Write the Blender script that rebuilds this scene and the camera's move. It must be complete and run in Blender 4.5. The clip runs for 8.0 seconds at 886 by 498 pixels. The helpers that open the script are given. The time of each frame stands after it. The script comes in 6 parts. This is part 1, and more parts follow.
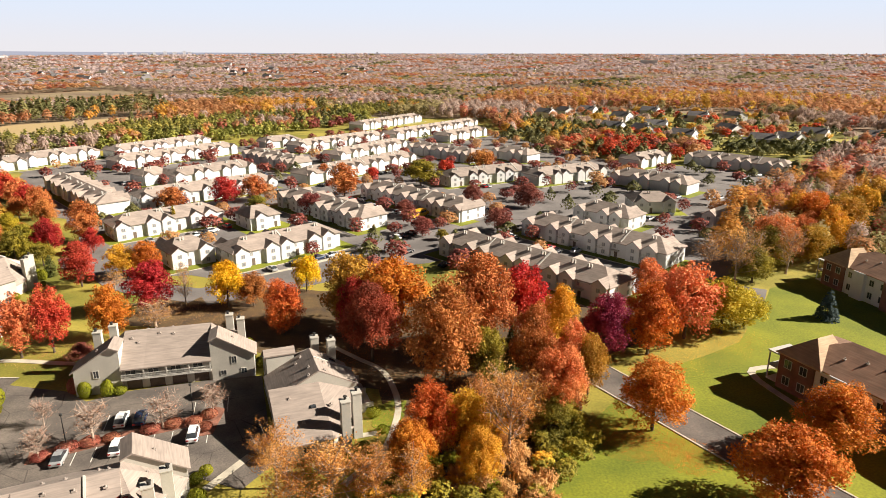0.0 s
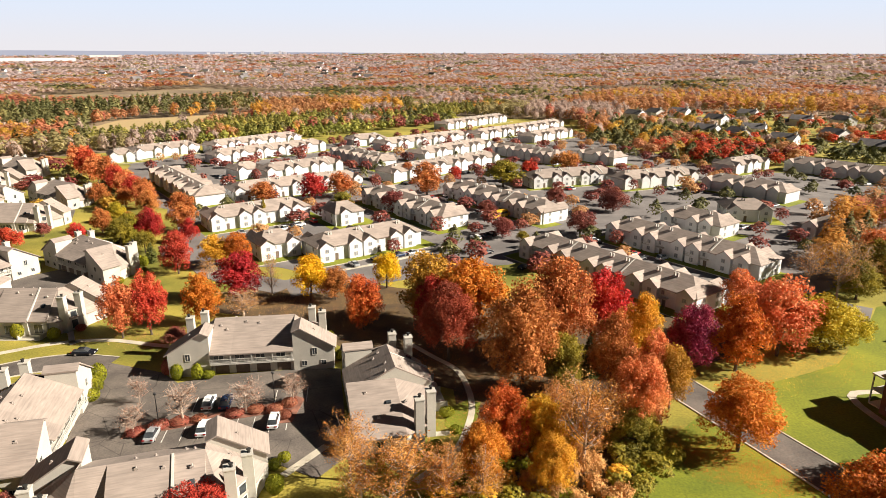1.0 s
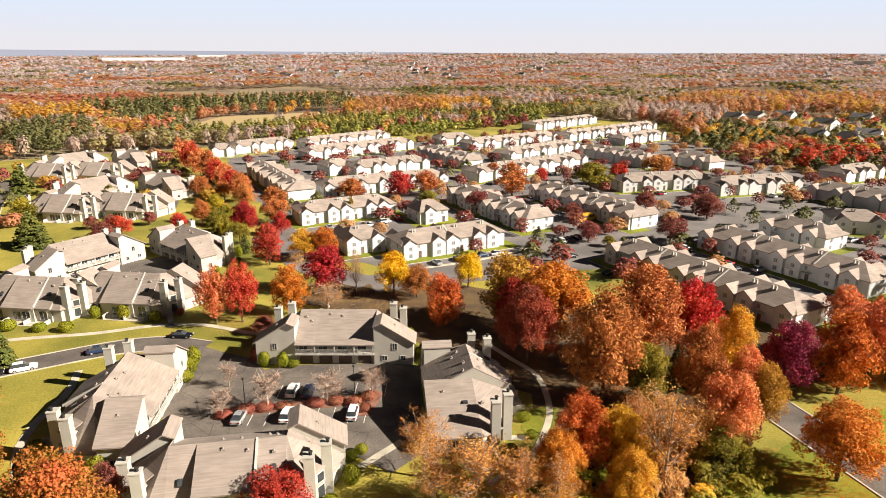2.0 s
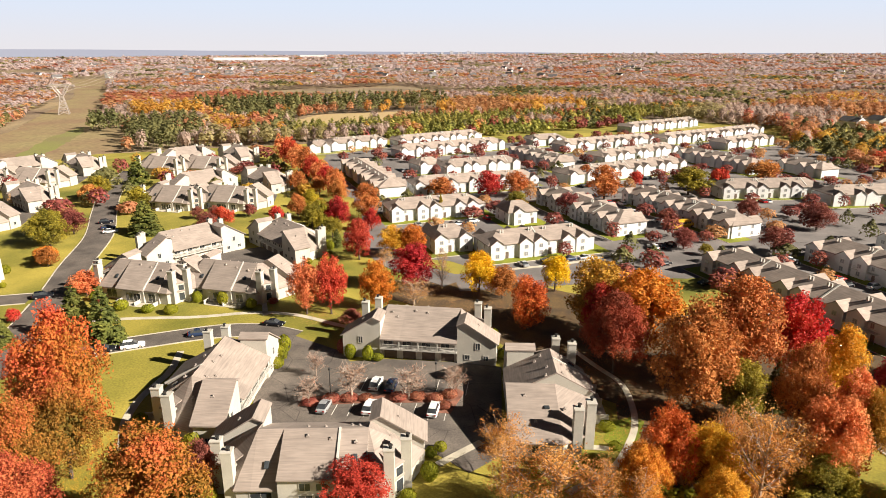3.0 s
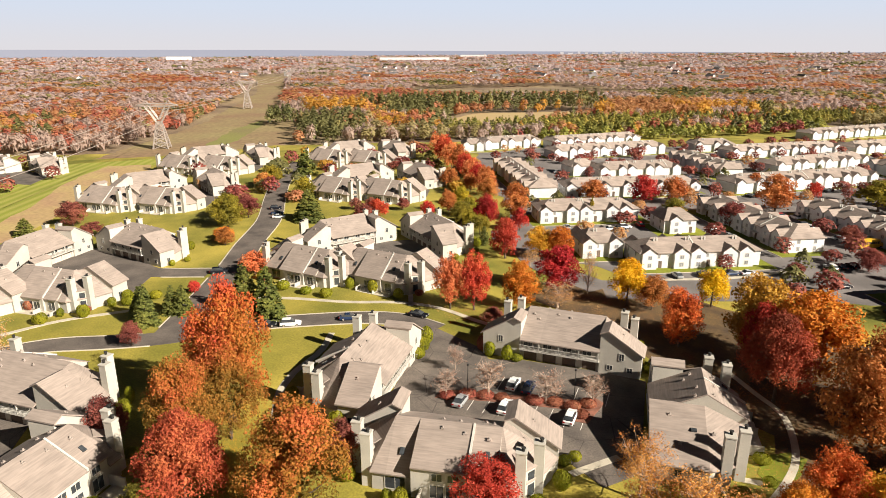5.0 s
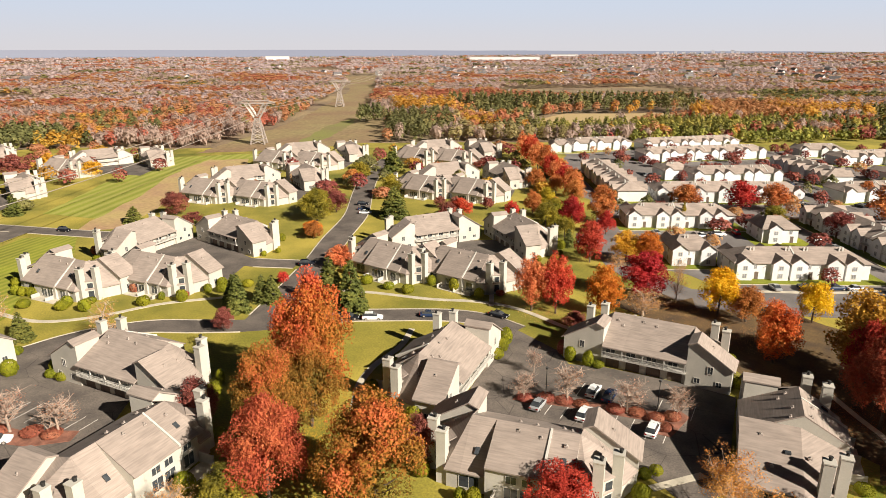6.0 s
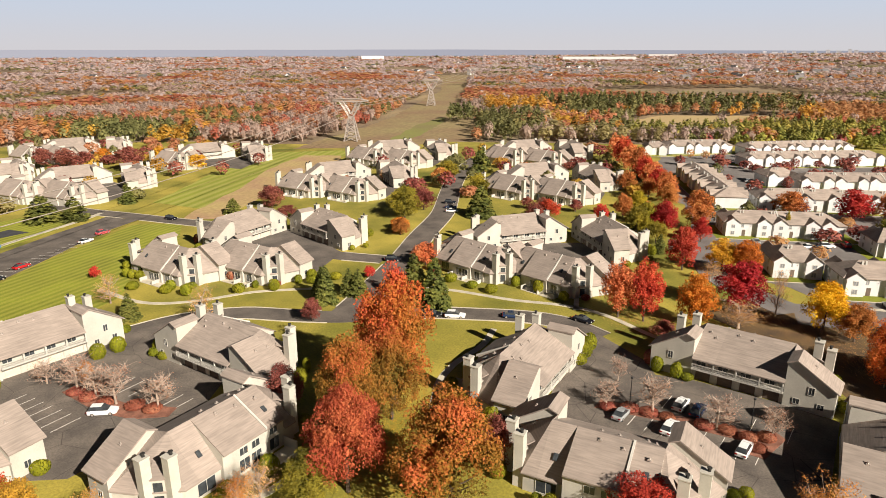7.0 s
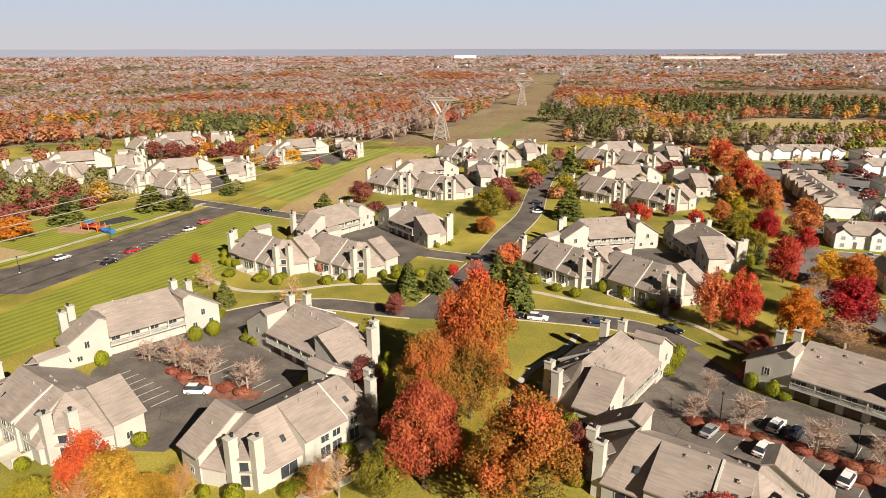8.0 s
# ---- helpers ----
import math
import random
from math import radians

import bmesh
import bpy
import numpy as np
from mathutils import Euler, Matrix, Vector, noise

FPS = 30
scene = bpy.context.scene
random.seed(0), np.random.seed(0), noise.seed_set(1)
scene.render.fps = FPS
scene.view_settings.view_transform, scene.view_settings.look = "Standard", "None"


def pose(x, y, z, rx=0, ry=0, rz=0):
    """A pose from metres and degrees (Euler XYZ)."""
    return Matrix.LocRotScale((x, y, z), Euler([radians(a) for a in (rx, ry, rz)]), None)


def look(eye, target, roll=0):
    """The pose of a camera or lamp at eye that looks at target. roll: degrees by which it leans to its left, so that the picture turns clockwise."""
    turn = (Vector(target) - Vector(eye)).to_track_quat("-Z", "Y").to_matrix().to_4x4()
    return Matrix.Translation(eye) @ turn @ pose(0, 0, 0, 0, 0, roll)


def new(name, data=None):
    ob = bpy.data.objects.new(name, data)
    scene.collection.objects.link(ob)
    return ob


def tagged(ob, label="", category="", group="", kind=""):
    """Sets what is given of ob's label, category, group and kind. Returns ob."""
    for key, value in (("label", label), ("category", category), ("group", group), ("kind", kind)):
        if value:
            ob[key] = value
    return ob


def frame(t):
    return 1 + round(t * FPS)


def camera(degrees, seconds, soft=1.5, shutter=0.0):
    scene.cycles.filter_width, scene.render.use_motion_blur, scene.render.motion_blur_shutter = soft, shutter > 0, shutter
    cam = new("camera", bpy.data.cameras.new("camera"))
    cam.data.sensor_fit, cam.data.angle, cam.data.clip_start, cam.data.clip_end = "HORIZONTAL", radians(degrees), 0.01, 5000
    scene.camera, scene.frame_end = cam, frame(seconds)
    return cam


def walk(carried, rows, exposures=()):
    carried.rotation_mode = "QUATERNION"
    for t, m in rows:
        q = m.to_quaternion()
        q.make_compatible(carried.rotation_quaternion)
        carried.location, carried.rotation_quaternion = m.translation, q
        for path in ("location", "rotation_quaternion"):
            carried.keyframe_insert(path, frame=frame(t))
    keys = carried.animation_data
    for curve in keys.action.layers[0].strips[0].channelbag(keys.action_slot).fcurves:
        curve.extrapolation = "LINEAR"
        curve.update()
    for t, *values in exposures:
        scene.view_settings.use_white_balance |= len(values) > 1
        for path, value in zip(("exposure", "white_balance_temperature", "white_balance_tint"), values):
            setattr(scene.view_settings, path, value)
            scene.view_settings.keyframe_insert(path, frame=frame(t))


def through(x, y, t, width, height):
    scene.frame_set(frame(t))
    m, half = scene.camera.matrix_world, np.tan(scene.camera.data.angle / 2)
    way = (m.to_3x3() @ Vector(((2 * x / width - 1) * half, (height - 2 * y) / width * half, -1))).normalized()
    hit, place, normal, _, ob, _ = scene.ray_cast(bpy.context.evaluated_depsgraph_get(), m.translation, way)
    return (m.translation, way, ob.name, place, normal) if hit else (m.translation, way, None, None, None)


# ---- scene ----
EXPOSURE = 1.06
# ---------- camera ----------
cam = camera(68.88, 8.0, 0.62)
# seconds, eye x y z, yaw, pitch, roll
PATH = [
    (0, -0.01, -0.00, 58.11, 0.018, -16.903, 0.054),
    (0.5, -0.01, 0.24, 58.16, 3.740, -16.918, 0.066),
    (1, -0.01, 0.46, 58.20, 7.420, -16.929, 0.069),
    (1.5, -0.03, 0.67, 58.21, 11.131, -16.938, 0.064),
    (3, -0.17, 1.20, 58.12, 23.138, -16.949, 0.016),
    (3.5, -0.24, 1.35, 58.07, 26.746, -16.950, -0.008),
    (4, -0.32, 1.49, 58.00, 29.792, -16.950, -0.033),
    (5.5, -0.63, 1.86, 57.77, 40.393, -16.953, -0.108),
    (6, -0.76, 1.98, 57.68, 44.256, -16.957, -0.129),
    (6.5, -0.90, 2.09, 57.60, 48.176, -16.962, -0.146),
    (7, -1.05, 2.19, 57.53, 52.111, -16.970, -0.158),
    (7.5, -1.22, 2.30, 57.45, 56.027, -16.981, -0.163),
    (8, -1.39, 2.41, 57.39, 59.945, -16.996, -0.161),
]


def cam_pose(x, y, z, yaw, pitch, roll):
    return pose(x, y, z, 0, 0, yaw) @ pose(0, 0, 0, 90 + pitch, 0, 0) @ pose(0, 0, 0, 0, 0, roll)


walk(cam, [(t, cam_pose(x, y, z, w, p, r)) for t, x, y, z, w, p, r in PATH], [(0.0, EXPOSURE + 0.2), (3.5, EXPOSURE + 0.13), (5.5, EXPOSURE - 0.03), (8.0, EXPOSURE - 0.24)])

# ---------- world and sun ----------
SUN_AZ, SUN_EL = 87.0, 31.0  # azimuth from +y towards +x, elevation, in degrees
SKY, HAZE_LOW, HAZE_HIGH = 0.006, (0.355, 0.345, 0.36), (0.318, 0.352, 0.412)
world = bpy.data.worlds.new("sky")
scene.world = world
world.use_nodes = True
wn = world.node_tree.nodes
sky = wn.new("ShaderNodeTexSky")
sky.sky_type, sky.sun_disc = "NISHITA", False
sky.sun_elevation, sky.sun_rotation = radians(SUN_EL), radians(SUN_AZ)
sky.altitude, sky.air_density, sky.dust_density, sky.ozone_density = 60, 1.0, 1.5, 1.5
# pale haze low over the horizon, warm at the bottom and bluer above
wl = world.node_tree.links
tex, sep = wn.new("ShaderNodeTexCoord"), wn.new("ShaderNodeSeparateXYZ")
wl.new(tex.outputs["Generated"], sep.inputs[0])


def haze_mix(z0, z1, a, b):
    fall, mixer = wn.new("ShaderNodeMapRange"), wn.new("ShaderNodeMix")
    mixer.data_type, fall.interpolation_type = "RGBA", "SMOOTHSTEP"
    fall.inputs["From Min"].default_value, fall.inputs["From Max"].default_value = z0, z1
    wl.new(sep.outputs["Z"], fall.inputs["Value"])
    wl.new(fall.outputs[0], mixer.inputs["Factor"])
    for key, v in (("A", a), ("B", b)):
        if isinstance(v, tuple):
            mixer.inputs[key].default_value = (*[c / SKY for c in v], 1)
        else:
            wl.new(v, mixer.inputs[key])
    return mixer.outputs["Result"]


haze = haze_mix(0.0, 0.075, HAZE_LOW, HAZE_HIGH)
wl.new(haze_mix(0.075, 0.15, haze, sky.outputs[0]), wn["Background"].inputs[0])
wn["Background"].inputs[1].default_value = SKY
sun = new("sun", bpy.data.lights.new("sun", "SUN"))
sun.data.energy, sun.data.angle, sun.data.color = 5.0, radians(0.53), (1.0, 0.91, 0.78)
sun.matrix_world = look((300 * math.sin(radians(SUN_AZ)), 300 * math.cos(radians(SUN_AZ)), 300 * math.tan(radians(SUN_EL))), (0, 0, 0))


# ---------- materials ----------
def mat(name, color, rough=0.8, spread=0.15, scale=1.0, fine=12.0, bump=0.0, metal=0.0, per_object=0.0, tint=None, course=0.0):
    """A surface with stains at one scale and grain at another, and a shade of its own for each object."""
    m = bpy.data.materials.new(name)
    m.use_nodes = True
    n, l = m.node_tree.nodes, m.node_tree.links
    b = n["Principled BSDF"]
    b.inputs["Roughness"].default_value, b.inputs["Metallic"].default_value = rough, metal
    geo = n.new("ShaderNodeNewGeometry")
    big, small = n.new("ShaderNodeTexNoise"), n.new("ShaderNodeTexNoise")
    big.inputs["Scale"].default_value, small.inputs["Scale"].default_value = scale, fine
    big.inputs["Detail"].default_value, small.inputs["Detail"].default_value = 5, 3
    l.new(geo.outputs["Position"], big.inputs["Vector"])
    if course:  # streaks along the courses of a sloping roof
        flat = n.new("ShaderNodeVectorMath")
        flat.operation = "MULTIPLY"
        flat.inputs[1].default_value = (0.22, 0.22, course)
        l.new(geo.outputs["Position"], flat.inputs[0])
        l.new(flat.outputs[0], small.inputs["Vector"])
    else:
        l.new(geo.outputs["Position"], small.inputs["Vector"])
    mix = n.new("ShaderNodeMix")
    mix.data_type = "RGBA"
    second = tint or tuple(c * (1 + 1.6 * spread) for c in color)
    mix.inputs["A"].default_value = (*[c * (1 - spread) for c in color], 1)
    mix.inputs["B"].default_value = (*second, 1)
    ramp = n.new("ShaderNodeMapRange")
    ramp.inputs["From Min"].default_value, ramp.inputs["From Max"].default_value = 0.32, 0.68
    l.new(big.outputs["Fac"], ramp.inputs["Value"])
    l.new(ramp.outputs[0], mix.inputs["Factor"])
    hsv = n.new("ShaderNodeHueSaturation")
    val = n.new("ShaderNodeMapRange")
    val.inputs["From Min"].default_value, val.inputs["From Max"].default_value = 0.25, 0.75
    streak = 0.2 if course else spread
    val.inputs["To Min"].default_value, val.inputs["To Max"].default_value = 1 - streak, 1 + streak
    l.new(small.outputs["Fac"], val.inputs["Value"])
    l.new(mix.outputs["Result"], hsv.inputs["Color"])
    if per_object:
        info, tone, mul = n.new("ShaderNodeObjectInfo"), n.new("ShaderNodeMapRange"), n.new("ShaderNodeMath")
        tone.inputs["To Min"].default_value, tone.inputs["To Max"].default_value = 1 - per_object, 1 + per_object
        mul.operation = "MULTIPLY"
        l.new(info.outputs["Random"], tone.inputs["Value"])
        l.new(tone.outputs[0], mul.inputs[0])
        l.new(val.outputs[0], mul.inputs[1])
        l.new(mul.outputs[0], hsv.inputs["Value"])
    else:
        l.new(val.outputs[0], hsv.inputs["Value"])
    l.new(hsv.outputs[0], b.inputs["Base Color"])
    if bump:
        bp = n.new("ShaderNodeBump")
        bp.inputs["Strength"].default_value, bp.inputs["Distance"].default_value = bump, 0.05
        l.new(small.outputs["Fac"], bp.inputs["Height"])
        l.new(bp.outputs[0], b.inputs["Normal"])
    return m


def leaf_mat(name, dark, mid, light, lobe=0.15, hue=0.008, each=0.5, rise=0.0, through=0.2):
    """Leaves: each one of its own shade, drifting over the crown, some light passing through."""
    m = bpy.data.materials.new(name)
    m.use_nodes = True
    n, l = m.node_tree.nodes, m.node_tree.links
    b, out = n["Principled BSDF"], n["Material Output"]
    b.inputs["Roughness"].default_value = 0.7
    b.inputs["Specular IOR Level"].default_value = 0.2
    geo, info = n.new("ShaderNodeNewGeometry"), n.new("ShaderNodeObjectInfo")
    noise_tex = n.new("ShaderNodeTexNoise")
    noise_tex.inputs["Scale"].default_value, noise_tex.inputs["Detail"].default_value = lobe, 4
    l.new(geo.outputs["Position"], noise_tex.inputs["Vector"])
    a1, a2 = n.new("ShaderNodeMath"), n.new("ShaderNodeMath")
    a1.operation, a2.operation = "MULTIPLY_ADD", "MULTIPLY_ADD"
    a1.inputs[1].default_value, a1.inputs[2].default_value = 2.2, -0.6 - each / 2
    l.new(noise_tex.outputs["Fac"], a1.inputs[0])
    a2.inputs[1].default_value = each
    l.new(geo.outputs["Random Per Island"], a2.inputs[0])
    l.new(a1.outputs[0], a2.inputs[2])
    if rise:  # the top of the crown has turned further than its foot
        place, cut, up = n.new("ShaderNodeTexCoord"), n.new("ShaderNodeSeparateXYZ"), n.new("ShaderNodeMath")
        up.operation = "MULTIPLY_ADD"
        l.new(place.outputs["Object"], cut.inputs[0])
        l.new(cut.outputs["Z"], up.inputs[0])
        up.inputs[1].default_value = rise / 13
        l.new(a1.outputs[0], up.inputs[2])
        a1.inputs[2].default_value -= rise * 0.55
        l.new(up.outputs[0], a2.inputs[2])
    ramp = n.new("ShaderNodeValToRGB")
    e = ramp.color_ramp.elements
    e[0].color, e[1].color = (*dark, 1), (*light, 1)
    e.new(0.5).color = (*mid, 1)
    l.new(a2.outputs[0], ramp.inputs["Fac"])
    hsv, hr = n.new("ShaderNodeHueSaturation"), n.new("ShaderNodeMapRange")
    hr.inputs["To Min"].default_value, hr.inputs["To Max"].default_value = 0.5 - hue, 0.5 + hue
    l.new(info.outputs["Random"], hr.inputs["Value"])
    l.new(hr.outputs[0], hsv.inputs["Hue"])
    l.new(ramp.outputs[0], hsv.inputs["Color"])
    l.new(hsv.outputs[0], b.inputs["Base Color"])
    tr, mx = n.new("ShaderNodeBsdfTranslucent"), n.new("ShaderNodeMixShader")
    mx.inputs[0].default_value = through
    l.new(hsv.outputs[0], tr.inputs["Color"])
    l.new(b.outputs[0], mx.inputs[1])
    l.new(tr.outputs[0], mx.inputs[2])
    l.new(mx.outputs[0], out.inputs["Surface"])
    return m


def striped_mat(name, a, b_col, turn, width, axis_mix=0.5, noise_scale=0.08):
    """A surface with soft stripes across the direction turn (degrees), such as mown grass or roof courses."""
    m = mat(name, a, 0.95, 0.2, noise_scale, 3.0, 0.3)
    n, l = m.node_tree.nodes, m.node_tree.links
    hsv = next(x for x in n if x.type == "HUE_SAT")
    src = hsv.inputs["Color"].links[0].from_socket
    geo, rot, wave = n.new("ShaderNodeNewGeometry"), n.new("ShaderNodeMapping"), n.new("ShaderNodeTexWave")
    rot.inputs["Rotation"].default_value[2] = radians(turn)
    wave.inputs["Scale"].default_value, wave.inputs["Distortion"].default_value = 3.1416 / (10 * width), 0.6
    wave.inputs["Detail Scale"].default_value = 0.3
    l.new(geo.outputs["Position"], rot.inputs["Vector"])
    l.new(rot.outputs[0], wave.inputs["Vector"])
    mix, f = n.new("ShaderNodeMix"), n.new("ShaderNodeMath")
    mix.data_type, f.operation = "RGBA", "MULTIPLY"
    f.inputs[1].default_value = axis_mix
    l.new(wave.outputs["Fac"], f.inputs[0])
    l.new(f.outputs[0], mix.inputs["Factor"])
    l.new(src, mix.inputs["A"])
    mix.inputs["B"].default_value = (*b_col, 1)
    l.new(mix.outputs["Result"], hsv.inputs["Color"])
    return m


def glass_mat(name, color=(0.02, 0.025, 0.03)):
    m = mat(name, color, 0.08, 0.2, 0.7, 2.0)
    m.node_tree.nodes["Principled BSDF"].inputs["Specular IOR Level"].default_value = 0.8
    return m


FOREST_FLOOR = mat("forest_floor", (0.21, 0.14, 0.095), 0.95, 0.3, 0.012, 0.4, tint=(0.29, 0.22, 0.12))
GRASS = mat("grass", (0.13, 0.168, 0.003), 0.95, 0.26, 0.06, 2.5, 0.4, tint=(0.235, 0.24, 0.008))
GRASS_WORN = mat("yellowing_grass", (0.165, 0.168, 0.010), 0.95, 0.28, 0.05, 2.5, 0.4, tint=(0.38, 0.30, 0.045))
GRASS_DRY = mat("dry_grass", (0.24, 0.20, 0.075), 0.95, 0.2, 0.03, 1.5, 0.3, tint=(0.20, 0.20, 0.05))
MOWN = striped_mat("mown_grass", (0.165, 0.185, 0.009), (0.33, 0.305, 0.04), -30, 2.4, 0.65)
MOWN_B = striped_mat("mown_grass_field", (0.20, 0.22, 0.018), (0.38, 0.345, 0.09), -40, 5.0, 0.55, 0.03)
SOIL = mat("bare_soil", (0.44, 0.27, 0.15), 0.95, 0.2, 0.05, 0.6, tint=(0.40, 0.30, 0.12))
HAY = mat("hay_field", (0.47, 0.33, 0.16), 0.95, 0.15, 0.02, 0.8, tint=(0.40, 0.30, 0.14))
MEADOW = mat("meadow", (0.29, 0.18, 0.10), 0.95, 0.25, 0.02, 0.3, tint=(0.26, 0.205, 0.09))
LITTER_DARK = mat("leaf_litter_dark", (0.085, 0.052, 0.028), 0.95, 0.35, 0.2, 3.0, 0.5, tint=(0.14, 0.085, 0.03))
ASPHALT = mat("asphalt", (0.10, 0.083, 0.072), 0.9, 0.26, 0.18, 4.0, 0.3, tint=(0.15, 0.124, 0.105))
CRACKED = mat("cracked_asphalt", (0.118, 0.099, 0.086), 0.9, 0.26, 0.18, 4.0, 0.3, tint=(0.175, 0.145, 0.12))
cn, cl = CRACKED.node_tree.nodes, CRACKED.node_tree.links
cells, wob, thin, dim = cn.new("ShaderNodeTexVoronoi"), cn.new("ShaderNodeTexNoise"), cn.new("ShaderNodeMapRange"), cn.new("ShaderNodeMix")
cells.feature, dim.data_type, dim.blend_type = "DISTANCE_TO_EDGE", "RGBA", "MULTIPLY"
cells.inputs["Scale"].default_value, wob.inputs["Scale"].default_value = 0.13, 0.35
shift = cn.new("ShaderNodeVectorMath")
shift.operation = "ADD"
cl.new(cn.new("ShaderNodeNewGeometry").outputs["Position"], shift.inputs[0])
wide = cn.new("ShaderNodeVectorMath")
wide.operation = "SCALE"
wide.inputs["Scale"].default_value = 7.0
cl.new(wob.outputs["Color"], wide.inputs[0])
cl.new(wide.outputs[0], shift.inputs[1])
cl.new(shift.outputs[0], cells.inputs["Vector"])
thin.inputs["From Min"].default_value, thin.inputs["From Max"].default_value = 0.003, 0.009
thin.inputs["To Min"].default_value, thin.inputs["To Max"].default_value = 1.0, 0.0
cl.new(cells.outputs["Distance"], thin.inputs["Value"])
cl.new(thin.outputs[0], dim.inputs["Factor"])
cracked_color = next(x for x in cn if x.type == "HUE_SAT")
cl.new(cracked_color.outputs[0], dim.inputs["A"])
dim.inputs["B"].default_value = (0.55, 0.53, 0.53, 1)
cl.new(dim.outputs["Result"], cn["Principled BSDF"].inputs["Base Color"])
ASPHALT_OLD = mat("worn_asphalt", (0.155, 0.138, 0.13), 0.9, 0.2, 0.1, 5.0, 0.3)
CONCRETE = mat("concrete", (0.47, 0.42, 0.33), 0.9, 0.12, 0.4, 6.0, 0.2)
PAINT = mat("road_paint", (0.58, 0.55, 0.50), 0.8, 0.12, 1.0, 8.0)
SIDING = mat("beige_siding", (0.455, 0.425, 0.37), 0.7, 0.06, 0.35, 5.0, 0.15, per_object=0.05)
SIDING_WHITE = mat("white_siding", (0.62, 0.61, 0.61), 0.6, 0.05, 0.4, 5.0, 0.15, per_object=0.05)
TRIM = mat("white_trim", (0.49, 0.465, 0.42), 0.6, 0.05, 1.0, 8.0)
SHINGLE = mat("taupe_shingle", (0.285, 0.232, 0.198), 0.9, 0.08, 0.3, 1.6, 0.3, per_object=0.07, course=5.0)
SHINGLE_TAN = mat("tan_shingle", (0.30, 0.242, 0.205), 0.9, 0.12, 0.35, 1.6, 0.3, per_object=0.12, course=4.0)
# sunlit slopes of the brown roof, their light put into a paler tan
SHINGLE_SUNLIT = mat("sunlit_tan_shingle", (0.42, 0.29, 0.18), 0.9, 0.1, 0.35, 1.6, 0.3, course=4.0)
SHINGLE_BROWN = mat("brown_shingle", (0.32, 0.185, 0.12), 0.9, 0.16, 0.35, 1.0, 0.4, course=6.0)
SHINGLE_DARK = mat("charcoal_shingle", (0.12, 0.11, 0.11), 0.9, 0.2, 0.35, 3.5, 0.5, per_object=0.3)
GARAGE = mat("brown_garage_door", (0.12, 0.085, 0.065), 0.7, 0.1, 0.8, 6.0)
GARAGE_LIGHT = mat("beige_garage_door", (0.55, 0.48, 0.39), 0.7, 0.06, 0.8, 6.0)
BRICK = mat("red_brick", (0.17, 0.075, 0.055), 0.85, 0.2, 0.5, 9.0, 0.3)
DARK = mat("dark_flue", (0.02, 0.018, 0.016), 0.9, 0.1)
GLASS = glass_mat("window_glass", (0.045, 0.05, 0.055))
# pale base colour paints the reflected sky, with blinds behind the panes
GLASS_PALE = glass_mat("window_glass_sky_and_blinds", (0.24, 0.245, 0.26))
BARK = mat("bark", (0.10, 0.072, 0.052), 0.95, 0.25, 1.5, 9.0, 0.5)
TWIG = mat("pale_twigs", (0.34, 0.255, 0.20), 0.95, 0.25, 0.5, 4.0)
STEEL = mat("galvanised_steel", (0.42, 0.36, 0.32), 0.5, 0.1, 0.3, 3.0, metal=0.3)
METAL_DARK = mat("dark_metal", (0.03, 0.03, 0.03), 0.5, 0.1)
RUBBER = mat("rubber", (0.018, 0.018, 0.018), 0.8, 0.1)
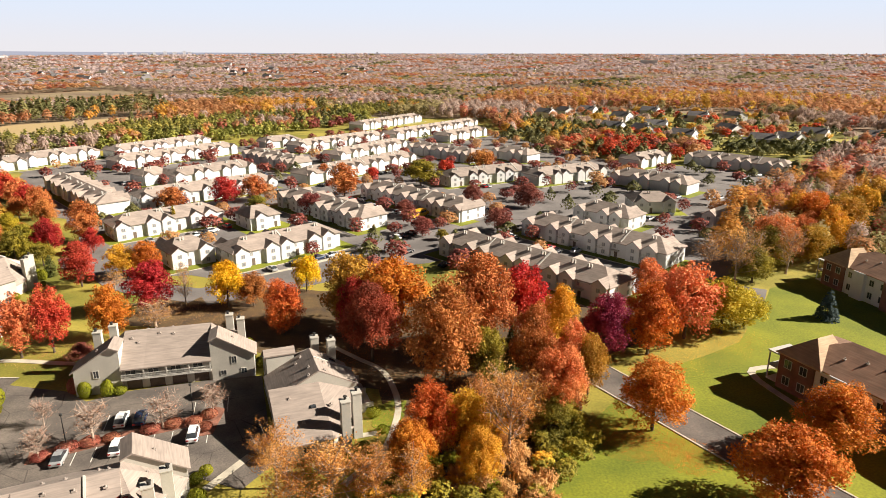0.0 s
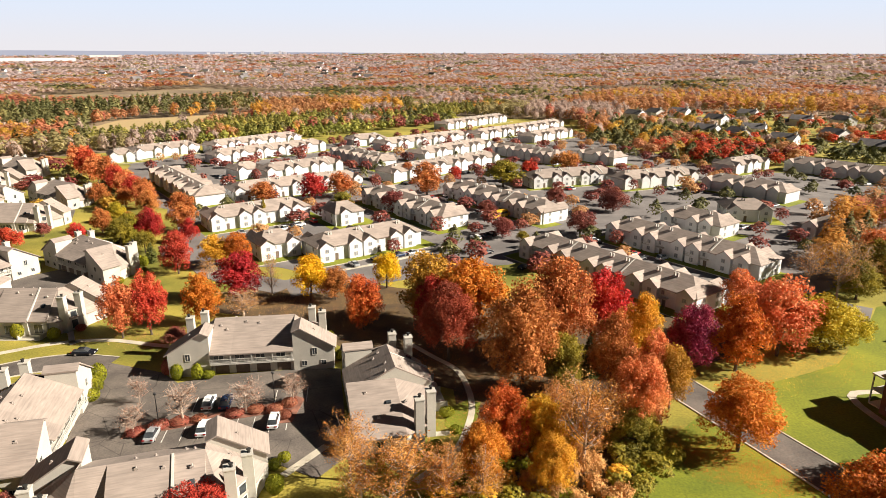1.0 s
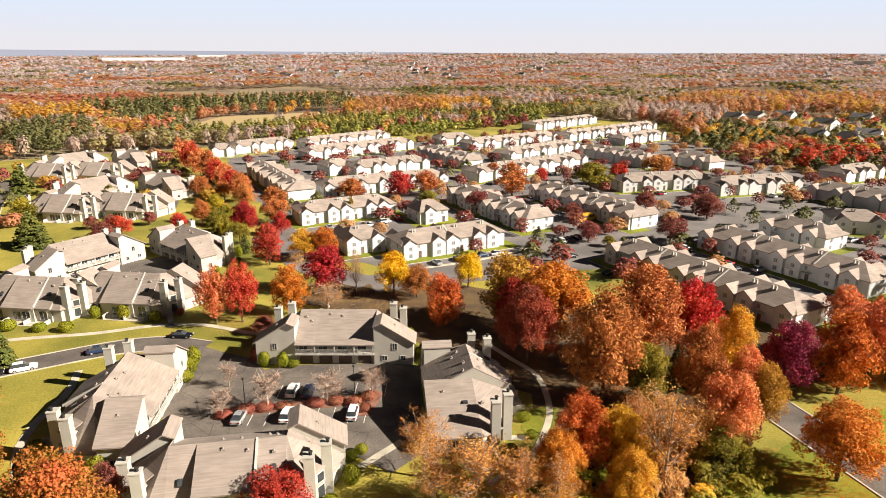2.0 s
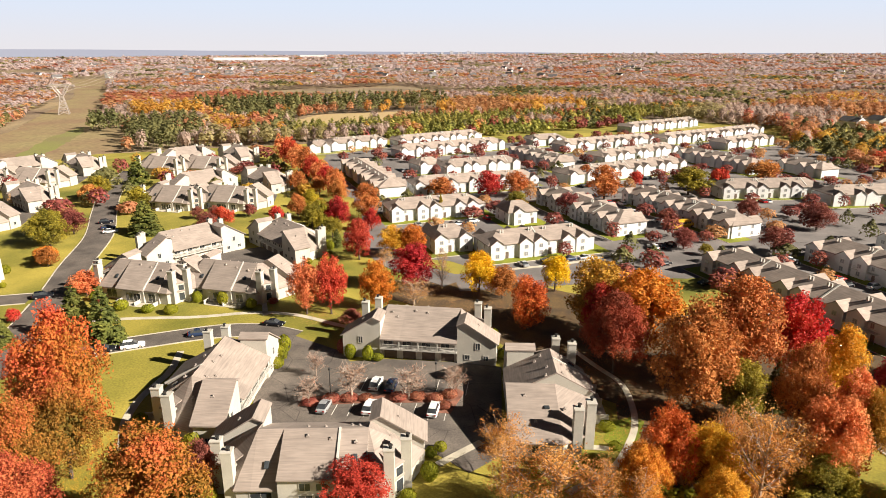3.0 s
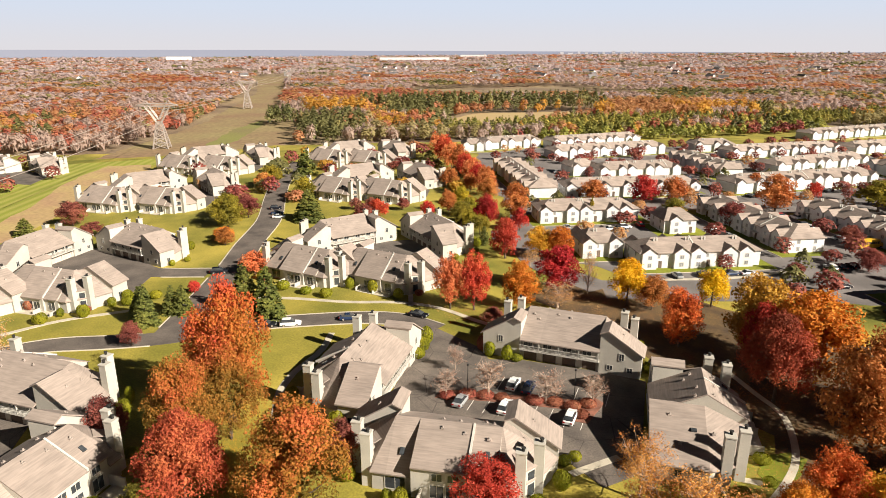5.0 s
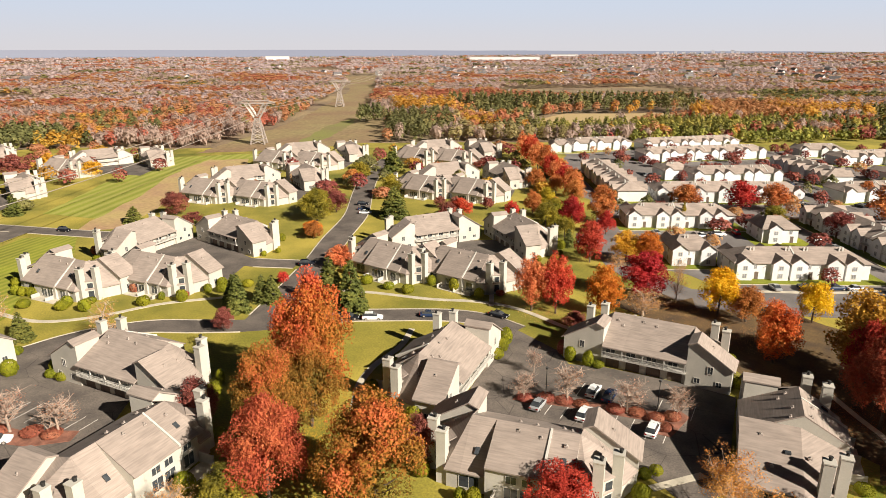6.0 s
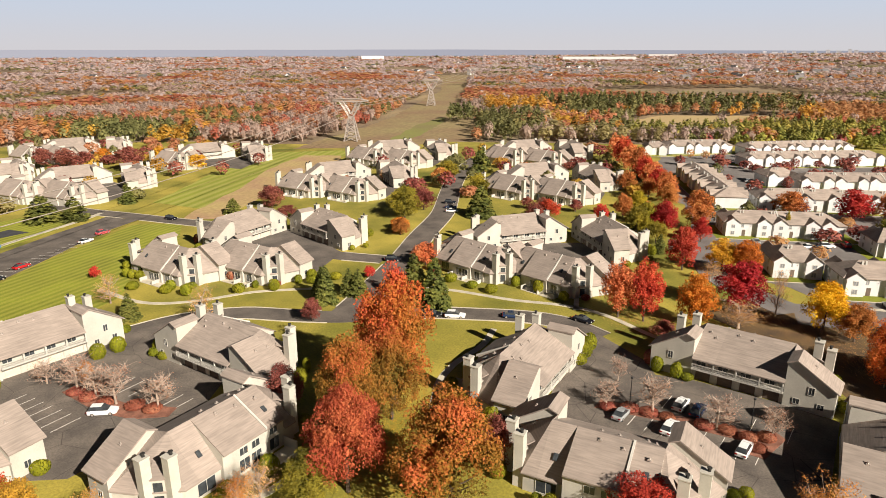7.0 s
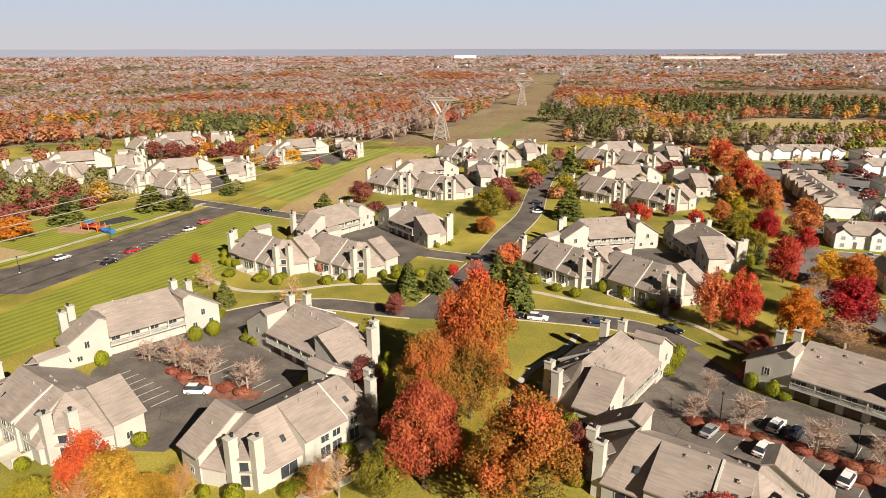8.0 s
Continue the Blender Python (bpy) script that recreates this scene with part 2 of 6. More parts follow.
LEAF = {
    "orange": leaf_mat("orange_leaves", (0.33, 0.085, 0.012), (0.60, 0.185, 0.022), (0.76, 0.33, 0.045)),
    "salmon": leaf_mat("salmon_leaves", (0.45, 0.11, 0.04), (0.73, 0.23, 0.085), (0.81, 0.36, 0.14)),
    "red": leaf_mat("red_leaves", (0.28, 0.025, 0.016), (0.58, 0.06, 0.035), (0.66, 0.15, 0.06)),
    "scarlet": leaf_mat("scarlet_leaves", (0.36, 0.05, 0.018), (0.64, 0.12, 0.032), (0.74, 0.23, 0.055)),
    "crimson": leaf_mat("crimson_leaves", (0.17, 0.014, 0.012), (0.43, 0.026, 0.028), (0.58, 0.07, 0.05)),
    "magenta": leaf_mat("magenta_leaves", (0.13, 0.012, 0.032), (0.32, 0.03, 0.07), (0.42, 0.075, 0.10)),
    "rust": leaf_mat("rust_leaves", (0.28, 0.092, 0.024), (0.53, 0.185, 0.05), (0.66, 0.30, 0.09)),
    "gold": leaf_mat("gold_leaves", (0.432, 0.184, 0.0194), (0.713, 0.367, 0.0324), (0.842, 0.529, 0.0594)),
    "yellow": leaf_mat("yellow_leaves", (0.55, 0.29, 0.008), (0.78, 0.48, 0.012), (0.85, 0.60, 0.03)),
    "olive": leaf_mat("olive_leaves", (0.10, 0.09, 0.014), (0.26, 0.21, 0.025), (0.44, 0.34, 0.035)),
    "bare": leaf_mat("thin_brown_leaves", (0.368, 0.172, 0.0633), (0.621, 0.333, 0.115), (0.759, 0.483, 0.196)),
    "sparse": leaf_mat("sparse_orange_leaves", (0.35, 0.125, 0.035), (0.57, 0.255, 0.065), (0.70, 0.39, 0.12)),
    "twiggy": leaf_mat("last_leaves", (0.34, 0.13, 0.08), (0.46, 0.22, 0.13), (0.55, 0.32, 0.22)),
    "burgundy": leaf_mat("burgundy_leaves", (0.13, 0.035, 0.028), (0.27, 0.075, 0.06), (0.40, 0.14, 0.09)),
    "redorange": leaf_mat("red_orange_leaves", (0.22, 0.125, 0.018), (0.50, 0.145, 0.03), (0.60, 0.085, 0.045), 0.10, 0.004, 0.45, 0.7),
    "brownolive": leaf_mat("brown_olive_leaves", (0.145, 0.10, 0.016), (0.34, 0.15, 0.025), (0.53, 0.125, 0.042), 0.12, 0.004, 0.45, 0.75),
    "darkred": leaf_mat("dark_red_leaves", (0.20, 0.045, 0.022), (0.39, 0.068, 0.034), (0.54, 0.15, 0.06), 0.12, 0.004, 0.45),
    "lime": leaf_mat("yellow_green_leaves", (0.26, 0.20, 0.016), (0.48, 0.38, 0.025), (0.68, 0.52, 0.045)),
    "goldolive": leaf_mat("golden_olive_leaves", (0.24, 0.14, 0.02), (0.46, 0.25, 0.03), (0.62, 0.38, 0.05)),
    "youngpine": leaf_mat("young_pine_needles", (0.112, 0.12, 0.0288), (0.272, 0.264, 0.056), (0.512, 0.432, 0.096), 0.04, 0.01, 0.4),
    "pine": leaf_mat("pine_needles", (0.05, 0.06, 0.017), (0.125, 0.136, 0.03), (0.24, 0.23, 0.05)),
    "bluepine": leaf_mat("blue_spruce_needles", (0.03, 0.05, 0.05), (0.06, 0.09, 0.09), (0.10, 0.14, 0.13)),
    "shrub": leaf_mat("clipped_shrub_leaves", (0.11, 0.12, 0.008), (0.22, 0.22, 0.012), (0.32, 0.30, 0.02), 0.4, 0.01, 0.35),
    "redshrub": leaf_mat("red_shrub_leaves", (0.18, 0.05, 0.03), (0.33, 0.095, 0.06), (0.45, 0.19, 0.11), 0.4),
    # bare and rust woods: own colours, lightened to stand in for haze
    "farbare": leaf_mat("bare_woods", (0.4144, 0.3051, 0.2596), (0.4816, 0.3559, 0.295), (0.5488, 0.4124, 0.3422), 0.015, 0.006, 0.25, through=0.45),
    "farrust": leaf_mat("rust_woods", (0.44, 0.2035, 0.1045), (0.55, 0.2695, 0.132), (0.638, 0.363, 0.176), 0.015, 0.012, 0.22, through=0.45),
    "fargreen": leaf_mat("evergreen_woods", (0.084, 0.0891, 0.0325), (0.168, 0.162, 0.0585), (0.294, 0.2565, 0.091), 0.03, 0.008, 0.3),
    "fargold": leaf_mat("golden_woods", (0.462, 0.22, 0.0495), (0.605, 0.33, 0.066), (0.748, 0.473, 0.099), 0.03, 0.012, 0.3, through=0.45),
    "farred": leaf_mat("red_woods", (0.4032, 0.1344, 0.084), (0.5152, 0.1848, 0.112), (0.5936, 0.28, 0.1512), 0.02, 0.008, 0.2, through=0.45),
    # bare woods greyed to lavender: distance haze put into the leaf colour
    "farhaze": leaf_mat("haze_tinted_bare_woods", (0.4928, 0.3864, 0.3795), (0.5488, 0.4312, 0.4197), (0.6048, 0.4816, 0.46), 0.006, 0.006, 0.12, through=0.45),
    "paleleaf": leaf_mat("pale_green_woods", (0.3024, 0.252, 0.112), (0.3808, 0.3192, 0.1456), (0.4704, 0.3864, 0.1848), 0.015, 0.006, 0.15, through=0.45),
}


# ---------- mesh helpers ----------
def link(name, mesh, material, parent=None, label="", m=None):
    ob = new(name, mesh)
    if material and not mesh.materials:
        mesh.materials.append(material)
    if parent:
        ob.parent = parent
    if m is not None:
        ob.matrix_basis = m
    if label:
        ob["label"] = label
    return ob


def mesh_of(name, bm, material):
    me = bpy.data.meshes.new(name)
    bmesh.ops.recalc_face_normals(bm, faces=bm.faces)
    bm.to_mesh(me)
    bm.free()
    me.materials.append(material)
    return me


def part(name, bm, material, parent=None, label="", m=None):
    return link(name, mesh_of(name, bm, material), None, parent, label, m)


def thing(name, x, y, turn, label, category, group="", z=0.0, kind=""):
    ob = new(name)
    ob.empty_display_size = 0.5
    ob.matrix_basis = pose(x, y, z, 0, 0, turn)
    return tagged(ob, label, category, group, kind)


def add_box(bm, x0, x1, y0, y1, z0, z1):
    v = [bm.verts.new(p) for p in ((x0, y0, z0), (x1, y0, z0), (x1, y1, z0), (x0, y1, z0), (x0, y0, z1), (x1, y0, z1), (x1, y1, z1), (x0, y1, z1))]
    for f in ((0, 3, 2, 1), (4, 5, 6, 7), (0, 1, 5, 4), (1, 2, 6, 5), (2, 3, 7, 6), (3, 0, 4, 7)):
        bm.faces.new([v[i] for i in f])


def box(x0, x1, y0, y1, z0, z1):
    bm = bmesh.new()
    add_box(bm, x0, x1, y0, y1, z0, z1)
    return bm


def add_prism(bm, profile, a, b, axis="x"):
    """Sweeps a closed profile along x (profile in y, z) or along y (profile in x, z), from a to b."""
    rings = []
    for s in (a, b):
        rings.append([bm.verts.new((s, u, w) if axis == "x" else (u, s, w)) for u, w in profile])
    n = len(profile)
    bm.faces.new(rings[0][::-1])
    bm.faces.new(rings[1])
    for i in range(n):
        bm.faces.new((rings[0][i], rings[0][(i + 1) % n], rings[1][(i + 1) % n], rings[1][i]))


def prism(profile, a, b, axis="x"):
    bm = bmesh.new()
    add_prism(bm, profile, a, b, axis)
    return bm


def add_slab(bm, corners, thick=0.22):
    """A roof plane of four or three corners (the upper face), with thickness straight down."""
    top = [bm.verts.new(c) for c in corners]
    low = [bm.verts.new((c[0], c[1], c[2] - thick)) for c in corners]
    n = len(corners)
    bm.faces.new(top)
    bm.faces.new(low[::-1])
    for i in range(n):
        bm.faces.new((top[i], low[i], low[(i + 1) % n], top[(i + 1) % n]))


def tube(bm, pts, radii, sides=6):
    rings = []
    for i, p in enumerate(pts):
        a = Vector(pts[min(i + 1, len(pts) - 1)]) - Vector(pts[max(i - 1, 0)])
        q = a.to_track_quat("Z", "Y")
        rings.append([bm.verts.new(Vector(p) + q @ Vector((math.cos(k * math.tau / sides) * radii[i], math.sin(k * math.tau / sides) * radii[i], 0))) for k in range(sides)])
    for r0, r1 in zip(rings, rings[1:]):
        for k in range(sides):
            bm.faces.new((r0[k], r0[(k + 1) % sides], r1[(k + 1) % sides], r1[k]))
    bm.faces.new(rings[0][::-1])
    bm.faces.new(rings[-1])


def smooth_line(pts, step=4.0):
    """Catmull-Rom through the points."""
    p = [Vector((*q, 0)) for q in pts]
    p = [2 * p[0] - p[1], *p, 2 * p[-1] - p[-2]]
    out = []
    for a, b, c, d in zip(p, p[1:], p[2:], p[3:]):
        k = max(2, int((c - b).length / step))
        for i in range(k):
            t = i / k
            out.append(0.5 * (2 * b + (c - a) * t + (2 * a - 5 * b + 4 * c - d) * t * t + (3 * b - a - 3 * c + d) * t ** 3))
    return [*out, p[-2]]


def ribbon_mesh(name, line, left, right, z0, z1, material):
    """A strip along a line, from left to right of it, with its top at z1 and its foot at z0."""
    bm = bmesh.new()
    rows = []
    for i, p in enumerate(line):
        d = (line[min(i + 1, len(line) - 1)] - line[max(i - 1, 0)]).normalized()
        s = Vector((-d.y, d.x, 0))
        a, b = p + s * left, p + s * right
        rows.append([bm.verts.new((q.x, q.y, z)) for q, z in ((a, z0), (a, z1), (b, z1), (b, z0))])
    for r0, r1 in zip(rows, rows[1:]):
        for k in range(3):
            bm.faces.new((r0[k], r0[k + 1], r1[k + 1], r1[k]))
    return mesh_of(name, bm, material)


LAYER = [0]
ROADS, LOTS = [], []


def road(name, pts, width, label, kerbs=True, material=None, z=0.08):
    LAYER[0] += 1
    z += 0.004 * LAYER[0]
    kerbs = kerbs and material is None
    line = smooth_line(pts, 2.5)
    ob = link(name, ribbon_mesh(name, line, width / 2, -width / 2, -0.1, z, material or ASPHALT), None)
    tagged(ob, label, "road", kind="structure")
    ROADS.append((line, width, kerbs, z))
    return ob


def build_kerbs():
    """Kerbs along the roads, left open where another road or a car park joins."""
    for n, (line, width, kerbs, z) in enumerate(ROADS):
        if not kerbs:
            continue
        for s in (1, -1):
            run = []
            for i, p in enumerate(line):
                d = (line[min(i + 1, len(line) - 1)] - line[max(i - 1, 0)]).normalized()
                q = p + Vector((-d.y, d.x, 0)) * s * (width / 2 + 0.15)
                free = all((q - r).length > w / 2 + 0.4 for k, (other, w, _, _) in enumerate(ROADS) if k != n for r in other)
                free = free and not any(within(q.x, q.y, poly) for poly in LOTS)
                if free:
                    run.append(p)
                if run and (not free or i == len(line) - 1):
                    if len(run) > 2:
                        k = link("kerb", ribbon_mesh("kerb", run, s * (width / 2 + 0.3), s * (width / 2), -0.1, z + 0.1, CONCRETE), None)
                        tagged(k, "pale concrete kerb along the road", "kerb", kind="structure")
                    run = []


def within(x, y, poly):
    hit = False
    for (x0, y0), (x1, y1) in zip(poly, poly[1:] + poly[:1]):
        if (y0 > y) != (y1 > y) and x < (x1 - x0) * (y - y0) / (y1 - y0) + x0:
            hit = not hit
    return hit


def footpath(pts, width=1.4):
    ob = link("pavement", ribbon_mesh("pavement", smooth_line(pts, 2.0), width / 2, -width / 2, -0.1, 0.11, CONCRETE), None)
    return tagged(ob, "pale concrete footpath through the lawn", "footpath", kind="structure")


def patch(name, pts, z, material, label, category, rough=0.0, curved=False):
    """A sheet of ground with the given outline, wavy by rough metres."""
    if name == "car_park":
        LOTS.append(list(pts))
    if curved:
        line = smooth_line([*pts, pts[0]], 3.0)[:-1]
        pts = [(p.x, p.y) for p in line]
    out = []
    for i, a in enumerate(pts):
        b = pts[(i + 1) % len(pts)]
        k = max(1, int(math.dist(a, b) / 6)) if rough else 1
        for j in range(k):
            u = j / k
            x, y = a[0] + (b[0] - a[0]) * u, a[1] + (b[1] - a[1]) * u
            w = noise.noise_vector(Vector((x * 0.11, y * 0.11, 3.0))) * rough
            out.append((x + w.x, y + w.y))
    bm = bmesh.new()
    top = [bm.verts.new((*p, z)) for p in out]
    low = [bm.verts.new((*p, -0.1)) for p in out]
    f = bm.faces.new(top)
    for i in range(len(out)):
        j = (i + 1) % len(out)
        bm.faces.new((low[i], low[j], top[j], top[i]))
    bmesh.ops.triangulate(bm, faces=[f])
    return tagged(part(name, bm, material), label, category, kind="structure")


def leaf_mesh(name, centres, normals, sizes, material, rng, tall=1.0):
    """One small three-cornered leaf spray at each centre."""
    n = len(centres)
    side = np.cross(normals, rng.normal(size=(n, 3)))
    side /= np.linalg.norm(side, axis=1)[:, None] + 1e-9
    up = np.cross(normals, side)
    s = sizes[:, None] * 1.15
    k = rng.uniform(0.7, 1.1, (n, 3, 1))
    v = np.stack([side * s * k[:, 0], (up * 0.87 - side * 0.5) * s * k[:, 1], -(up * 0.87 + side * 0.5) * s * k[:, 2]], 1)
    v = (v * (tall ** -0.5, tall ** -0.5, tall) + centres[:, None]).reshape(-1, 3)
    me = bpy.data.meshes.new(name)
    me.vertices.add(3 * n)
    me.vertices.foreach_set("co", v.astype(np.float32).ravel())
    me.loops.add(3 * n)
    me.loops.foreach_set("vertex_index", np.arange(3 * n, dtype=np.int32))
    me.polygons.add(n)
    me.polygons.foreach_set("loop_start", np.arange(0, 3 * n, 3, dtype=np.int32))
    me.polygons.foreach_set("loop_total", np.full(n, 3, dtype=np.int32))
    me.update(calc_edges=True)
    me.materials.append(material)
    return me


def unit(v):
    return v / (np.linalg.norm(v, axis=1)[:, None] + 1e-9)


# ---------- ground ----------
def rise(x, y):
    """The height of the far country, which climbs gently towards the horizon."""
    u = np.clip((np.hypot(x, y) - 1750) / 2850, 0, 1)
    side = np.clip((np.degrees(np.arctan2(-np.asarray(x, float), y)) - 12) / 42, 0, 1)
    return (41 - 22 * side) * u ** 1.2


bm = bmesh.new()
bmesh.ops.create_grid(bm, x_segments=90, y_segments=90, size=4700)
for v in bm.verts:
    v.co.z = rise(v.co.x, v.co.y)
tagged(part("ground", bm, FOREST_FLOOR), "brown woodland ground reaching the horizon", "ground", kind="structure")

patch("lawn", [(150, 30), (150, 215), (180, 330), (300, 440), (320, 640), (100, 690), (40, 600), (-80, 620), (-142, 492), (-171, 446), (-211, 398), (-250, 362), (-316, 297), (-355, 258), (-370, 225),
      (-406, 174), (-458, 135), (-500, 48), (-495, -35), (-300, -60), (-120, -60), (0, 20)], 0.03, GRASS_WORN, "yellow-green autumn lawn between the houses", "lawn", 4.0)
patch("lawn", [(-2, 22), (60, 22), (150, 32), (149, 212), (108, 172), (84, 156), (62, 124), (40, 110), (22, 92), (8, 66)], 0.042, GRASS, "bright green autumn lawn along the lane", "lawn", 2.0)
patch("mown_lawn", [(-150, -40), (-176, -12), (-192, 4), (-210, 19), (-240, 51), (-231, 65), (-206, 56), (-190, 40), (-168, 31), (-160, 22), (-160, 5), (-146, -12), (-140, -40)], 0.05, MOWN, "striped freshly mown green lawn", "lawn", 0.6)
patch("mown_field", [(-272, 66), (-320, 105), (-372, 156), (-352, 196), (-340, 197), (-296, 147), (-259, 100), (-238, 84)], 0.05, MOWN_B, "bright green mown field with stripes", "field", 1.5)
patch("bare_soil", [(-238, 66), (-229, 78), (-262, 112), (-293, 149), (-317, 176), (-332, 186), (-348, 170), (-319, 136), (-277, 103)], 0.07, SOIL, "strip of bare tan soil in the field", "soil", 2.0)
patch("hay_field", [(-302, 412), (-349, 486), (-362, 537), (-328, 575), (-302, 604), (-271, 634), (-246, 574), (-250, 514), (-263, 458), (-270, 412)], 0.05, HAY, "mown tan hay field before the woods", "field", 3.0)
patch("meadow", [(-376, 178), (-346, 222), (-335, 300), (-372, 345), (-484, 400), (-800, 672), (-1300, 1096), (-1345, 1048), (-815, 632), (-516, 346), (-470, 296), (-400, 205)], 0.04, MEADOW, "brown meadow under the power line", "meadow", 4.0)
patch("grass_strip", [(-378, 250), (-437, 314), (-478, 375), (-445, 350), (-383, 280), (-352, 240)], 0.08, GRASS_DRY, "strip of greener grass across the meadow", "grass", 3.0)
patch("playing_field", [(-228, -60), (-206, -30), (-216, -10), (-232, 9), (-246, 26), (-262, 40), (-276, 20), (-262, -10), (-250, -60)], 0.05, MOWN, "green playground lawn", "lawn", 1.0)
patch("sand_pitch", [(-243, -26), (-224, -12), (-217, -22), (-228, -40)], 0.07, HAY, "pale sand ball pitch", "pitch", 0.5)
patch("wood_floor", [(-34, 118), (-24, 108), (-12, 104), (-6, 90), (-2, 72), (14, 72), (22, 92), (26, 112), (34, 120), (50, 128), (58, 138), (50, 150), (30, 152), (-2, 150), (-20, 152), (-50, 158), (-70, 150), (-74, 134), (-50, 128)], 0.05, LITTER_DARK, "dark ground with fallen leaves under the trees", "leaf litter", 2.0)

# ---------- roads, car parks and paths ----------
road("road", [(20, 125), (25.3, 116.5), (34.5, 101.9), (41, 91.6), (47.3, 81.6), (59, 63)], 7.4, "grey asphalt lane crossing the lawn")
road("road", [(-143, 26), (-143.5, 38), (-139, 50), (-130, 59), (-122, 68), (-114, 82), (-106, 91), (-96, 100.5), (-88, 104.4), (-79, 104.5)], 6.6, "dark asphalt estate road with kerbs")
road("road", [(-122, 68), (-134, 84), (-150, 104), (-166, 122), (-186, 146), (-212, 170), (-236, 193), (-258, 218), (-275, 240)], 8.5, "dark asphalt estate road with kerbs")
road("road", [(-152, 98), (-166, 88.5), (-180, 88), (-192, 90), (-212, 79), (-236, 64), (-256, 52), (-280, 38), (-330, 20)], 7.0, "dark asphalt estate road with kerbs")
patch("car_park", [(-188, -60), (-196, -32), (-183, -12), (-197, 6), (-213, 21), (-236, 41), (-246, 54), (-258, 46), (-243, 27), (-224, 6), (-210, -16), (-205, -60)], 0.09, ASPHALT, "dark asphalt roadside car park", "car park", 0.0)
patch("car_park", [(-80, 105.5), (-67, 103), (-62, 99.6), (-56.5, 103.2), (-42.5, 107.6), (-34, 109), (-25, 82), (-28, 76), (-36, 79), (-43, 74.8), (-57, 68.5), (-64, 70), (-66.6, 73.5), (-71, 83), (-75.4, 94)], 0.09, CRACKED, "cracked dark asphalt courtyard car park", "car park")
patch("car_park", [(-146, 24), (-140, 33), (-130, 29.6), (-111, 37), (-103, 30), (-95, 8), (-99, 2), (-112, -3), (-129, 0), (-136, 4), (-140, 20)], 0.09, CRACKED, "cracked dark asphalt courtyard car park", "car park")
patch("car_park", [(-143, 124), (-133, 150), (-128, 156), (-106, 148), (-97, 130), (-110, 127.5), (-128, 119), (-140, 117)], 0.09, ASPHALT, "dark asphalt courtyard car park", "car park")
patch("car_park", [(-192, 62), (-199, 86), (-190, 93), (-166, 92), (-153, 76), (-166, 70), (-178, 53.5), (-190, 50)], 0.09, ASPHALT, "dark asphalt courtyard car park", "car park")

patch("car_park", [(-46, 158), (-76, 166), (-112, 200), (-150, 240), (-185, 285), (-215, 325), (-190, 372), (-130, 420), (-60, 505), (30, 520), (60, 440), (100, 350), (175, 335), (185, 305), (120, 250), (85, 175), (45, 140), (0, 180)],
      0.06, ASPHALT_OLD, "worn grey asphalt between the townhouse rows", "car park", 3.0)
# main roads of the white townhouses
road("road", [(-60, 150), (-42, 161), (-28, 172), (-13, 190), (2, 205), (17, 228), (41, 260), (60, 275), (90, 300), (120, 330)], 13.0, "wide grey asphalt street with parked cars", material=ASPHALT_OLD)
road("road", [(5, 213), (-2, 220), (-18, 245), (-36, 270), (-62, 300), (-96, 340), (-130, 380)], 13.0, "grey asphalt street between townhouses", material=ASPHALT_OLD)
road("road", [(4, 198), (22, 186), (36, 176), (62, 160), (80, 150)], 12.0, "grey asphalt street between townhouses", material=ASPHALT_OLD)
road("road", [(14, 222), (38, 200), (62, 187), (84, 178)], 9.0, "grey asphalt street between townhouses", material=ASPHALT_OLD)
road("road", [(78, 186), (95, 219), (103, 250), (124, 276), (142, 292), (175, 306)], 13.0, "grey asphalt street between townhouses", material=ASPHALT_OLD)
road("road", [(20, 232), (60, 240), (100, 250)], 11.0, "grey asphalt street between townhouses", material=ASPHALT_OLD)
road("road", [(-110, 176), (-86, 193), (-70, 209), (-52, 221), (-40, 236)], 11.0, "grey asphalt street between townhouses", material=ASPHALT_OLD)
road("road", [(-196, 296), (-170, 274), (-146, 250), (-128, 226), (-112, 200), (-100, 180), (-84, 160), (-60, 150)], 9.0, "grey asphalt street shaded by trees", material=ASPHALT_OLD)
road("road", [(-180, 320), (-150, 285), (-120, 262), (-96, 280), (-66, 277), (-36, 270)], 12.0, "grey asphalt street between townhouses", material=ASPHALT_OLD)
road("road", [(-150, 285), (-166, 345), (-140, 390), (-100, 430)], 11.0, "grey asphalt street between townhouses", material=ASPHALT_OLD)
road("road", [(-62, 300), (-30, 340), (0, 380), (30, 430)], 10.0, "grey asphalt street between townhouses", material=ASPHALT_OLD)
road("road", [(17, 228), (-10, 262), (10, 320), (30, 345), (90, 330), (142, 292)], 10.0, "grey asphalt street between townhouses", material=ASPHALT_OLD)

build_kerbs()
footpath([(64.5, 88), (61.2, 97.4), (58.4, 108), (59.5, 112), (64.5, 113)])
footpath([(-14, 77), (-9.9, 83.9), (-8.5, 87.5), (-7.6, 96.9), (-9, 104.6), (-11.9, 111.6), (-17, 116.3), (-23, 122)], 1.1)
patch("lawn", [(-11.7, 97.1), (-8.6, 100.4), (-6.2, 100.1), (-6.2, 94.9), (-8.2, 89.4), (-11.5, 92)], 0.08, GRASS, "small green lawn beside the house", "lawn", 0.4)
footpath([(-14, 89), (-10.5, 90)], 1.2)
footpath([(-126, 94), (-118, 99), (-106, 105), (-96, 112), (-86, 115), (-70, 114), (-58, 118), (-40, 122)])
footpath([(-92, 112), (-97, 118)], 1.2)
footpath([(-176, 28), (-160, 34), (-153, 44), (-150, 58), (-143, 71)])
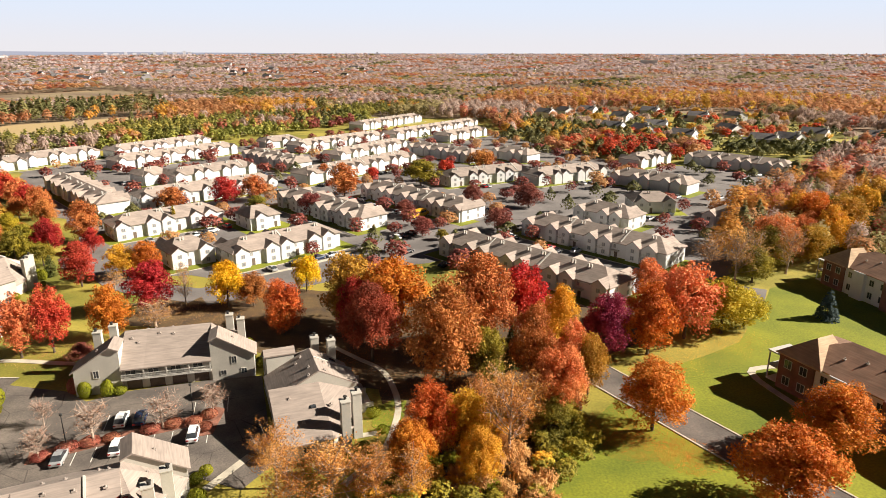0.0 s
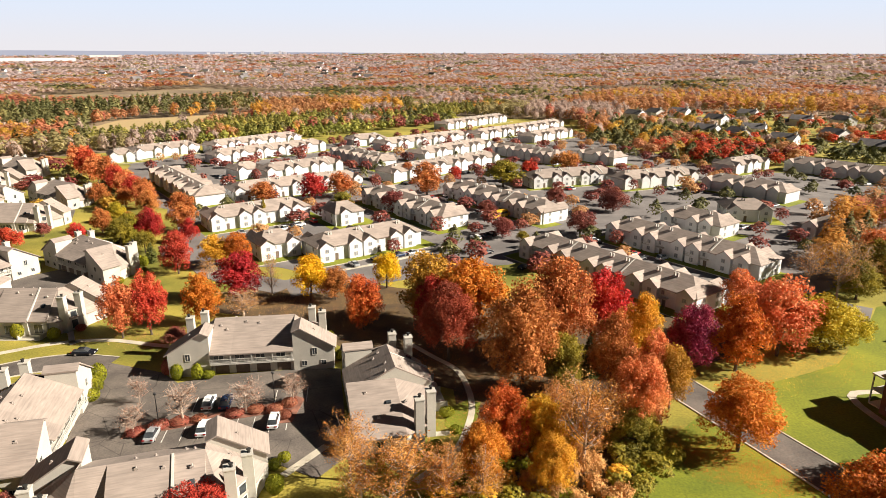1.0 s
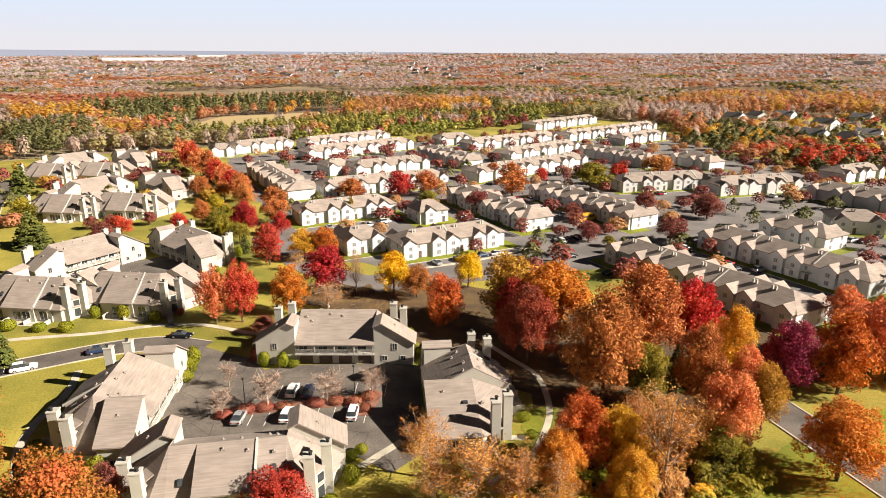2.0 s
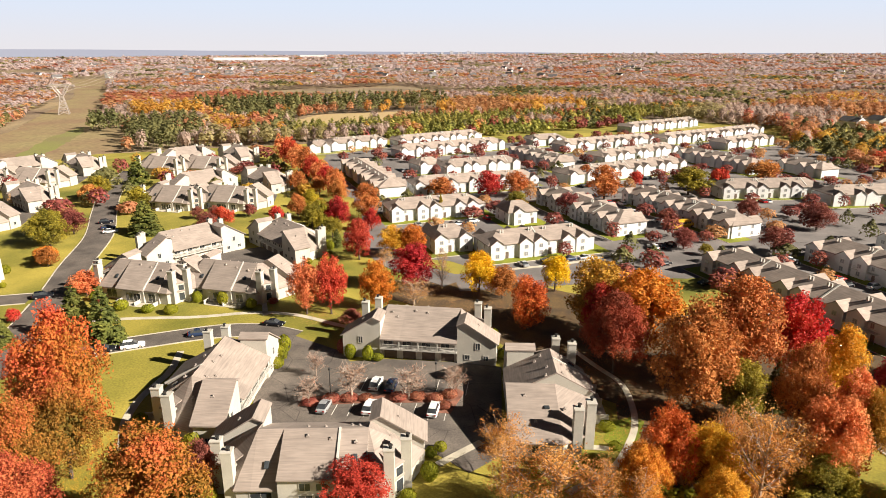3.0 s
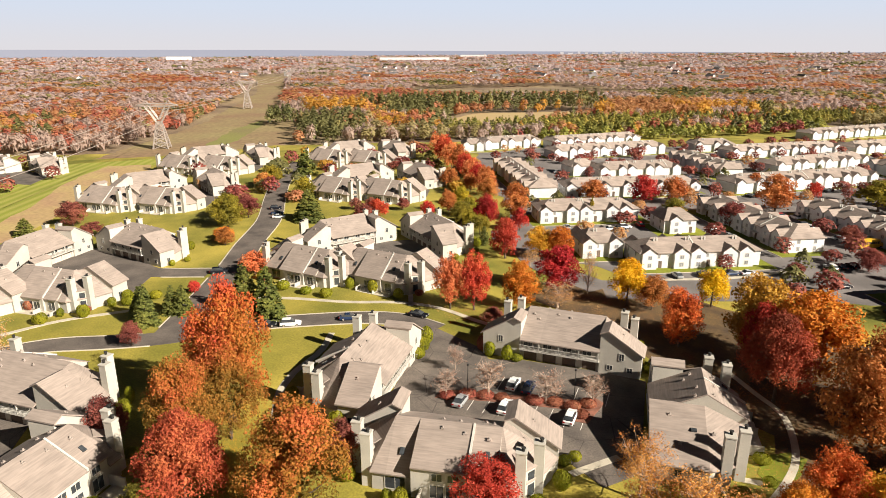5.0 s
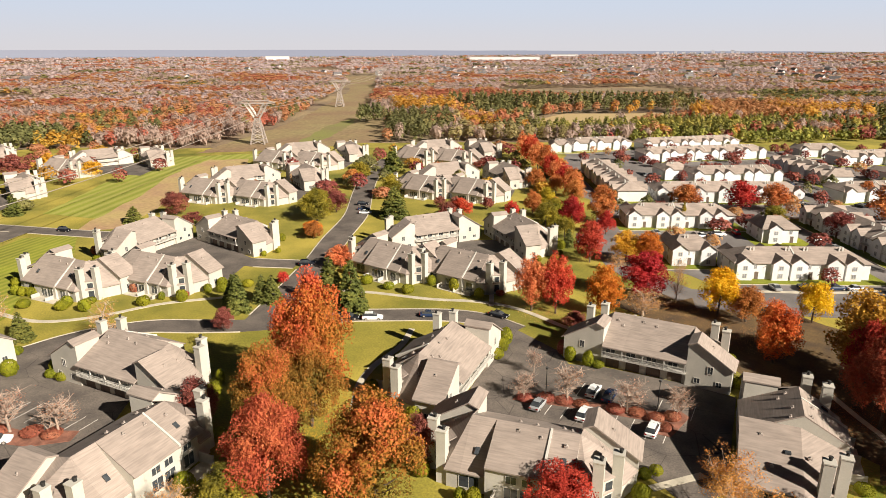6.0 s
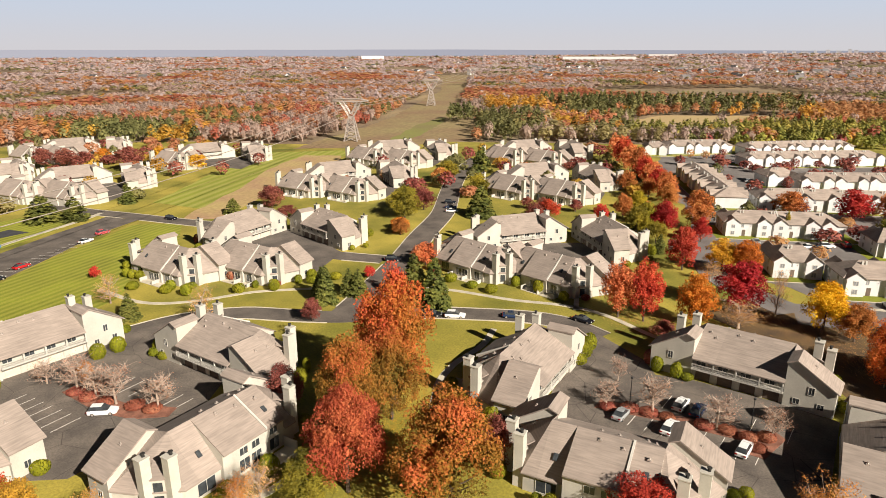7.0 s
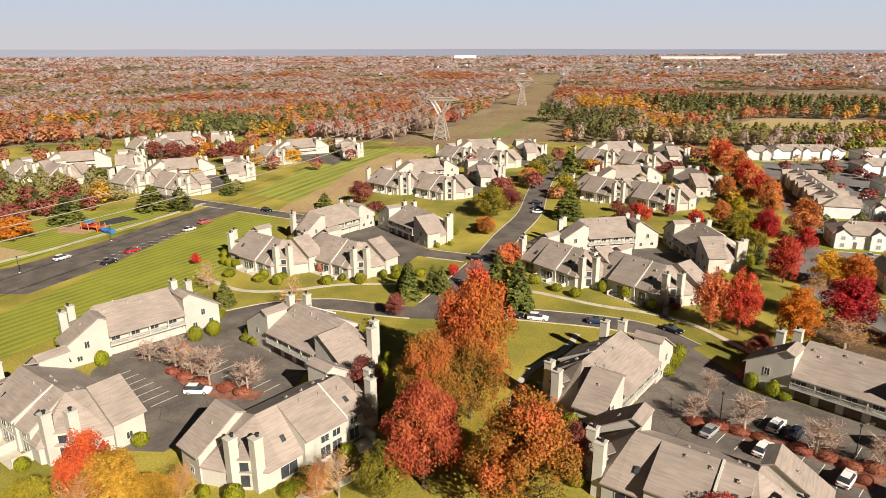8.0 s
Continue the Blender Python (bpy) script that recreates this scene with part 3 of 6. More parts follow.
footpath([(-84, 66), (-78, 60), (-74, 62), (-70, 72)])
footpath([(-78.2, 60.8), (-81.6, 63.2), (-85.2, 66.9), (-88.5, 72.8), (-89.8, 77.2), (-91.6, 83), (-96, 90)])
footpath([(-74.3, 22), (-74.6, 28), (-75.5, 31.8), (-77.3, 35.1), (-82, 33.6)])
footpath([(-77.3, 35.1), (-90, 38), (-98, 43)])
footpath([(-80, 24.6), (-73.6, 26.8)], 1.2)
footpath([(-215, -24), (-226, -4), (-243, 18), (-258, 38), (-266, 46)], 2.0)
footpath([(-50, 166), (-36, 178), (-24, 194)], 1.5)
footpath([(-33, 76), (-29, 84)], 1.3)


# ---------- trees and shrubs ----------
def clump_leaves(rng, n, rx, rz, zc, clumps, inner=0.25, tall=1.0):
    """Leaf places and facings of a crown: clumps over an uneven egg, coarser leaf sprays inside."""
    d = unit(rng.normal(size=(clumps, 3)) + (0, 0, 0.2))
    rad = rng.uniform(0.6, 0.93, clumps)
    cc = d * rad[:, None]
    cc[:, :2] *= (1 - 0.32 * tall * np.clip(cc[:, 2], -0.2, 1))[:, None]
    cr = rng.uniform(0.13, 0.30, clumps)
    share = cr ** 1.6
    pick = rng.choice(clumps, n, p=share / share.sum())
    q = unit(rng.normal(size=(n, 3)) + 0.6 * unit(cc)[pick] + (0, 0, 0.3))
    pos = cc[pick] + q * (cr[pick] * rng.uniform(0.5, 1.12, n))[:, None]
    k = int(n * inner)
    pos[:k] *= rng.uniform(0.1, 0.78, (k, 1))
    nor = unit(q + 0.7 * rng.normal(size=(n, 3)))
    grow = np.ones(n)
    grow[:k] = 2.0
    return pos * (rx, rx, rz) + (0, 0, zc), nor, grow


def trunk_bm(rng, h, r, limbs=6, spread=2.4, start=0.25):
    bm = bmesh.new()
    lean = rng.normal(0, 0.15, 2)
    top = h * 0.8
    tube(bm, [(0, 0, -0.2), (0, 0, 0.4), (lean[0], lean[1], top * 0.5), (lean[0] * 2, lean[1] * 2, top)], [r * 1.5, r, r * 0.65, r * 0.15], 7)
    for i in range(limbs):
        a, z = rng.uniform(0, math.tau), top * rng.uniform(start, 0.75)
        s = spread * rng.uniform(0.7, 1.2)
        o = Vector((lean[0] * z / top * 2, lean[1] * z / top * 2, z))
        e = o + Vector((math.cos(a) * s, math.sin(a) * s, h * rng.uniform(0.12, 0.24)))
        tube(bm, [o, o.lerp(e, 0.5) + Vector((0, 0, -0.15)), e], [r * 0.45, r * 0.28, r * 0.07], 5)
    return bm


SPIRED = ("redorange", "brownolive", "darkred")


def broadleaf_meshes(kind, seed, leaves, size):
    rng = np.random.default_rng(seed)
    pos, nor, grow = clump_leaves(rng, leaves, 4.6, 5.75, 7.2, 95 + seed % 9 if leaves > 3000 else 60, tall=1.5 if kind in SPIRED else 1.0)
    crown = leaf_mesh("crown", pos, nor, rng.uniform(0.6, 1.3, len(pos)) * size * grow, LEAF[kind], rng)
    return crown, mesh_of("trunk", trunk_bm(rng, 13, 0.26), BARK)


def thin_meshes(kind, seed, leaves, size, twigs=7, thick=1.0):
    """A tree that has lost most leaves: many fine branches, few leaves."""
    rng = np.random.default_rng(seed)
    bm = trunk_bm(rng, 13, 0.22, 0)
    tips = []
    for i in range(26):
        a, z = rng.uniform(0, math.tau), rng.uniform(2.0, 9.5)
        s = rng.uniform(2.0, 4.2) * (1.1 - z / 16)
        o = Vector((0, 0, z))
        e = o + Vector((math.cos(a) * s, math.sin(a) * s, rng.uniform(1.5, 4.0)))
        mid = o.lerp(e, 0.5) + Vector((0, 0, -0.2))
        tube(bm, [o, mid, e], [0.09, 0.06, 0.02], 4)
        for j in range(twigs):
            f = o.lerp(e, rng.uniform(0.35, 1.0))
            g = f + Vector(rng.normal(0, 0.75, 3)) + Vector((0, 0, 0.7))
            tube(bm, [f, g], [0.035 * thick, 0.012 * thick], 3)
            tips.append(g)
    t = np.array(tips)
    pos = t[rng.integers(0, len(t), leaves)] + rng.normal(0, 0.38, (leaves, 3))
    crown = leaf_mesh("crown", pos, unit(rng.normal(size=(leaves, 3))), rng.uniform(0.5, 1.1, leaves) * size, LEAF[kind], rng)
    return crown, mesh_of("trunk", bm, TWIG)


def conifer_meshes(kind, seed, leaves, size):
    rng = np.random.default_rng(seed)
    z = 13 * (1 - np.sqrt(rng.uniform(0, 1, leaves))) * 0.96 + 0.4
    tier = np.floor(z / 0.8) * 0.8
    reach = 3.9 * (1 - z / 13.6) ** 0.85
    branches = rng.uniform(0, math.tau, (20, 12))
    a = branches[np.minimum((z / 0.8).astype(int), 19), rng.integers(0, 12, leaves)] + rng.normal(0, 0.13, leaves)
    r = reach * np.sqrt(rng.uniform(0.05, 1.1, leaves))
    drop = 0.16 * r
    pos = np.stack([np.cos(a) * r, np.sin(a) * r, tier + 0.55 * (z - tier) + 0.35 - drop], 1)
    nor = unit(np.stack([np.cos(a) * 0.5, np.sin(a) * 0.5, np.full(leaves, 0.9)], 1) + 0.5 * rng.normal(size=(leaves, 3)))
    crown = leaf_mesh("crown", pos, nor, rng.uniform(0.6, 1.3, leaves) * size, LEAF[kind], rng)
    bm = bmesh.new()
    tube(bm, [(0, 0, -0.2), (0, 0, 6), (0, 0, 12.6)], [0.25, 0.15, 0.03], 6)
    return crown, mesh_of("trunk", bm, BARK)


WORDS = {
    "scarlet": "tree with vivid orange-red autumn leaves",
    "orange": "broad tree with bright orange autumn leaves", "salmon": "tree with salmon-pink and orange autumn leaves", "red": "tree with vivid red autumn leaves",
    "crimson": "tree with deep crimson autumn leaves", "magenta": "tree with dark magenta autumn leaves", "rust": "broad tree with rust-brown autumn leaves",
    "gold": "tree with golden orange autumn leaves", "yellow": "tree with bright lemon-yellow autumn leaves", "olive": "tree with fading olive-green leaves",
    "bare": "thin tree with bare twigs and few brown leaves", "burgundy": "small ornamental tree with burgundy leaves", "pine": "dark green conifer on the lawn",
    "twiggy": "small leafless tree with pale twigs in a planting bed", "sparse": "thin tree with pale orange leaves on fine twigs", "bluepine": "small blue-green spruce on the lawn", "redorange": "tall tree with red and orange autumn leaves", "brownolive": "tree with mixed brown and olive leaves turning red above", "lime": "broad tree with yellow-green autumn leaves", "goldolive": "broad tree with golden and olive leaves", "darkred": "tall tree with dark red autumn leaves",
}
MODELS = {}


def tree_model(kind, variant, near):
    """near: 2 close by, 1 in the middle distance, 0 far off."""
    key = (kind, variant, near)
    if key not in MODELS:
        seed = (sum(map(ord, kind)) * 7 + variant * 131) % 9973
        if kind in ("pine", "bluepine"):
            MODELS[key] = conifer_meshes(kind, seed, (1100, 3500, 7000)[near], (0.58, 0.34, 0.25)[near])
        elif kind == "twiggy":
            MODELS[key] = thin_meshes(kind, seed, 500, 0.15, 13, 1.9)
        elif kind == "sparse":
            MODELS[key] = thin_meshes(kind, seed, 5000, 0.125)
        elif kind == "bare":
            MODELS[key] = thin_meshes(kind, seed, 1500 if near else 700, 0.15 if near else 0.28)
        else:
            MODELS[key] = broadleaf_meshes(kind, seed, (4200, 8500, 24000 if kind in SPIRED else 15000)[near], (0.265, 0.185, 0.12 if kind in SPIRED else 0.14)[near])
    return MODELS[key]


COUNT = [0]


def tree(kind, x, y, h, r):
    COUNT[0] += 1
    far = math.hypot(x, y)
    near = 2 if far < 122 else 1 if far < 260 else 0
    crown, trunk = tree_model(kind, COUNT[0] % (3 if near else 2), near)
    wide = r / (3.9 if kind in ("pine", "bluepine") else 4.6)
    ob = thing("tree", x, y, (COUNT[0] * 67) % 360, WORDS[kind], "tree", "trees")
    ob.scale = (wide, wide, h / 13)
    link("trunk", trunk, None, ob)
    link("crown", crown, None, ob)
    return ob


def plant_row(kind, rows):
    for x, y, h, r in rows:
        tree(kind, x, y, h, r)


SHRUBS = {}


def shrub(x, y, h=1.6, r=0.8, kind="shrub"):
    if kind not in SHRUBS:
        rng = np.random.default_rng(77)
        n = 1300
        q = unit(rng.normal(size=(n, 3)))
        pos = q * (1 + 0.05 * np.sin(5 * q[:, :1] + 3 * q[:, 1:2])) * rng.uniform(0.9, 1.02, (n, 1)) * (1, 1, 0.52) + (0, 0, 0.48)
        SHRUBS[kind] = leaf_mesh("shrub", pos, unit(q + 0.35 * rng.normal(size=(n, 3))), rng.uniform(0.06, 0.1, n), LEAF[kind], rng)
    ob = link("shrub", SHRUBS[kind], None)
    ob.matrix_basis = pose(x, y, 0.05, 0, 0, (x * 37 + y * 11) % 360) @ Matrix.Diagonal((r, r, h, 1))
    words = {"shrub": "clipped yellow-green rounded shrub by the house", "redshrub": "low red-leaved shrub in the planting bed"}
    return tagged(ob, words[kind], "shrub", "shrubs")


# ---------- windows and doors shared by the houses ----------
def window_meshes(w, h, glass):
    bm = bmesh.new()
    for x0, x1, z0, z1 in ((-w / 2, w / 2, h - 0.1, h), (-w / 2, w / 2, 0, 0.1), (-w / 2, -w / 2 + 0.1, 0.1, h - 0.1), (w / 2 - 0.1, w / 2, 0.1, h - 0.1), (-0.03, 0.03, 0.1, h - 0.1)):
        add_box(bm, x0, x1, -0.07, 0.03, z0, z1)
    return mesh_of("window", bm, TRIM), mesh_of("pane", box(-w / 2 + 0.08, w / 2 - 0.08, -0.035, 0.02, 0.08, h - 0.08), glass)


WINDOWS = {}


def window(parent, x, y, z, turn=0, w=1.1, h=1.3, pale_glass=False):
    """A window on a wall that faces -y before the turn."""
    if (w, h, pale_glass) not in WINDOWS:
        WINDOWS[w, h, pale_glass] = window_meshes(w, h, GLASS_PALE if pale_glass else GLASS)
    f, p = WINDOWS[w, h, pale_glass]
    ob = link("window", f, None, parent, "", pose(x, y, z, 0, 0, turn))
    link("pane", p, None, ob)
    return ob


def shared(cache, name, build, material):
    if name not in cache:
        cache[name] = mesh_of(name, build(), material)
    return cache[name]


BITS = {}


def garage_bm(w=2.5, h=2.1):
    bm = bmesh.new()
    for i in range(4):
        add_box(bm, -w / 2, w / 2, -0.06, 0.02, i * h / 4, (i + 1) * h / 4 - 0.03)
    add_box(bm, -w / 2, w / 2, -0.03, 0.02, 0, h)
    return bm


def chimney_bm(h, low):
    bm = box(-0.7, 0.7, -0.7, 0.7, low, h - 0.1)
    add_box(bm, -0.78, 0.78, -0.78, 0.78, h - 0.22, h)
    bmesh.ops.bevel(bm, geom=bm.edges[:], offset=0.02, affect="EDGES")
    return bm


def flue_bm():
    bm = bmesh.new()
    tube(bm, [(0, 0, 0), (0, 0, 0.45)], [0.22, 0.22], 8)
    tube(bm, [(0, 0, 0.45), (0, 0, 0.55)], [0.32, 0.3], 8)
    return bm


def chimney(parent, x, y, h, low=0.0, z=0.0):
    ob = link("chimney", shared(BITS, f"chimney_{h}_{low}", lambda: chimney_bm(h, low), SIDING), None, parent, "", pose(x, y, z))
    link("flue", shared(BITS, "flue", flue_bm, DARK), None, ob, "", pose(-0.25, 0.1, h))
    return ob


def vent(parent, x, y, z):
    def build():
        bm = bmesh.new()
        tube(bm, [(0, 0, -0.2), (0, 0, 0.35)], [0.12, 0.12], 6)
        add_box(bm, -0.25, 0.25, -0.25, 0.25, -0.1, 0.08)
        return bm
    link("roof_vent", shared(BITS, "roof_vent", build, STEEL), None, parent, "", pose(x, y, z))


# ---------- courtyard houses: garages and balconies to the court (-y), chimneys to the garden (+y) ----------
CONDO_PLACES = []


def condo(x, y, turn, doors_light=False, detail=2, low_end=False, low_eaves=False):
    """Court to -y. Middle with one ridge; at each end a wing that falls outwards in two tiers, the rear one lower, with its garden corner cut off."""
    CONDO_PLACES.append((x, y, turn))
    ob = thing("courtyard_house", x, y, turn, "two-storey beige townhouse block with taupe shingle roofs and white chimneys", "house", "courtyard houses")
    H, RY, RZ = 7.6, 6.8, 8.6
    bays = [(-H, -3.7, 12.9, 4.6), (-3.7, 4.0, 13.3, 5.0), (4.0, H, 12.6, 3.0)]
    if low_end:
        bays = [(-H, -3.7, 12.9, 4.6), (-3.7, 1.5, 13.3, 5.0)]
    if low_eaves:
        bays = [(-H, -3.7, 13.2, 3.3), (-3.7, 4.0, 13.7, 3.4), (4.0, H, 12.6, 3.0)]
    ledge = bays[1][3]
    for a, b, back, low in bays:
        part("wall", prism([(0, 0), (back - 0.4, 0), (back - 0.4, low), (RY, RZ - 0.24), (0, 4.85)], a, b), SIDING, ob)
        bm = bmesh.new()
        add_slab(bm, [(a, -1.3, 4.5), (b, -1.3, 4.5), (b, RY, RZ), (a, RY, RZ)])
        add_slab(bm, [(a, RY, RZ), (b, RY, RZ), (b, back, low), (a, back, low)])
        part("roof", bm, SHINGLE, ob)
    # white parapet between two bays of the garden roof
    part("parapet", prism([(RY, RZ - 0.1), (13.3, ledge - 0.1), (13.3, ledge + 0.3), (RY, RZ + 0.16)], -3.86, -3.56), TRIM, ob)
    for s in (-1, 1):
        if s > 0 and low_end:
            # a single low roof that falls away from the white end wall of the middle
            def over(p, q):
                return 6.5 - 0.325 * (p - 1.5) - 0.42 * max(0.0, q - 6.6)
            foot = [(1.5, -0.6), (12.2, -0.6), (12.4, 6.6), (8.6, 11.0), (1.5, 12.4)]
            bm = bmesh.new()
            low_ring, top_ring = [bm.verts.new((p, q, 0)) for p, q in foot], [bm.verts.new((p, q, over(p, q) - 0.12)) for p, q in foot]
            bm.faces.new(low_ring[::-1])
            for i in range(5):
                j = (i + 1) % 5
                bm.faces.new((low_ring[i], low_ring[j], top_ring[j], top_ring[i]))
            part("low_wall", bm, SIDING, ob)
            bm = bmesh.new()
            for ring in (((1.4, -1.4), (12.8, -1.4), (13.0, 6.6), (1.4, 6.6)), ((1.4, 6.6), (13.0, 6.6), (8.8, 11.6), (1.4, 13.0))):
                add_slab(bm, [(p, q, over(p, q) + 0.1) for p, q in ring], 0.2)
            part("low_roof", bm, SHINGLE, ob)
            chimney(ob, 11.2, 8.8, 8.0)
            chimney(ob, 9.2, 11.0, 8.0)
            if detail:
                part("skylight", box(6.0, 6.7, 4.4, 5.2, 5.0, 5.25), GLASS, ob)
                for vx, vy in ((4, 1.5), (6.5, 7.5), (9, 2.8)):
                    vent(ob, vx, vy, 6.62 - 0.325 * (vx - 1.5))
                window(ob, 10.0, -0.6, 0.9)
                window(ob, 12.4, 2.5, 0.9, 86)
            continue
        # front tier: gable to the court, peak at its inner edge
        prof = [(s * H, 0), (s * 15.2, 0), (s * 15.2, 4.65), (s * 9.0, 8.55), (s * H, 8.0)]
        part("wing_wall", prism(prof, -0.6, 4.1, "y"), SIDING, ob)
        bm = bmesh.new()
        add_slab(bm, [(s * 9.0, -0.95, 8.85), (s * 9.0, 4.4, 8.85), (s * 15.7, 4.4, 4.6), (s * 15.7, -0.95, 4.6)])
        add_slab(bm, [(s * 9.0, -0.95, 8.85), (s * 9.0, 4.4, 8.85), (s * 7.45, 4.4, 8.15), (s * 7.45, -0.95, 8.15)])
        part("wing_roof", bm, SHINGLE, ob)
        # rear tier, hipped to the garden bay, over a wall with a cut corner
        edge = 12.6 if s > 0 else 12.9
        eave = 3.0
        bm = bmesh.new()
        for tri in (((H, RY, RZ - 0.02), (9.9, edge, eave), (13.8, 7.6, eave)), ((H, RY, RZ - 0.02), (13.8, 7.6, eave), (15.3, 4.05, eave)), ((H, RY, RZ - 0.02), (15.3, 4.05, eave), (H, 4.05, 7.9)), ((H, RY, RZ - 0.03), (H, edge, eave - 0.01), (9.9, edge, eave - 0.01))):
            add_slab(bm, [(s * p, q, z) for p, q, z in tri], 0.2)
        part("garden_roof", bm, SHINGLE, ob)
        foot = [(s * H, 4.2), (s * 14.9, 4.2), (s * 13.4, 7.4), (s * 9.7, edge - 0.4), (s * H, edge - 0.4)]
        bm = bmesh.new()
        low_ring, top_ring = [bm.verts.new((p, q, 0)) for p, q in foot], [bm.verts.new((p, q, eave + 0.05)) for p, q in foot]
        bm.faces.new(low_ring[::-1])
        bm.faces.new(top_ring)
        for i in range(5):
            j = (i + 1) % 5
            bm.faces.new((low_ring[i], low_ring[j], top_ring[j], top_ring[i]))
        part("garden_wall", bm, SIDING, ob)
        chimney(ob, s * 10.6, 11.2, 8.3)
        chimney(ob, s * 12.8, 8.6, 8.3)
        # upright window bay between the two chimneys
        bay = part("window_bay", box(-1.0, 1.0, -0.9, 1.6, 0, 4.9), SIDING, ob, "", pose(s * 11.2, 9.3, 0, 0, 0, 180 - s * 50))
        part("bay_roof", prism([(-1.1, 5.0), (-1.1, 4.85), (1.7, 5.9), (1.7, 6.05)], -1.1, 1.1), SHINGLE, bay)
        if detail:
            for wz, wh in ((0.6, 1.8), (3.0, 1.4)):
                link("bay_window", shared(BITS, f"bay_window_{wh}", lambda: box(-0.6, 0.6, -0.95, -0.88, 0, wh), GLASS), None, bay, "", pose(0, 0, wz))
            for wx, wz, w, h in ((s * 11.6, 3.1, 1.0, 1.5), (s * 9.6, 0.9, 1.1, 1.1), (s * 13.2, 0.9, 1.1, 1.1)):
                window(ob, wx, -0.6, wz, 0, w, h)
            window(ob, s * 15.2, 2.0, 1.0, 90 * s, 1.1, 1.3)
            vent(ob, s * 11.5, 2.0, 7.2)
            vent(ob, s * 10.5, 5.6, 6.3)
    # court front: garage doors below, balcony above
    door = shared(BITS, f"garage_door_{doors_light}", garage_bm, GARAGE_LIGHT if doors_light else GARAGE)
    for i in range(4):
        gx = -5.7 + 3.8 * i
        link("garage_door", door, None, ob, "", pose(gx, -0.02, 0.08))
        if detail:
            window(ob, gx - 0.5, 0, 2.75, 0, 1.8, 1.55)
            link("balcony_post", shared(BITS, "balcony_post", lambda: box(-0.1, 0.1, -0.1, 0.1, 2.4, 4.5), TRIM), None, ob, "", pose(gx + 1.9, -1.15, 0) if i < 3 else pose(H - 0.2, -1.15, 0))
            link("garage_pier", shared(BITS, "garage_pier", lambda: box(-0.55, 0.55, -0.16, 0.02, 0, 2.33), SIDING), None, ob, "", pose(gx + 1.9, 0, 0))
    part("balcony_floor", box(-H, H, -1.28, 0, 2.32, 2.5), TRIM, ob)
    bm = box(-H, H, -1.24, -1.17, 3.38, 3.47)
    add_box(bm, -H, H, -1.24, -1.17, 2.95, 3.0)
    add_box(bm, -H, H, -1.24, -1.17, 2.6, 2.66)
    if detail > 1:
        for i in range(61):
            add_box(bm, -H + i * 0.25, -H + i * 0.25 + 0.05, -1.23, -1.18, 2.5, 3.4)
    part("balcony_rail", bm, TRIM, ob)
    # garden front
    if detail:
        for wx in (-5.6, -1.8, 0.4):
            back = bays[0 if wx < -3.7 else 1][2] - 0.4
            window(ob, wx, back, 0.4, 180, 2.0, 2.1)
            if not low_eaves:
                window(ob, wx, back, 3.0, 180, 1.6, 1.3)
        if not low_end:
            window(ob, 6.4, 12.2, 0.4, 180, 3.0, 2.1)
        for vx, vy in () if detail < 2 else ((-5, 4.0), (-1.5, 5.6), (1.0, 5.2), (-6.2, 5.0)):
            vent(ob, vx, vy, 5.17 + 0.506 * vy)
        for vx, vy in () if detail < 2 else ((-2.6, 8.2), (0.6, 7.8), (-6, 8.6)):
            vent(ob, vx, vy, RZ - (0.78 if low_eaves else 0.56) * (vy - RY))
        for vx, vy, z, tilt in ((-6.0, 10.4, 5.75 if low_eaves else 6.3, -39 if low_eaves else -33), (5.8, 10.4, 5.35, -44)):
            if not low_end or vx < 0:
                link("skylight", shared(BITS, "skylight", lambda: box(-0.3, 0.3, -0.5, 0.5, -0.08, 0.14), GLASS), None, ob, "", pose(vx, vy, z, tilt))
        for k in (-7.4, -2.5, 2.6):
            part("patio_wall", box(k - 0.1, k + 0.1, 13.3 if low_eaves else 12.6, 15.4, 0, 1.0 if low_eaves else 1.7), SIDING, ob)
        part("patio", box(-7.2, 2.4, 13.0, 15.7, 0, 0.12), CONCRETE, ob)
    if detail > 1:
        m = pose(x, y, 0, 0, 0, turn)
        dice = np.random.default_rng(int(abs(x) * 7 + abs(y)))
        for sx, sy in ((-16.4, 1.5), (-16.3, 6.5), (16.4, 2.5), (16.3, 7.5), (-13.6, 11.0), (13.8, 11.2), (-9.5, 14.6), (9.2, 14.8), (4.8, 14.6), (7.0, 15.2)):
            if dice.uniform() < 0.75:
                q = m @ Vector((sx + dice.uniform(-0.6, 0.6), sy + dice.uniform(-0.6, 0.6), 0))
                shrub(q.x, q.y, dice.uniform(1.2, 2.9), dice.uniform(0.8, 1.4), "redshrub" if dice.uniform() < 0.12 else "shrub")
    return ob


# ---------- rows of white townhouses; the front (-y) looks to the camera's side ----------
def town_gable_meshes():
    w, d = 2.1, 1.1
    wall = prism([(-w, 0), (w, 0), (w, 4.7), (0, 6.2), (-w, 4.7)], -d, 2.2, "y")
    bm = bmesh.new()
    for s in (-1, 1):
        add_slab(bm, [(0, -d - 0.3, 6.42), (0, 3.2, 6.42), (s * (w + 0.35), 0.0, 4.66), (s * (w + 0.35), -d - 0.3, 4.66)], 0.15)
    return mesh_of("gable_wall", wall, SIDING_WHITE), mesh_of("gable_roof", bm, SHINGLE_TAN)


ROW_PLACES = []


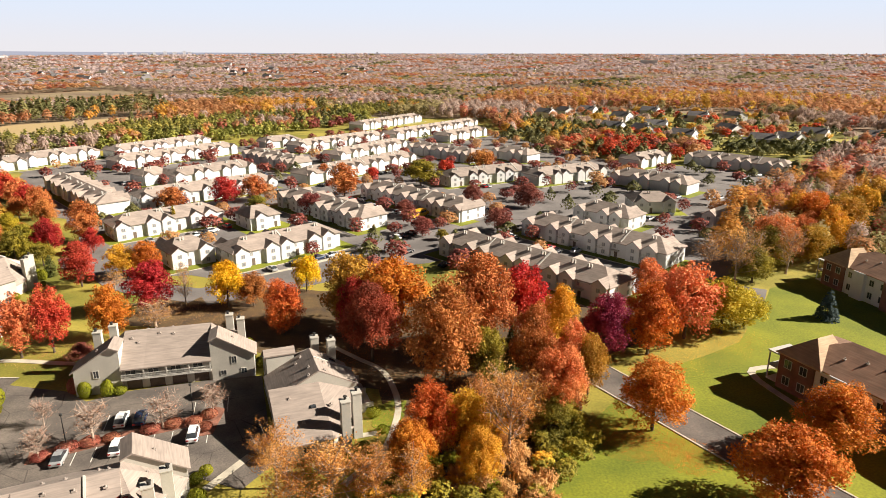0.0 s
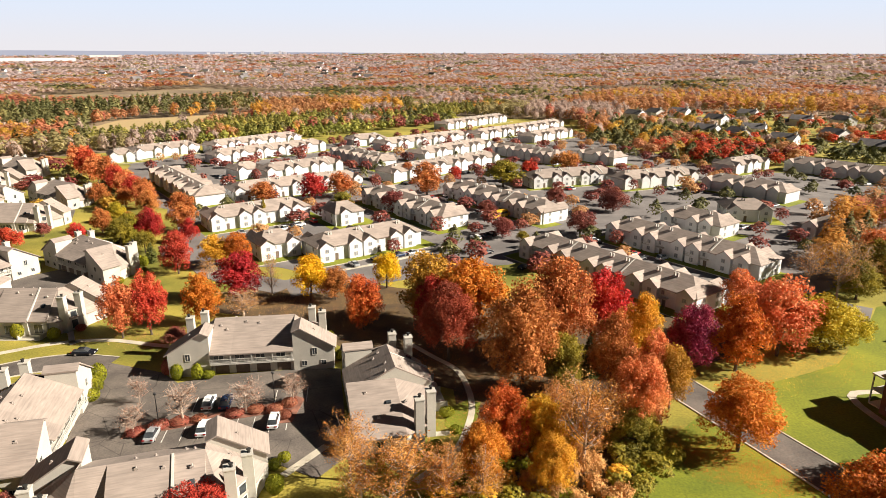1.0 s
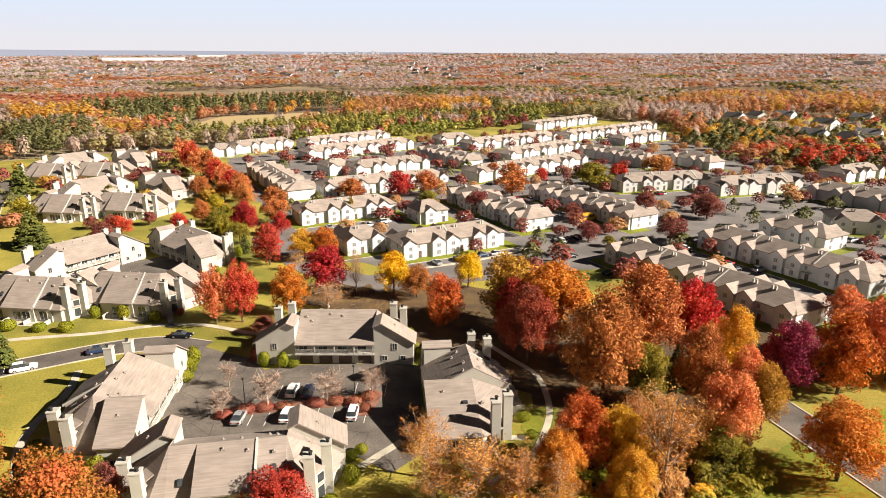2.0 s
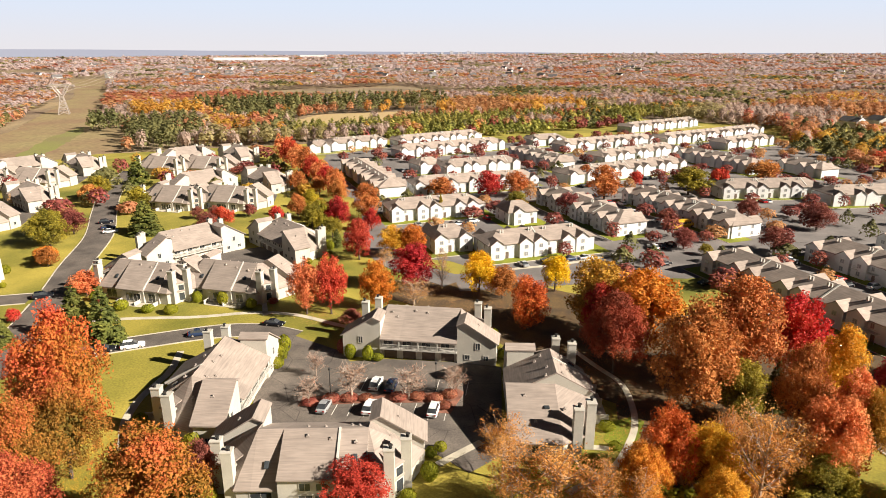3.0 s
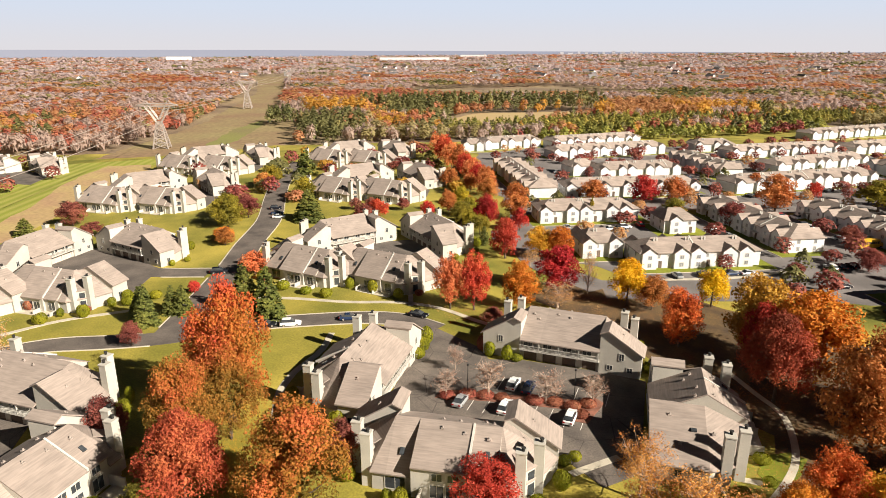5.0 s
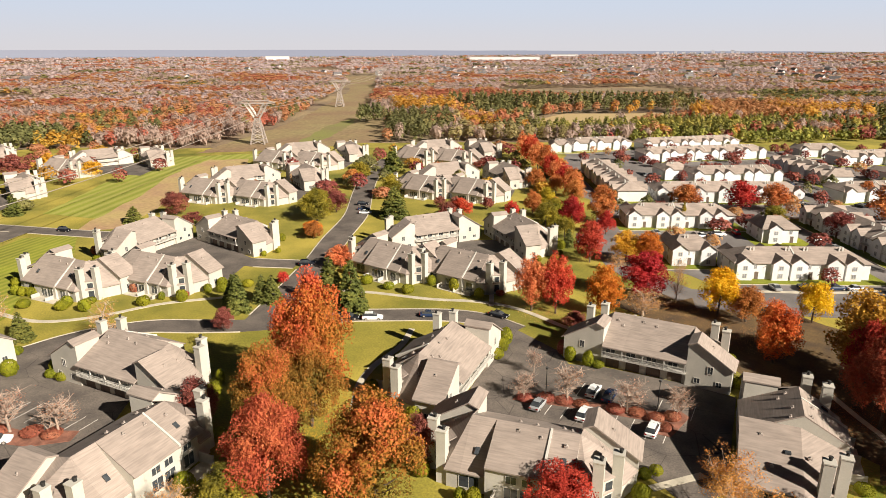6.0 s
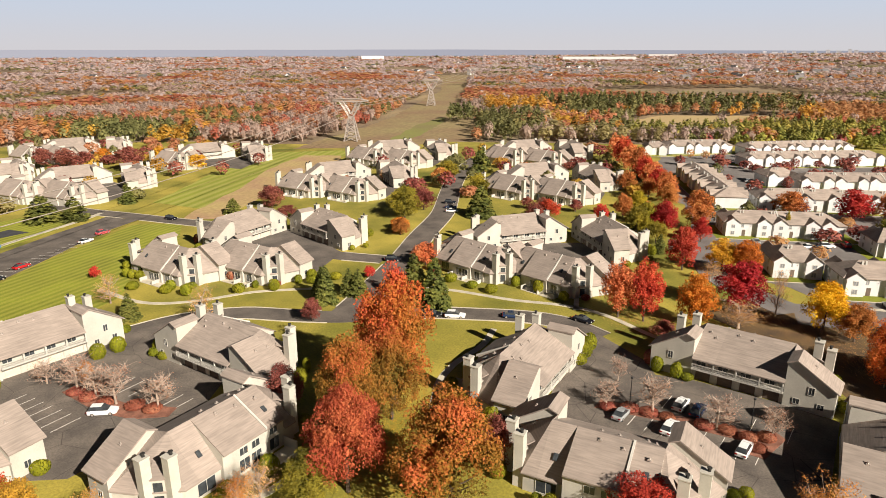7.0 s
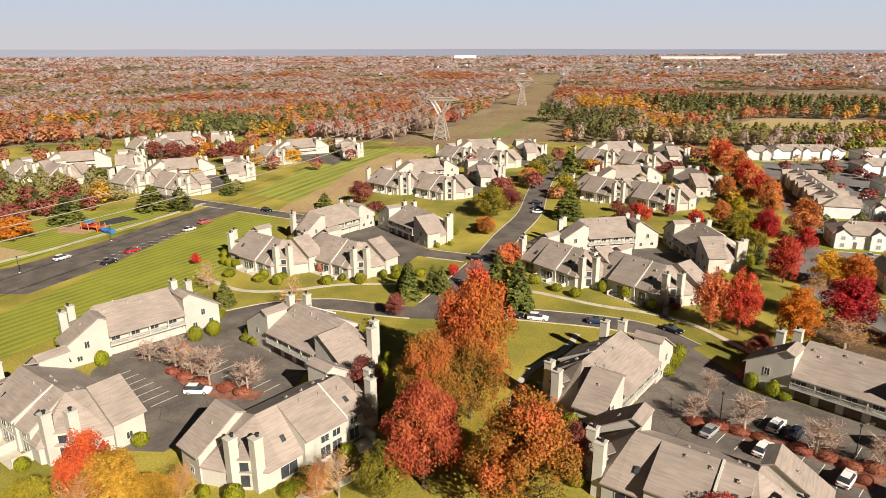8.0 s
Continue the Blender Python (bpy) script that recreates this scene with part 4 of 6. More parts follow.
def town_row(x, y, length, turn, roof=None, depth=11.5):
    L, D = length, depth
    ROW_PLACES.append((x, y, L, turn, D))
    ob = thing("townhouse_row", x, y, turn, "row of two-storey white townhouses with tan gabled roofs", "house", "townhouse rows")
    roof = roof or SHINGLE_TAN
    part("wall", box(0, L, 0, D, 0, 4.75), SIDING_WHITE, ob)
    bm = bmesh.new()
    o, e, r = 0.45, 4.65, 7.55
    h = min(5.0, L * 0.3)
    add_slab(bm, [(-o, -o, e), (L + o, -o, e), (L - h, D / 2, r), (h, D / 2, r)])
    add_slab(bm, [(-o, D + o, e), (L + o, D + o, e), (L - h, D / 2, r), (h, D / 2, r)])
    add_slab(bm, [(-o, -o, e), (-o, D + o, e), (h, D / 2, r)])
    add_slab(bm, [(L + o, -o, e), (L + o, D + o, e), (L - h, D / 2, r)])
    part("roof", bm, roof, ob)
    if "gable" not in BITS:
        BITS["gable"] = town_gable_meshes()
    gw, gr = BITS["gable"]
    n = max(1, round(L / 7.6))
    u = L / n
    far = math.hypot(x, y) > 290
    slope = (r - e) / (D / 2 + o)

    def party_wall():
        bm = bmesh.new()
        add_slab(bm, [(-0.2, 0.2, e + 0.7 * slope + 0.16), (0.2, 0.2, e + 0.7 * slope + 0.16), (0.2, D / 2, r + 0.14), (-0.2, D / 2, r + 0.14)], 0.4)
        return bm

    def pair_of_flues():
        bm = box(-0.75, -0.35, -0.2, 0.2, 0, 1.3)
        add_box(bm, 0.1, 0.5, -0.2, 0.2, 0, 1.3)
        return bm

    def balcony():
        bm = box(-1.3, 1.3, -1.3, 0, 2.25, 2.45)
        for z in (2.8, 3.3):
            add_box(bm, -1.3, 1.3, -1.3, -1.24, z, z + 0.07)
        for k in (-1.3, 0, 1.24):
            add_box(bm, k, k + 0.06, -1.3, -1.24, 0 if k else 2.45, 3.35)
        return bm

    for i in range(n):
        gx = u * (i + 0.5 + (0.16 if i % 2 else -0.16))
        g = link("gable_wall", gw, None, ob, "", pose(gx, 0, 0))
        link("gable_roof", gr, None, g)
        g = link("gable_wall", gw, None, ob, "", pose(gx, D, 0, 0, 0, 180))
        link("gable_roof", gr, None, g)
        k = gx + u / 2
        if not far:
            window(ob, gx, -1.1, 2.9, 0, 1.2, 1.2, True)
            window(ob, gx, -1.1, 0.7, 0, 1.2, 1.3, True)
            if k < L - 1.5:
                window(ob, k - 0.5, 0, 2.9, 0, 0.9, 1.2, True)
                link("entrance_door", shared(BITS, "entrance_door", lambda: box(-0.5, 0.5, -0.06, 0.05, 0, 2.1), GARAGE), None, ob, "", pose(k, 0, 0.1))
                if turn < 0:
                    link("balcony", shared(BITS, "town_balcony", balcony, TRIM), None, ob, "", pose(k, 0, 0))
        if h < k < L - h:
            link("chimney", shared(BITS, "town_chimney", pair_of_flues, TRIM), None, ob, "", pose(k, D / 2 - 1.5, r - 1.1))
        if i % 3 == 1 and h < gx + u * 0.66 < L - h:
            link("party_wall", shared(BITS, "party_wall", party_wall, TRIM), None, ob, "", pose(gx + u * 0.66, 0, 0))
    for wx, tn in () if far else ((0, -90), (L, 90)):
        for wy in (3.2, 8.6):
            window(ob, wx, wy, 2.9, tn, 1.0, 1.3, True)
            window(ob, wx, wy, 0.7, tn, 1.0, 1.3, True)
    # lawn strip round the row
    strip = box(-3.0, L + 3.5, -4.2, D + 1.0, -0.1, 0.13)
    lawn = part("lawn_strip", strip, GRASS)
    lawn.matrix_basis = pose(x, y, 0, 0, 0, turn)
    tagged(lawn, "strip of lawn round the townhouses", "lawn", kind="structure")
    kerb = box(-3.2, L + 3.7, -4.4, -4.2, -0.1, 0.2)
    kerb = part("kerb", kerb, CONCRETE)
    kerb.matrix_basis = pose(x, y, 0, 0, 0, turn)
    tagged(kerb, "pale concrete kerb of the lawn", "kerb", kind="structure")
    return ob


# ---------- detached houses ----------
def small_house(x, y, turn, w=11, d=9, wall=None, roof=None, label="white detached house with a dark gabled roof"):
    ob = thing("house", x, y, turn, label, "house", "detached houses")
    part("wall", prism([(-d / 2, 0), (d / 2, 0), (d / 2, 5.4), (0, 8.6), (-d / 2, 5.4)], -w / 2, w / 2), wall or SIDING_WHITE, ob)
    bm = bmesh.new()
    for s in (-1, 1):
        add_slab(bm, [(-w / 2 - 0.4, 0, 8.85), (w / 2 + 0.4, 0, 8.85), (w / 2 + 0.4, s * (d / 2 + 0.5), 5.3), (-w / 2 - 0.4, s * (d / 2 + 0.5), 5.3)])
    part("roof", bm, roof or SHINGLE_DARK, ob)
    part("garage_wing", prism([(-d / 2, 0), (2, 0), (2, 2.8), (-d / 4 + 0.5, 4.6), (-d / 2, 2.8)], w / 2, w / 2 + 5.5), wall or SIDING_WHITE, ob)
    bm = bmesh.new()
    add_slab(bm, [(w / 2, -d / 4 + 0.5, 4.85), (w / 2 + 5.9, -d / 4 + 0.5, 4.85), (w / 2 + 5.9, -d / 2 - 0.4, 2.7), (w / 2, -d / 2 - 0.4, 2.7)])
    add_slab(bm, [(w / 2, -d / 4 + 0.5, 4.85), (w / 2 + 5.9, -d / 4 + 0.5, 4.85), (w / 2 + 5.9, 2.4, 2.7), (w / 2, 2.4, 2.7)])
    part("wing_roof", bm, roof or SHINGLE_DARK, ob)
    chimney(ob, -w / 2 + 1.2, 0.8, 10.0, 7.0)
    for wx in (-3.6, 0, 3.6):
        window(ob, wx, -d / 2, 3.3)
        window(ob, wx, -d / 2, 0.9)
    for wy in (-2, 2):
        window(ob, -w / 2, wy, 3.3, -90)
        window(ob, w / 2, wy, 5.0, 90, 0.8, 1.0)
    return ob


def brick_block(x, y, turn, length, depth=14.0):
    """A tall block with a brick bay at one end of its front, white walls beyond, a hipped brown roof and a porch at its end."""
    ob = thing("apartment_house", x, y, turn, "two-storey brick and white house with brown shingle roof", "house", "brick houses")
    D, L = depth, length
    o, e, r, h = 0.6, 7.0, 10.6, 7.5
    part("wall", box(0, L, 0, D, 0, e), SIDING_WHITE, ob)
    part("brick_bay", box(-0.25, 6.5, -0.4, D * 0.6, 0, e - 0.05), BRICK, ob, "dark red brick bay")
    for k in range(1, int(L / 9) + 1):
        part("wall_bay", box(k * 9 + 0.5, k * 9 + 4.0, -0.9, 0, 0, e - 0.06), SIDING_WHITE if k % 2 else BRICK, ob)
    bm = bmesh.new()
    add_slab(bm, [(-o, -o, e), (L + o, -o, e), (L + o, D / 2, r), (h, D / 2, r)])
    add_slab(bm, [(-o, D + o, e), (L + o, D + o, e), (L + o, D / 2, r), (h, D / 2, r)])
    part("roof", bm, SHINGLE_BROWN, ob)
    bm = bmesh.new()
    add_slab(bm, [(-o, -o, e + 0.01), (-o, D + o, e + 0.01), (h, D / 2, r + 0.01)])
    part("hip_roof", bm, SHINGLE_BROWN, ob)
    bm = bmesh.new()
    add_slab(bm, [(8.0, -1.0, e), (8.0, D / 2, e), (3.7, D / 2, r - 0.1), (3.7, 3.2, r - 0.1)])
    add_slab(bm, [(-0.7, -1.0, e), (-0.7, D / 2, e), (3.7, D / 2, r - 0.1), (3.7, 3.2, r - 0.1)])
    add_slab(bm, [(8.0, -1.0, e), (-0.7, -1.0, e), (3.7, 3.2, r - 0.1)])
    part("bay_roof", bm, SHINGLE_SUNLIT, ob, "shingle roof of the brick bay in a painted sunlit tan")
    part("gable_trim", box(-0.7, 6.6, -0.75, -0.6, e - 0.35, e + 0.05), TRIM, ob)
    part("porch_roof", box(-3.4, -0.3, 0.5, 6.0, 5.6, 5.85), TRIM, ob)
    part("porch_floor", box(-3.2, -0.3, 0.7, 5.8, 0, 0.3), CONCRETE, ob)
    part("porch_balcony", box(-3.2, -0.3, 0.7, 5.8, 2.8, 3.05), TRIM, ob)
    for py in (0.8, 5.7):
        part("porch_post", box(-3.25, -3.05, py - 0.1, py + 0.1, 0, 5.6), TRIM, ob)
    for wx in (1.6, 4.6):
        window(ob, wx, -0.4, 4.3, 0, 1.5, 1.7)
        window(ob, wx, -0.4, 1.1, 0, 1.5, 1.7)
    for i in range(int((L - 8) / 3.2)):
        wx = 8.2 + 3.2 * i
        if (wx - 0.5) % 9 < 4.2:
            continue
        window(ob, wx, 0, 4.3, 0, 1.4, 1.6)
        window(ob, wx, 0, 1.1, 0, 1.4, 1.7)
    for i in range(6):
        vy = 3.2 + (i % 3)
        vent(ob, 9 + 3.2 * i, vy, e + (r - e) * (vy + o) / (D / 2 + o))
    part("roof_seam", box(L * 0.42, L * 0.42 + 0.25, D / 2 - 0.15, D / 2 + 0.15, r, r + 0.1), TRIM, ob)
    return ob


# ---------- cars ----------
CAR_PAINT = {
    "white": mat("white_car_paint", (0.75, 0.75, 0.74), 0.25, 0.03, 1, 5), "black": mat("black_car_paint", (0.012, 0.013, 0.018), 0.2, 0.1, 1, 5), "silver": mat("silver_car_paint", (0.45, 0.46, 0.47), 0.3, 0.05, 1, 5, metal=0.4),
    "red": mat("red_car_paint", (0.42, 0.018, 0.02), 0.25, 0.05, 1, 5), "blue": mat("dark_blue_car_paint", (0.02, 0.035, 0.08), 0.25, 0.05, 1, 5), "pink": mat("faded_red_car_paint", (0.55, 0.10, 0.12), 0.3, 0.1, 1, 5),
}
LAMP_WHITE = mat("headlamp_glass", (0.7, 0.7, 0.68), 0.15, 0.05)
LAMP_RED = mat("tail_lamp_glass", (0.3, 0.01, 0.01), 0.2, 0.05)


def loft(sections, half):
    """A closed skin over cross-sections along x: (x, half width, foot, top), rounded at the shoulders."""
    bm = bmesh.new()
    rings = []
    for x, w, z0, z1 in sections:
        w *= half
        k = (z1 - z0) * 0.28
        rings.append([bm.verts.new((x, y, z)) for y, z in ((-w * 0.94, z0), (-w, z0 + k), (-w * 0.99, z1 - k), (-w * 0.84, z1), (w * 0.84, z1), (w * 0.99, z1 - k), (w, z0 + k), (w * 0.94, z0))])
    for r0, r1 in zip(rings, rings[1:]):
        for i in range(8):
            bm.faces.new((r0[i], r0[(i + 1) % 8], r1[(i + 1) % 8], r1[i]))
    bm.faces.new(rings[0][::-1])
    bm.faces.new(rings[-1])
    return bm


def car_meshes(kind):
    tall = kind == "suv"
    h, belt = (1.7, 1.02) if tall else (1.45, 0.9)
    tail = -1.75 if tall else -1.05
    body = loft([(-2.32, 0.8, 0.42, belt * 0.84), (-2.2, 0.94, 0.3, belt * (0.98 if tall else 0.95)), (-1.4, 1.0, 0.24, belt), (0.9, 1.0, 0.24, belt * 0.98), (1.9, 0.97, 0.26, belt * 0.86), (2.25, 0.86, 0.32, belt * 0.76), (2.36, 0.7, 0.4, belt * 0.62)], 0.92)
    g = bmesh.new()
    rings = []
    for a, w, z in ((1.05, 0.80, belt - 0.04), (0.2, 0.64, h - 0.05), (tail, 0.62, h - 0.07), (tail - (0.4 if tall else 0.75), 0.76, belt - 0.04)):
        rings.append((g.verts.new((a, -w, z)), g.verts.new((a, w, z))))
    for (p, q), (u, v) in zip(rings, rings[1:] + rings[:1]):
        g.faces.new((p, q, v, u))
    g.faces.new([r[0] for r in rings])
    g.faces.new([r[1] for r in rings][::-1])
    roof = box(tail + 0.05, 0.12, -0.6, 0.6, h - 0.09, h)
    bmesh.ops.bevel(roof, geom=roof.edges[:], offset=0.04, segments=2, affect="EDGES")
    return mesh_of("body", body, None), mesh_of("glass", g, GLASS), mesh_of("roof_panel", roof, None)


def wheel_meshes():
    t = bmesh.new()
    tube(t, [(0, -0.11, 0), (0, -0.08, 0), (0, 0.08, 0), (0, 0.11, 0)], [0.27, 0.33, 0.33, 0.27], 14)
    r = bmesh.new()
    tube(r, [(0, -0.118, 0), (0, 0.118, 0)], [0.2, 0.2], 10)
    return mesh_of("tyre", t, RUBBER), mesh_of("rim", r, STEEL)


WHEEL = wheel_meshes()
CARS = {}


def car(color, x, y, turn, kind="sedan", far=False):
    words = {"white": "white", "black": "black", "silver": "silver", "red": "bright red", "blue": "dark blue", "pink": "faded red"}[color]
    if kind not in CARS:
        CARS[kind] = car_meshes(kind)
    if (color, kind) not in CARS:
        made = []
        for me in CARS[kind]:
            c = me.copy()
            if me.name.startswith("glass"):
                c = me
            else:
                c.materials[0] = CAR_PAINT[color]
            made.append(c)
        CARS[color, kind] = made
    body, glass, roof = CARS[color, kind]
    ob = thing("car", x, y, turn, f"{words} parked {'estate car' if kind == 'suv' else 'saloon car'} on the asphalt", "car", "parked cars", 0.09)
    link("body", body, None, ob)
    link("window_glass", glass, None, ob)
    link("roof_panel", roof, None, ob)
    for wx in (-1.42, 1.42):
        for wy in (-0.82, 0.82):
            w = link("wheel", WHEEL[0], None, ob, "", pose(wx, wy, 0.33))
            if not far:
                link("rim", WHEEL[1], None, w)
    for wy in () if far else (-0.62, 0.62):
        link("headlight", shared(BITS, "headlight", lambda: box(-0.05, 0.04, -0.2, 0.2, 0, 0.16), LAMP_WHITE), None, ob, "", pose(2.3, wy, 0.62))
        link("tail_light", shared(BITS, "tail_light", lambda: box(-0.05, 0.04, -0.2, 0.2, 0, 0.18), LAMP_RED), None, ob, "", pose(-2.33, wy, 0.66))
    return ob


# ---------- street furniture ----------
def lamp_post(x, y, h=5.0):
    ob = thing("street_lamp", x, y, 0, "slim dark metal lamp post in the car park", "street lamp", "lamp posts")
    bm = bmesh.new()
    tube(bm, [(0, 0, 0), (0, 0, h)], [0.09, 0.06], 8)
    part("pole", bm, METAL_DARK, ob)
    bm = bmesh.new()
    tube(bm, [(0, 0, h), (0, 0, h + 0.25), (0, 0, h + 0.35)], [0.2, 0.24, 0.1], 10)
    part("lantern", bm, METAL_DARK, ob)
    part("base", box(-0.2, 0.2, -0.2, 0.2, 0, 0.35), CONCRETE, ob)


def pylon(x, y, turn, h):
    ob = thing("pylon", x, y, turn, "steel lattice power pylon with a wide cross arm", "pylon", "power pylons")
    # a tapered body to the waist, two arms of a wide V above it, and a deep flat cross arm with two peaks
    waist, beam, deep, t = h * 0.56, h * 0.88, h * 0.06, 0.33

    def leg_at(k, i):
        w = 4.6 * (1 - k) + 1.5 * k
        return Vector(((w if i in (0, 1) else -w), (w if i in (1, 2) else -w) * 0.8, waist * k))
    for i in range(4):
        bm = bmesh.new()
        tube(bm, [leg_at(0, i), leg_at(0.5, i), leg_at(1, i)], [t * 1.5, t * 1.3, t], 4)
        part("leg", bm, STEEL, ob)
    for k in range(5):
        for i in range(4):
            a, b, c, d = leg_at(k / 5, i), leg_at((k + 1) / 5, (i + 1) % 4), leg_at(k / 5, (i + 1) % 4), leg_at((k + 1) / 5, i)
            for u, v in ((a, b), (c, d), (d, b)):
                bm = bmesh.new()
                tube(bm, [u, v], [t * 0.75] * 2, 3)
                part("brace", bm, STEEL, ob)
    for s in (-1, 1):
        bm = bmesh.new()
        for yy in (-1.2, 1.2):
            lo_in, lo_out, hi_in, hi_out = Vector((0, yy, waist + 1.5)), Vector((s * 1.5, yy, waist)), Vector((s * 4.6, yy, beam)), Vector((s * 7.4, yy, beam))
            tube(bm, [lo_in, hi_in], [t, t], 4)
            tube(bm, [lo_out, hi_out], [t, t], 4)
            for q in range(5):
                tube(bm, [lo_in.lerp(hi_in, q / 5), lo_out.lerp(hi_out, (q + 0.5) / 5), lo_in.lerp(hi_in, (q + 1) / 5)], [t * 0.6] * 3, 3)
        part("v_arm", bm, STEEL, ob)
        bm = bmesh.new()
        for yy in (-1.0, 1.0):
            tube(bm, [(s * 5.2, yy, beam + deep), (s * 6.8, 0, h), (s * 8.4, yy, beam + deep)], [t * 0.8] * 3, 4)
        part("peak", bm, STEEL, ob)
    bm = bmesh.new()
    half = h * 0.42
    for yy in (-1.1, 1.1):
        tube(bm, [(-half, yy * 0.3, beam + 0.4), (-half * 0.6, yy, beam), (half * 0.6, yy, beam), (half, yy * 0.3, beam + 0.4)], [t] * 4, 4)
        tube(bm, [(-half, yy * 0.3, beam + 0.5), (-half * 0.6, yy, beam + deep), (half * 0.6, yy, beam + deep), (half, yy * 0.3, beam + 0.5)], [t] * 4, 4)
        for q in range(16):
            xa = half * (-0.95 + 1.9 * q / 16)
            tube(bm, [(xa, yy * 0.9, beam + 0.1), (xa + half * 0.06, yy * 0.9, beam + deep * 0.9), (xa + half * 0.12, yy * 0.9, beam + 0.1)], [t * 0.6] * 3, 3)
    part("cross_arm", bm, STEEL, ob)
    for s in (-11, 0, 11):
        bm = bmesh.new()
        tube(bm, [(s, 0, beam + 0.3), (s, 0, beam - 2.2)], [0.14, 0.14], 6)
        part("insulator", bm, METAL_DARK, ob)
    return ob


def wire(a, b, sag):
    bm = bmesh.new()
    pts = []
    for i in range(25):
        t = i / 24
        p = Vector(a).lerp(Vector(b), t)
        pts.append((p.x, p.y, p.z - sag * 4 * t * (1 - t)))
    tube(bm, pts, [0.13] * 25, 4)
    tagged(part("power_line", bm, STEEL), "thin steel power line cable between the pylons", "cable", "power lines")

# ---------- the plan: courtyard houses ----------
condo(-50.0, 105.8, 15)
condo(-27.1, 93.8, -68.7, low_end=True)
condo(-50.0, 72.0, 204.5)
condo(-70.1, 80.4, 111.5, True)
condo(-137.0, 11.0, 105, True)
condo(-113.5, 34.2, 18)
condo(-93.1, 24.4, -70, True)
condo(-114.5, -0.3, 204, True)
condo(-137.0, 139.0, 72, True)
condo(-121.0, 153.0, -26)
condo(-129.0, 119.2, 188, True, low_eaves=True)
condo(-109.6, 127.4, 188, True, low_eaves=True)
condo(-194.5, 76.0, 113, True)
condo(-182.0, 92.0, 5)
condo(-179.1, 52.9, 200, True, low_eaves=True)
condo(-166.5, 69.8, 200, True, low_eaves=True)


def courtyard(cx, cy, turn, sides="nesw", detail=0):
    """Four houses round a small court."""
    m = pose(cx, cy, 0, 0, 0, turn)
    for key, px, py, r in (("n", 0, 17, -26), ("e", 11.4, -8.6, 188), ("s", -8, -17, 188), ("w", -16, 3, 72)):
        if key in sides:
            p = m @ Vector((px, py, 0))
            condo(p.x, p.y, r + turn, key != "n", detail, low_eaves=key in "es")
    pts = [m @ Vector((a, b, 0)) for a, b in ((-20, -12), (-18, 4), (-12, 18), (2, 18), (16, 10), (26, -6), (8, -9), (-8, -17))]
    patch("car_park", [(p.x, p.y) for p in pts], 0.09, ASPHALT, "dark asphalt courtyard car park", "car park")


courtyard(-248, 146, 8, detail=1)
courtyard(-296, 208, 5)
courtyard(-187.0, 211.5, 0, detail=1)
courtyard(-248.5, 266, 0)
courtyard(-365, 8, 18)
courtyard(-312, 50, 18)
courtyard(-425, 66, 15)
courtyard(-352, 122, 15, "nsw")


# ---------- the plan: white townhouses ----------
town_row(-105.0, 198.9, 36, 42)
town_row(-65.1, 211.4, 11, 42)
town_row(-58.3, 170.9, 35, 42)
town_row(-75.6, 170.9, 12, 42)
town_row(-121.6, 288.6, 42, 48)
town_row(-135.7, 288.6, 14, 52)
town_row(-166.9, 329.5, 73, 54)
town_row(-186.2, 366.3, 66, 58)
town_row(-218.5, 337.8, 39, 56)
town_row(-175.5, 282.0, 69, -46)
town_row(-224.5, 324.3, 12, 42)
town_row(-116.4, 242.5, 58, 42)
town_row(-64.7, 249.4, 53, -46)
town_row(-33.7, 265.2, 58, -46)
town_row(-62.0, 291.6, 76, 52)
town_row(-111.6, 360.7, 51, -46)
town_row(-86.5, 388.4, 74, 51)
town_row(-57.0, 351.4, 64, 58)
town_row(-111.2, 404.8, 25, 42)
town_row(-63.4, 506.0, 86, 59)
town_row(-32.8, 445.9, 108, 56)
town_row(3.2, 437.5, 49, 55)
town_row(-21.3, 388.9, 52, -46)
town_row(27.8, 371.7, 26, -46)
town_row(2.7, 286.7, 44, 28)
town_row(42.5, 289.5, 42, 30)
town_row(77.6, 296.3, 37, -46)
town_row(131.8, 352.5, 54, -46)
town_row(71.7, 237.8, 16, 0)
town_row(47.3, 227.3, 22, -46)
town_row(26.6, 208.2, 51, -46)
town_row(-0.7, 185.9, 58, -46)
town_row(90.4, 219.5, 17, -46)
town_row(101.8, 334.4, 31, 42)

# ---------- the plan: trees ----------
plant_row("orange", (
    (-10.3, 128.5, 17.3, 8.4), (41.0, 118.2, 15.4, 5.6), (33.5, 90.8, 12.3, 5.8), (45.0, 71.9, 12.7, 6.8), (59.0, 84.5, 11.4, 5.9), (116.7, 198.5, 16.5, 7.1), (-4.3, 77.0, 10.8, 3.3), (-70.1, 125.9, 11.9, 4.3), (-80.0, 165.5, 9.8, 4.1), (-177.5, 120.8, 4.2, 3.2), (-59.9, 311.8, 4.7, 3.3), (-242.5, -16.9, 7.4, 5.9), (-395.0, 72.9, 8.0, 4.5),))
plant_row("crimson", (
    (-18.7, 125.6, 13.9, 3.9), (-68.1, 141.1, 12.3, 5.7), (-93.3, 156.9, 12.4, 4.5), (-117.8, 184.9, 11.3, 4.4), (-86.6, 251.2, 11.4, 5.8),))
